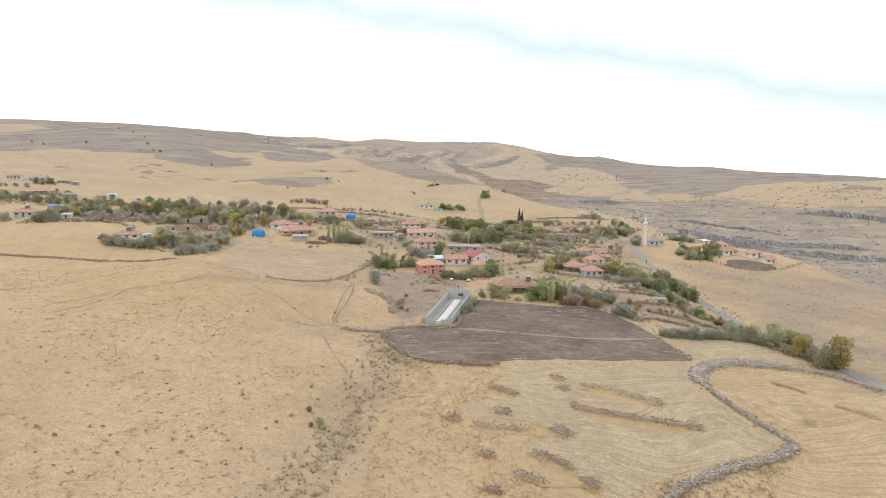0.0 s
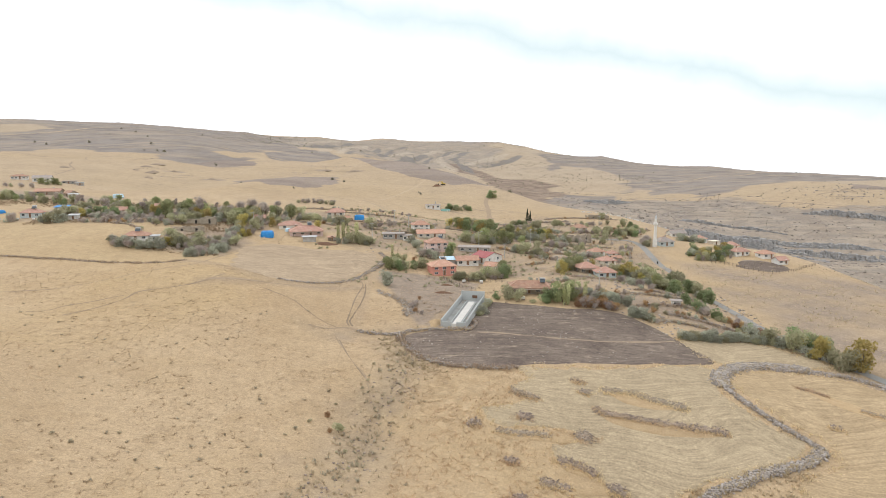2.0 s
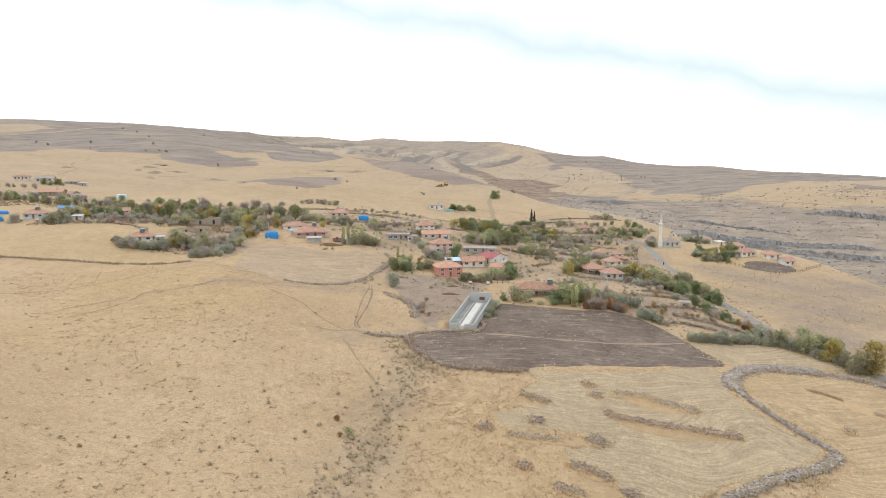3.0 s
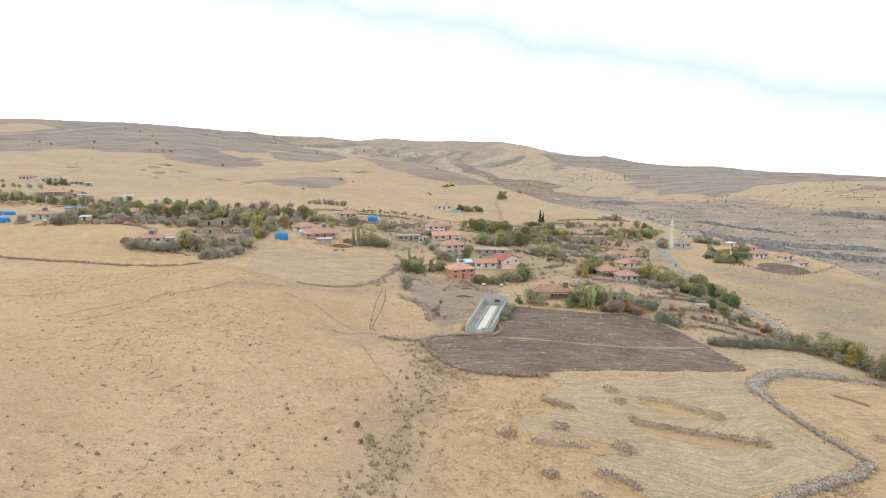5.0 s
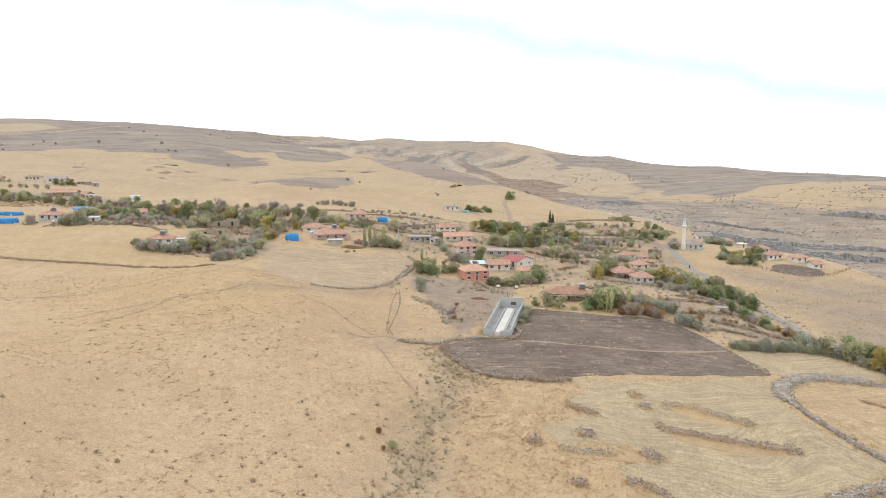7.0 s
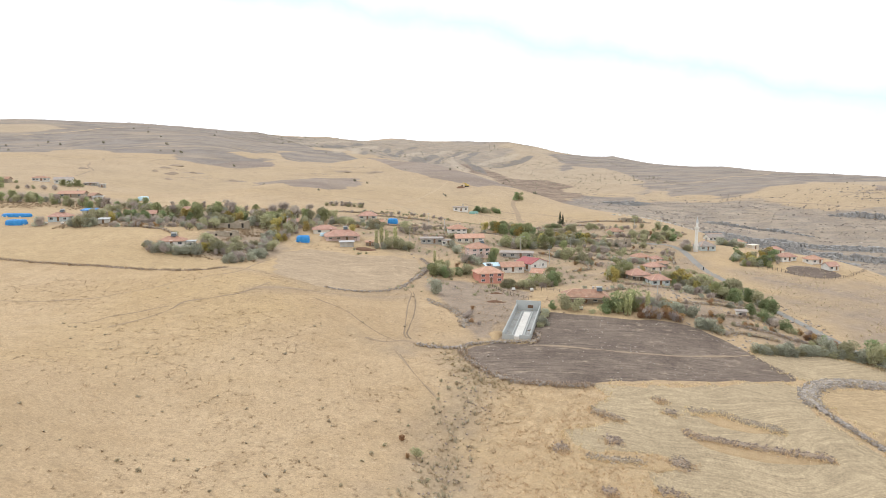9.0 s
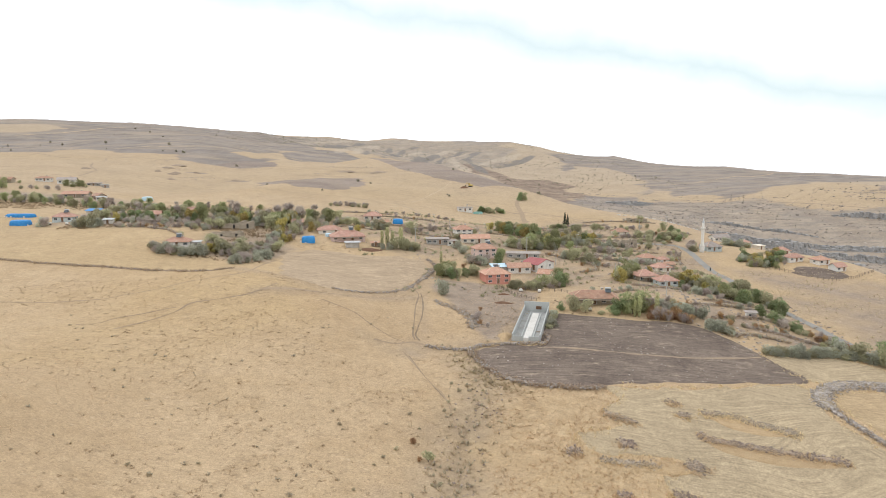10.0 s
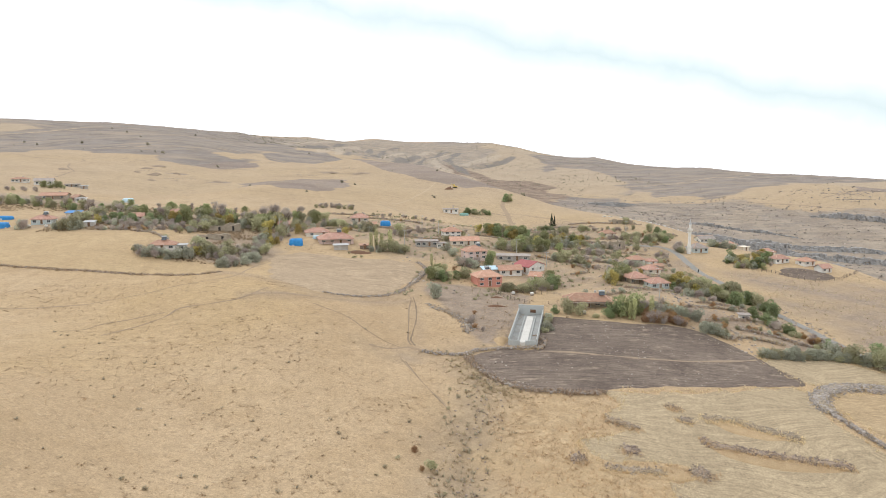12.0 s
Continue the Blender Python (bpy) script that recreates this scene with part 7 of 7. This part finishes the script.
for wall_line in ([(-4, 352), (10, 348), (24, 352)], [(25, 330), (40, 338), (62, 342)], [(44, 370), (60, 385), (84, 398)], [(30, 395), (52, 392), (70, 388)], [(-70, 378), (-50, 382), (-30, 376)],
                  [(48, 312), (62, 314), (80, 318)], [(44, 258), (54, 254), (66, 254), (76, 262)], [(55, 228), (66, 232), (78, 234)], [(10, 400), (26, 404), (40, 412)], [(66, 214), (76, 212), (86, 206)],
                  [(8, 338), (22, 334), (34, 336)], [(-46, 345), (-34, 350), (-22, 362)], [(54, 345), (66, 348), (82, 352)], [(28, 314), (40, 318), (54, 324)], [(86, 330), (90, 345), (94, 366)], [(24, 246), (34, 244), (42, 248)],
                  [(58, 218), (70, 222), (82, 226)], [(-90, 388), (-72, 392), (-54, 392)], [(40, 420), (56, 424), (74, 430)],
                  [(-4, 440), (10, 432), (24, 436)], [(60, 436), (80, 444), (110, 452)], [(104, 400), (110, 412), (124, 424)], [(30, 282), (38, 290), (36, 302)], [(-40, 334), (-25, 331), (-8, 340)], [(20, 312), (30, 306), (44, 308)], [(60, 288), (72, 290), (84, 284)], [(62, 236), (72, 240), (84, 236)], [(58, 206), (66, 208), (76, 206)], [(-60, 360), (-48, 352), (-36, 356)], [(-80, 340), (-70, 344), (-58, 338)], [(34, 372), (48, 376), (62, 374)], [(76, 384), (88, 390), (100, 386)], [(-150, 300), (-138, 292), (-128, 280)]):
    stone_bank(wall_line, 1.0, 0.55, 220, "low tumbled garden wall of grey stone", "garden_wall", group="garden walls", sprigs=130)
    belt(wall_line, 4, 1.3, "green_shrub bramble_bush rust_shrub silver_shrub bramble_bush", (0.28, 0.6), "garden hedge shrubs")

for wall_line in ([(-33.6, 260), (-34.8, 246), (-32.5, 237), (-32.7, 223), (-32.3, 204.5), (-32.1, 194.2), (-31.1, 191.5)], [(-31.8, 239), (-30.6, 226.7), (-30.3, 212), (-31.0, 200.5), (-31.4, 194.6), (-30.1, 191.4)]):
    ribbon("wheel_rut", wall_line, 0.38, RUT_DARK, "deep worn wheel rut washed out by rain", "rut", lift=0.06, waver=0.6)
for wall_line in ([(-33.8, 183), (-30.5, 175.2), (-26.4, 166.3), (-23.3, 161.3), (-20.5, 150)], [(-32.4, 181), (-29, 172), (-25.2, 164), (-21.8, 158)]):
    ribbon("wheel_rut", wall_line, 0.34, RUT, "shallow wheel rut in the dry grass", "rut", lift=0.06, waver=0.6)
for wall_line, wide_ in (([(-185, 214), (-160, 211), (-128.3, 213.1), (-120.7, 215.8), (-110.6, 217.6), (-104.7, 220.9), (-95.3, 223.9), (-88.5, 233.1), (-89.8, 256), (-86, 276)], 0.5),
                         ([(-110, 187), (-104.2, 191.4), (-97.7, 197.4), (-95.4, 202.6), (-88.2, 204.5), (-82, 208), (-78, 213.7), (-75.4, 221)], 0.5),
                         ([(-122, 190.5), (-116.7, 191.9), (-113.1, 195.3), (-106, 197.6), (-98.8, 200.1)], 0.4), ([(-78, 213.7), (-70, 217.6), (-64.4, 218.3), (-53, 219.8)], 1.1),
                         ([(-60, 211), (-49.3, 202.6), (-44.5, 197.2), (-38.4, 191.7), (-34, 189)], 0.35), ([(-42, 188), (-36.8, 187.3), (-32, 189.6), (-27, 188.4)], 0.9)):
    ribbon("footpath", wall_line, wide_, RUT, "trodden path through the dry grass", "path", lift=0.05, waver=0.6)


def stone_heap(line, wide, high, count, label, weeds=120):
    """A heap of stones cleared from the field, long or round, with dry grass on it."""
    if len(line) == 1:
        x, y = line[0]
        line = [(x - wide * 0.45, y + 0.1), (x, y), (x + wide * 0.45, y - 0.1)]
    ob = stone_bank(line, wide * 1.2, high * 0.42, round(count * 2.6), label, "stone_heap", (0.15, 0.45), "stone heaps", DUSKY, stone=DUSK_STONE, stray=0.45)
    ob["category"] = "stone heap"
    rng = np.random.default_rng(int(line[0][0] * 10))
    pts = np.array(curve_through(line, 0.3))
    xy = pts[rng.integers(0, len(pts), weeds)] + rng.normal(0, wide * 0.33, (weeds, 2)) - [0, wide * 0.28]
    piece("dry_grass", *tuft_mesh(rng, on_land(xy, rng.uniform(0.3, 0.65, weeds))), GRASS, ob, "golden dry grass at its foot", kind="stuff")
    return ob


def grass_island(edge):
    draped("grass_island", edge, GOLDEN, "unmown golden grass island in the stubble", step=0.6, lift=0.16, waver=0.4)


grass_island([(33, 156.5), (42, 154.6), (49.8, 148.8), (44, 148), (37.5, 150.5)])
grass_island([(29, 148), (34, 144.8), (43, 142.4), (55.5, 139.8), (46, 137.6), (36.5, 140), (31, 143.5)])
grass_island([(6, 137), (12, 136.6), (17.8, 136.4), (26, 137.4), (22, 134.6), (12, 133.6), (7, 134.4)])
grass_island([(17.4, 128.6), (22, 128), (25.4, 126.2), (22, 124.6), (18, 126)])
grass_island([(12.4, 120.8), (19, 120.4), (28, 122.8), (26, 120.6), (18, 118.4)])
grass_island([(84, 167.4), (90, 163), (102, 152), (97, 151.4), (88, 159)])
for heap, w, hh, c in (
    ([(12.9, 143.1)], 2.6, 0.6, 60), ([(11.2, 154.6), (14, 153), (16.6, 151.0)], 1.9, 0.5, 90), ([(28.3, 155.5)], 2.4, 0.5, 50), ([(27.8, 161.0)], 2.0, 0.3, 25),
    ([(33.4, 156.8), (38, 156.4), (42.0, 154.1), (46, 151), (49.5, 148.5)], 2.4, 0.55, 260), ([(29.4, 148.4), (31, 146.4), (34.7, 145.3), (40, 143.4), (45.1, 142.3), (55.4, 139.9)], 2.0, 0.6, 330),
    ([(24.6, 137.2)], 3.2, 0.6, 70), ([(6.6, 136.7), (12, 136.2), (17.3, 136.4)], 1.8, 0.45, 150), ([(18.0, 128.3), (21.4, 127.6), (24.8, 126.2)], 2.2, 0.55, 120), ([(27.8, 122.5)], 2.6, 0.6, 60),
    ([(8.4, 126.1)], 2.0, 0.4, 40), ([(13.3, 120.5), (18.6, 120.3)], 2.4, 0.5, 80), ([(8.9, 114.3)], 1.8, 0.4, 40), ([(1.9, 139.7)], 2.6, 0.4, 40),
    ([(93.8, 156.4), (97, 154.5), (101, 152)], 2.2, 0.5, 60), ([(84.0, 166.6), (86.6, 165), (89.3, 162.8)], 1.2, 0.3, 40), ([(82.5, 147.2)], 2.0, 0.35, 30)):
    stone_heap(heap, w, hh, c, "long heap of cleared stones with dry weeds" if len(heap) > 1 else "round heap of cleared field stones with weeds", 60 + 25 * len(heap) ** 2)

# tufts on the open steppe, thinning out and coming in drifts
rng = np.random.default_rng(5)


def strewn(count, x0, x1, y0, y1, scale, keep, avoid=()):
    xy = np.column_stack([rng.uniform(x0, x1, count), rng.uniform(y0, y1, count)])
    ok = ripple(xy[:, 0], xy[:, 1], scale) + rng.uniform(-0.9, 0.9, count) > keep
    for poly in avoid:
        ok &= off_polygon(xy[:, 0], xy[:, 1], poly) > 0
    return xy[ok]


FIELDS = (PLOUGH_EDGE, STUBBLE_EDGE, STRIP_EDGE, RIGHT_EDGE, PLOT_EDGE)


def stuff(name, mesh, mat, label, category):
    return tagged(mesh_object(name, *mesh, mat), label, category, kind="stuff")


xy = strewn(26000, -150, -2, 92, 240, 9, 0.1, FIELDS)
stuff("steppe_grass", tuft_mesh(rng, on_land(xy, rng.uniform(0.16, 0.42, len(xy))), 4, 0.5), GRASS, "short tufts of dry straw-coloured grass", "grass")
xy = strewn(20000, -170, -2, 88, 235, 14, 0.3, FIELDS)
stuff("dull_tufts", tuft_mesh(rng, on_land(xy, rng.uniform(0.22, 0.8, len(xy)) ** 1.5), 8, 0.32), GRASS_DULL, "dull brown weed tufts dotting the dry grass", "weeds")
xy = np.concatenate([strewn(420, -140, -10, 95, 200, 12, 0.6, FIELDS), strewn(300, -150, -30, 92, 215, 20, 0.75, FIELDS)])
stuff("thistles", tuft_mesh(rng, on_land(xy, rng.uniform(0.3, 0.8, len(xy)) ** 1.2), 16, 0.55), GRASS_GREY, "grey-green thistle clumps in the dry grass", "weeds")
gully = np.array(curve_through(GULLY_LINE, 0.3))
xy = gully[rng.integers(0, len(gully), 380)] + rng.normal(0, 4.6, (380, 2))
xy = xy[np.all([off_polygon(xy[:, 0], xy[:, 1], p) > 0 for p in FIELDS], axis=0)]
stuff("gully_weeds", tuft_mesh(rng, on_land(xy, rng.uniform(0.25, 0.75, len(xy))), 6), GRASS_DARK, "brown and grey weeds along the dry gully", "weeds")
xy = gully[rng.integers(0, len(gully), 150)] + rng.normal(0, 3.4, (150, 2))
xy = xy[np.all([off_polygon(xy[:, 0], xy[:, 1], p) > 0 for p in FIELDS], axis=0)]
stuff("gully_thistles", tuft_mesh(rng, on_land(xy, rng.uniform(0.4, 0.9, len(xy))), 9), GRASS_GREY, "grey-green thistles in the gully bed", "weeds")
xy = gully[rng.integers(0, len(gully), 260)] + rng.normal(0, 3.2, (260, 2))
stuff("gully_stones", stones_mesh(rng, on_land(xy, rng.uniform(0.2, 0.55, len(xy)))), DUSK_STONE, "scattered grey stones along the gully", "stones")
xy = strewn(9000, -14, 34, 96, 167, 4, 0.1, FIELDS)
stuff("tall_dry_grass", tuft_mesh(rng, on_land(xy, rng.uniform(0.25, 0.62, len(xy))), 5, 0.6), GRASS, "tall golden dry grass beside the gully", "grass")
corner = np.array(curve_through([(-18, 186), (-16.5, 178), (-13, 172.5), (-8.5, 168), (-3, 165)], 0.3))
xy = corner[rng.integers(0, len(corner), 190)] + rng.normal(0, 1.7, (190, 2)) + [-1.6, -1.2]
stuff("wall_foot_weeds", tuft_mesh(rng, on_land(xy, rng.uniform(0.3, 0.75, len(xy))), 9, 0.6), GRASS_DULL, "dark dry weeds at the foot of the field wall", "weeds")
rim = np.concatenate([np.array(curve_through(e + e[:1], 0.5)) for e in (STUBBLE_EDGE, STRIP_EDGE, RIGHT_EDGE)])
xy = rim[rng.integers(0, len(rim), 2600)] + rng.normal(0, 0.9, (2600, 2))
stuff("field_rim_grass", tuft_mesh(rng, on_land(xy, rng.uniform(0.2, 0.55, len(xy))), 5), GRASS, "uncut golden grass along the field edges", "grass")
xy = strewn(2500, 40, 74, 92, 128, 4, -0.1, FIELDS)
stuff("bank_grass", tuft_mesh(rng, on_land(xy, rng.uniform(0.3, 0.8, len(xy))), 6), GRASS_DARK, "brown dry grass and weeds below the stone bank", "grass")
xy = strewn(9000, 98, 210, 150, 330, 6, 0.4, FIELDS)
stuff("slope_weeds", tuft_mesh(rng, on_land(xy, rng.uniform(0.25, 0.7, len(xy))), 5), GRASS_DARK, "brown weeds on the open slope beside the road", "weeds")
xy = strewn(1600, -17, 68, 166, 224, 3, 0.35)
xy = xy[off_polygon(xy[:, 0], xy[:, 1], PLOUGH_EDGE) < -0.5]
stuff("field_stones", stones_mesh(rng, on_land(xy, rng.uniform(0.15, 0.42, len(xy)), -0.08)), STONE, "pale stones and clods in the ploughed soil", "stones")
xy = np.concatenate([strewn(13000, -24, 100, 205, 450, 7, 0.42, FIELDS), strewn(3500, -130, -24, 292, 400, 7, 0.42, FIELDS)])
stuff("garden_weeds", tuft_mesh(rng, on_land(xy, rng.uniform(0.3, 0.9, len(xy))), 6, 0.6), GRASS_DARK, "dry weeds between the gardens and lanes", "weeds")
xy = strewn(3800, -60, 92, 240, 430, 7, 0.45, FIELDS)
stuff("garden_herbs", tuft_mesh(rng, on_land(xy, rng.uniform(0.5, 1.3, len(xy))), 10), LEAF_OLIVE, "low green-brown herbs and hedge sprouts", "weeds")
xy = np.concatenate([strewn(4600, -192, -92, 304, 350, 9, -0.1, FIELDS), strewn(3000, -300, -120, 362, 392, 9, -0.1), strewn(900, -118, -92, 258, 306, 6, 0.0, FIELDS)])
stuff("grove_undergrowth", tuft_mesh(rng, on_land(xy, rng.uniform(0.35, 0.85, len(xy))), 16, 0.9), GRASS_DULL, "grey-brown brush under the trees of the groves", "brush")
xy = strewn(650, -60, 96, 240, 430, 6, 0.5, FIELDS)
xy = np.concatenate([xy, strewn(900, 48, 100, 195, 255, 4, 0.0, FIELDS)])
stuff("yard_stones", stones_mesh(rng, on_land(xy, rng.uniform(0.3, 0.9, len(xy)))), STONE, "loose stones and rubble between the houses", "stones")


def far_shrubs(name, count, x0, x1, y0, y1, scale, keep, size, mat, label):
    """Single dark bushes on the far slopes, each a clump of leaves."""
    xy = strewn(count, x0, x1, y0, y1, scale, keep)
    v, f = [], []
    for (x, y), z, s in zip(xy, land(xy[:, 0], xy[:, 1]), rng.uniform(*size, len(xy)) ** 1.2):
        q = rng.normal(0, 0.33, (14, 3)) * s + [x, y, z + 0.45 * s]
        r = rng.normal(0, 0.45, (14, 4, 3)) * s
        n = len(v)
        v += (q[:, None] + r).reshape(-1, 3).tolist()
        f += [(n + 4 * k, n + 4 * k + 1, n + 4 * k + 2, n + 4 * k + 3) for k in range(14)]
    return stuff(name, (v, f), mat, label, "shrubs")


far_shrubs("hill_shrubs", 230, -700, 60, 480, 1500, 60, 0.45, (0.7, 1.9), HILLBUSH, "single dark bushes dotted over the dry hillside")
far_shrubs("ridge_shrubs", 3600, -500, 420, 1250, 2350, 80, 0.1, (0.6, 1.5), HILLBUSH, "low scrub speckling the far ridges")
far_shrubs("valley_scrub", 1200, 20, 420, 720, 1350, 40, 0.25, (0.3, 0.8), HILLBUSH, "brownish scrub in the far valley")
far_shrubs("gorge_scrub", 1100, 150, 620, 480, 900, 30, 0.2, (0.35, 0.9), HILLBUSH, "grey-brown scrub on the gorge side")
far_shrubs("plateau_shrubs", 120, 300, 1200, 860, 1700, 60, 0.4, (0.7, 1.6), HILLBUSH, "single bushes on the far plateau")
xy = strewn(3200, 150, 620, 480, 880, 25, 0.3)
stuff("gorge_boulders", stones_mesh(rng, on_land(xy, rng.uniform(0.6, 2.4, len(xy)) ** 1.1)), STONE, "pale and grey boulders strewn over the gorge side", "stones")
ridge_row = np.array(curve_through([(92, 480), (112, 492), (132, 488), (150, 478)], 2.6))
stuff("white_boulders", stones_mesh(rng, on_land(ridge_row + rng.normal(0, 0.6, ridge_row.shape), rng.uniform(1.0, 2.2, len(ridge_row)))), SLAB, "row of pale boulders along the crest", "stones")


# ---- cliffs of the gorge ----
def cliff(line, high, label, seed, tiers=4):
    """A weathered rock face along a line: thin beds of jointed blocks, stepping back into the slope."""
    r = np.random.default_rng(seed)
    pts = np.array(curve_through(line, 1.0))
    verts, faces = [], []
    quad = ((4, 5, 6, 7), (0, 1, 5, 4), (1, 2, 6, 5), (3, 0, 4, 7))
    for tier in range(tiers):
        at = 0.0
        while at < len(pts) - 1:
            x, y = pts[int(at)]
            edge = min(1.0, at / 25, (len(pts) - 1 - at) / 25)
            worn = 0.75 + 0.35 * float(ripple(x + 40 * tier, y, 17))
            tall = high / tiers * (worn + r.uniform(-0.35, 0.35)) * (0.25 + 0.75 * edge)
            wide = r.uniform(0.8, 2.6) if r.random() < 0.75 else r.uniform(2.6, 6.0)
            if worn + 0.3 * r.normal() > 0.5:
                z = lz(x, y) - 1.5 + high / tiers * tier * (0.25 + 0.75 * edge) * 0.9
                ox, oy, a, h, d = x, y + 2.4 * tier + r.uniform(-1.0, 1.4) + 1.5, r.uniform(-0.25, 0.25), tall + 1.5, r.uniform(2.5, 4.0)
                n = len(verts)
                for cx, cy, cz in ((-1, -1, 0), (1, -1, 0), (1, 1, 0), (-1, 1, 0), (-1, -1, 1), (1, -1, 1), (1, 1, 1), (-1, 1, 1)):
                    px, py = cx * wide / 2 * r.uniform(0.7, 1.15), cy * d / 2 * r.uniform(0.75, 1.1) + cz * r.uniform(0.3, 1.3)
                    verts.append((ox + px * math.cos(a) - py * math.sin(a), oy + px * math.sin(a) + py * math.cos(a), z + cz * h * r.uniform(0.7, 1.1)))
                faces += [tuple(n + i for i in q) for q in quad]
            at += wide * r.uniform(0.3, 0.6)
    return tagged(mesh_object("cliff", verts, faces, ROCK), label, "cliff", kind="structure")


cliff([(196, 600), (220, 604), (252, 612), (290, 626), (317, 618)], 8.5, "dark grey bedded rock cliff along the gorge", 3)
cliff([(300, 622), (317, 618), (350, 602), (373, 592), (392, 584), (420, 572)], 6.0, "grey rock cliff sinking into scree", 13, 3)
cliff([(262, 640), (295, 652), (325, 646), (360, 630), (400, 612)], 5, "upper grey rock ledge of the gorge", 4, 3)
cliff([(296, 601), (318, 599), (340, 592)], 3, "lower grey rock ledge of the gorge", 9, 2)
cliff([(388, 742), (405, 728), (422, 715), (451, 700), (490, 676), (540, 640)], 6, "upper grey rock band below the plateau", 5, 2)
cliff([(168, 836), (185, 830), (205, 828), (225, 838)], 6, "grey rock outcrop in the far valley", 6)
cliff([(238, 706), (262, 714), (283, 720), (318, 705), (345, 680)], 3, "thin grey rock ledge on the gorge side", 8, 1)


def ledges(count, x0, x1, y0, y1, size, label, name):
    """Short rows of stones that crop out along the slope's contours."""
    x, y, steps, places = rng.uniform(x0, x1, count), rng.uniform(y0, y1, count), rng.uniform(8, 34, count), []
    for step in range(34):
        gx, gy = land(x + 2, y) - land(x - 2, y), land(x, y + 2) - land(x, y - 2)
        g = np.hypot(gx, gy) + 1e-6
        x, y = x + 1.7 * gy / g, y - 1.7 * gx / g
        on = (steps > step) & (rng.random(count) < 0.8)
        places.append(np.column_stack([x[on] + rng.normal(0, 0.5, on.sum()), y[on] + rng.normal(0, 0.5, on.sum()), rng.uniform(*size, on.sum())]))
    p = np.concatenate(places)
    return stuff(name, stones_mesh(rng, on_land(p[:, :2], p[:, 2])), STONE, label, "rocks")


ledges(110, 170, 560, 520, 860, (0.6, 1.9), "rows of grey rock cropping out along the slope", "rock_ledges")
ledges(40, 120, 260, 700, 960, (0.6, 1.8), "grey rock rows in the far valley", "rock_ledges")
ledges(24, -330, -120, 560, 760, (0.4, 1.0), "broken stone rows of old terraces", "terrace_stones")
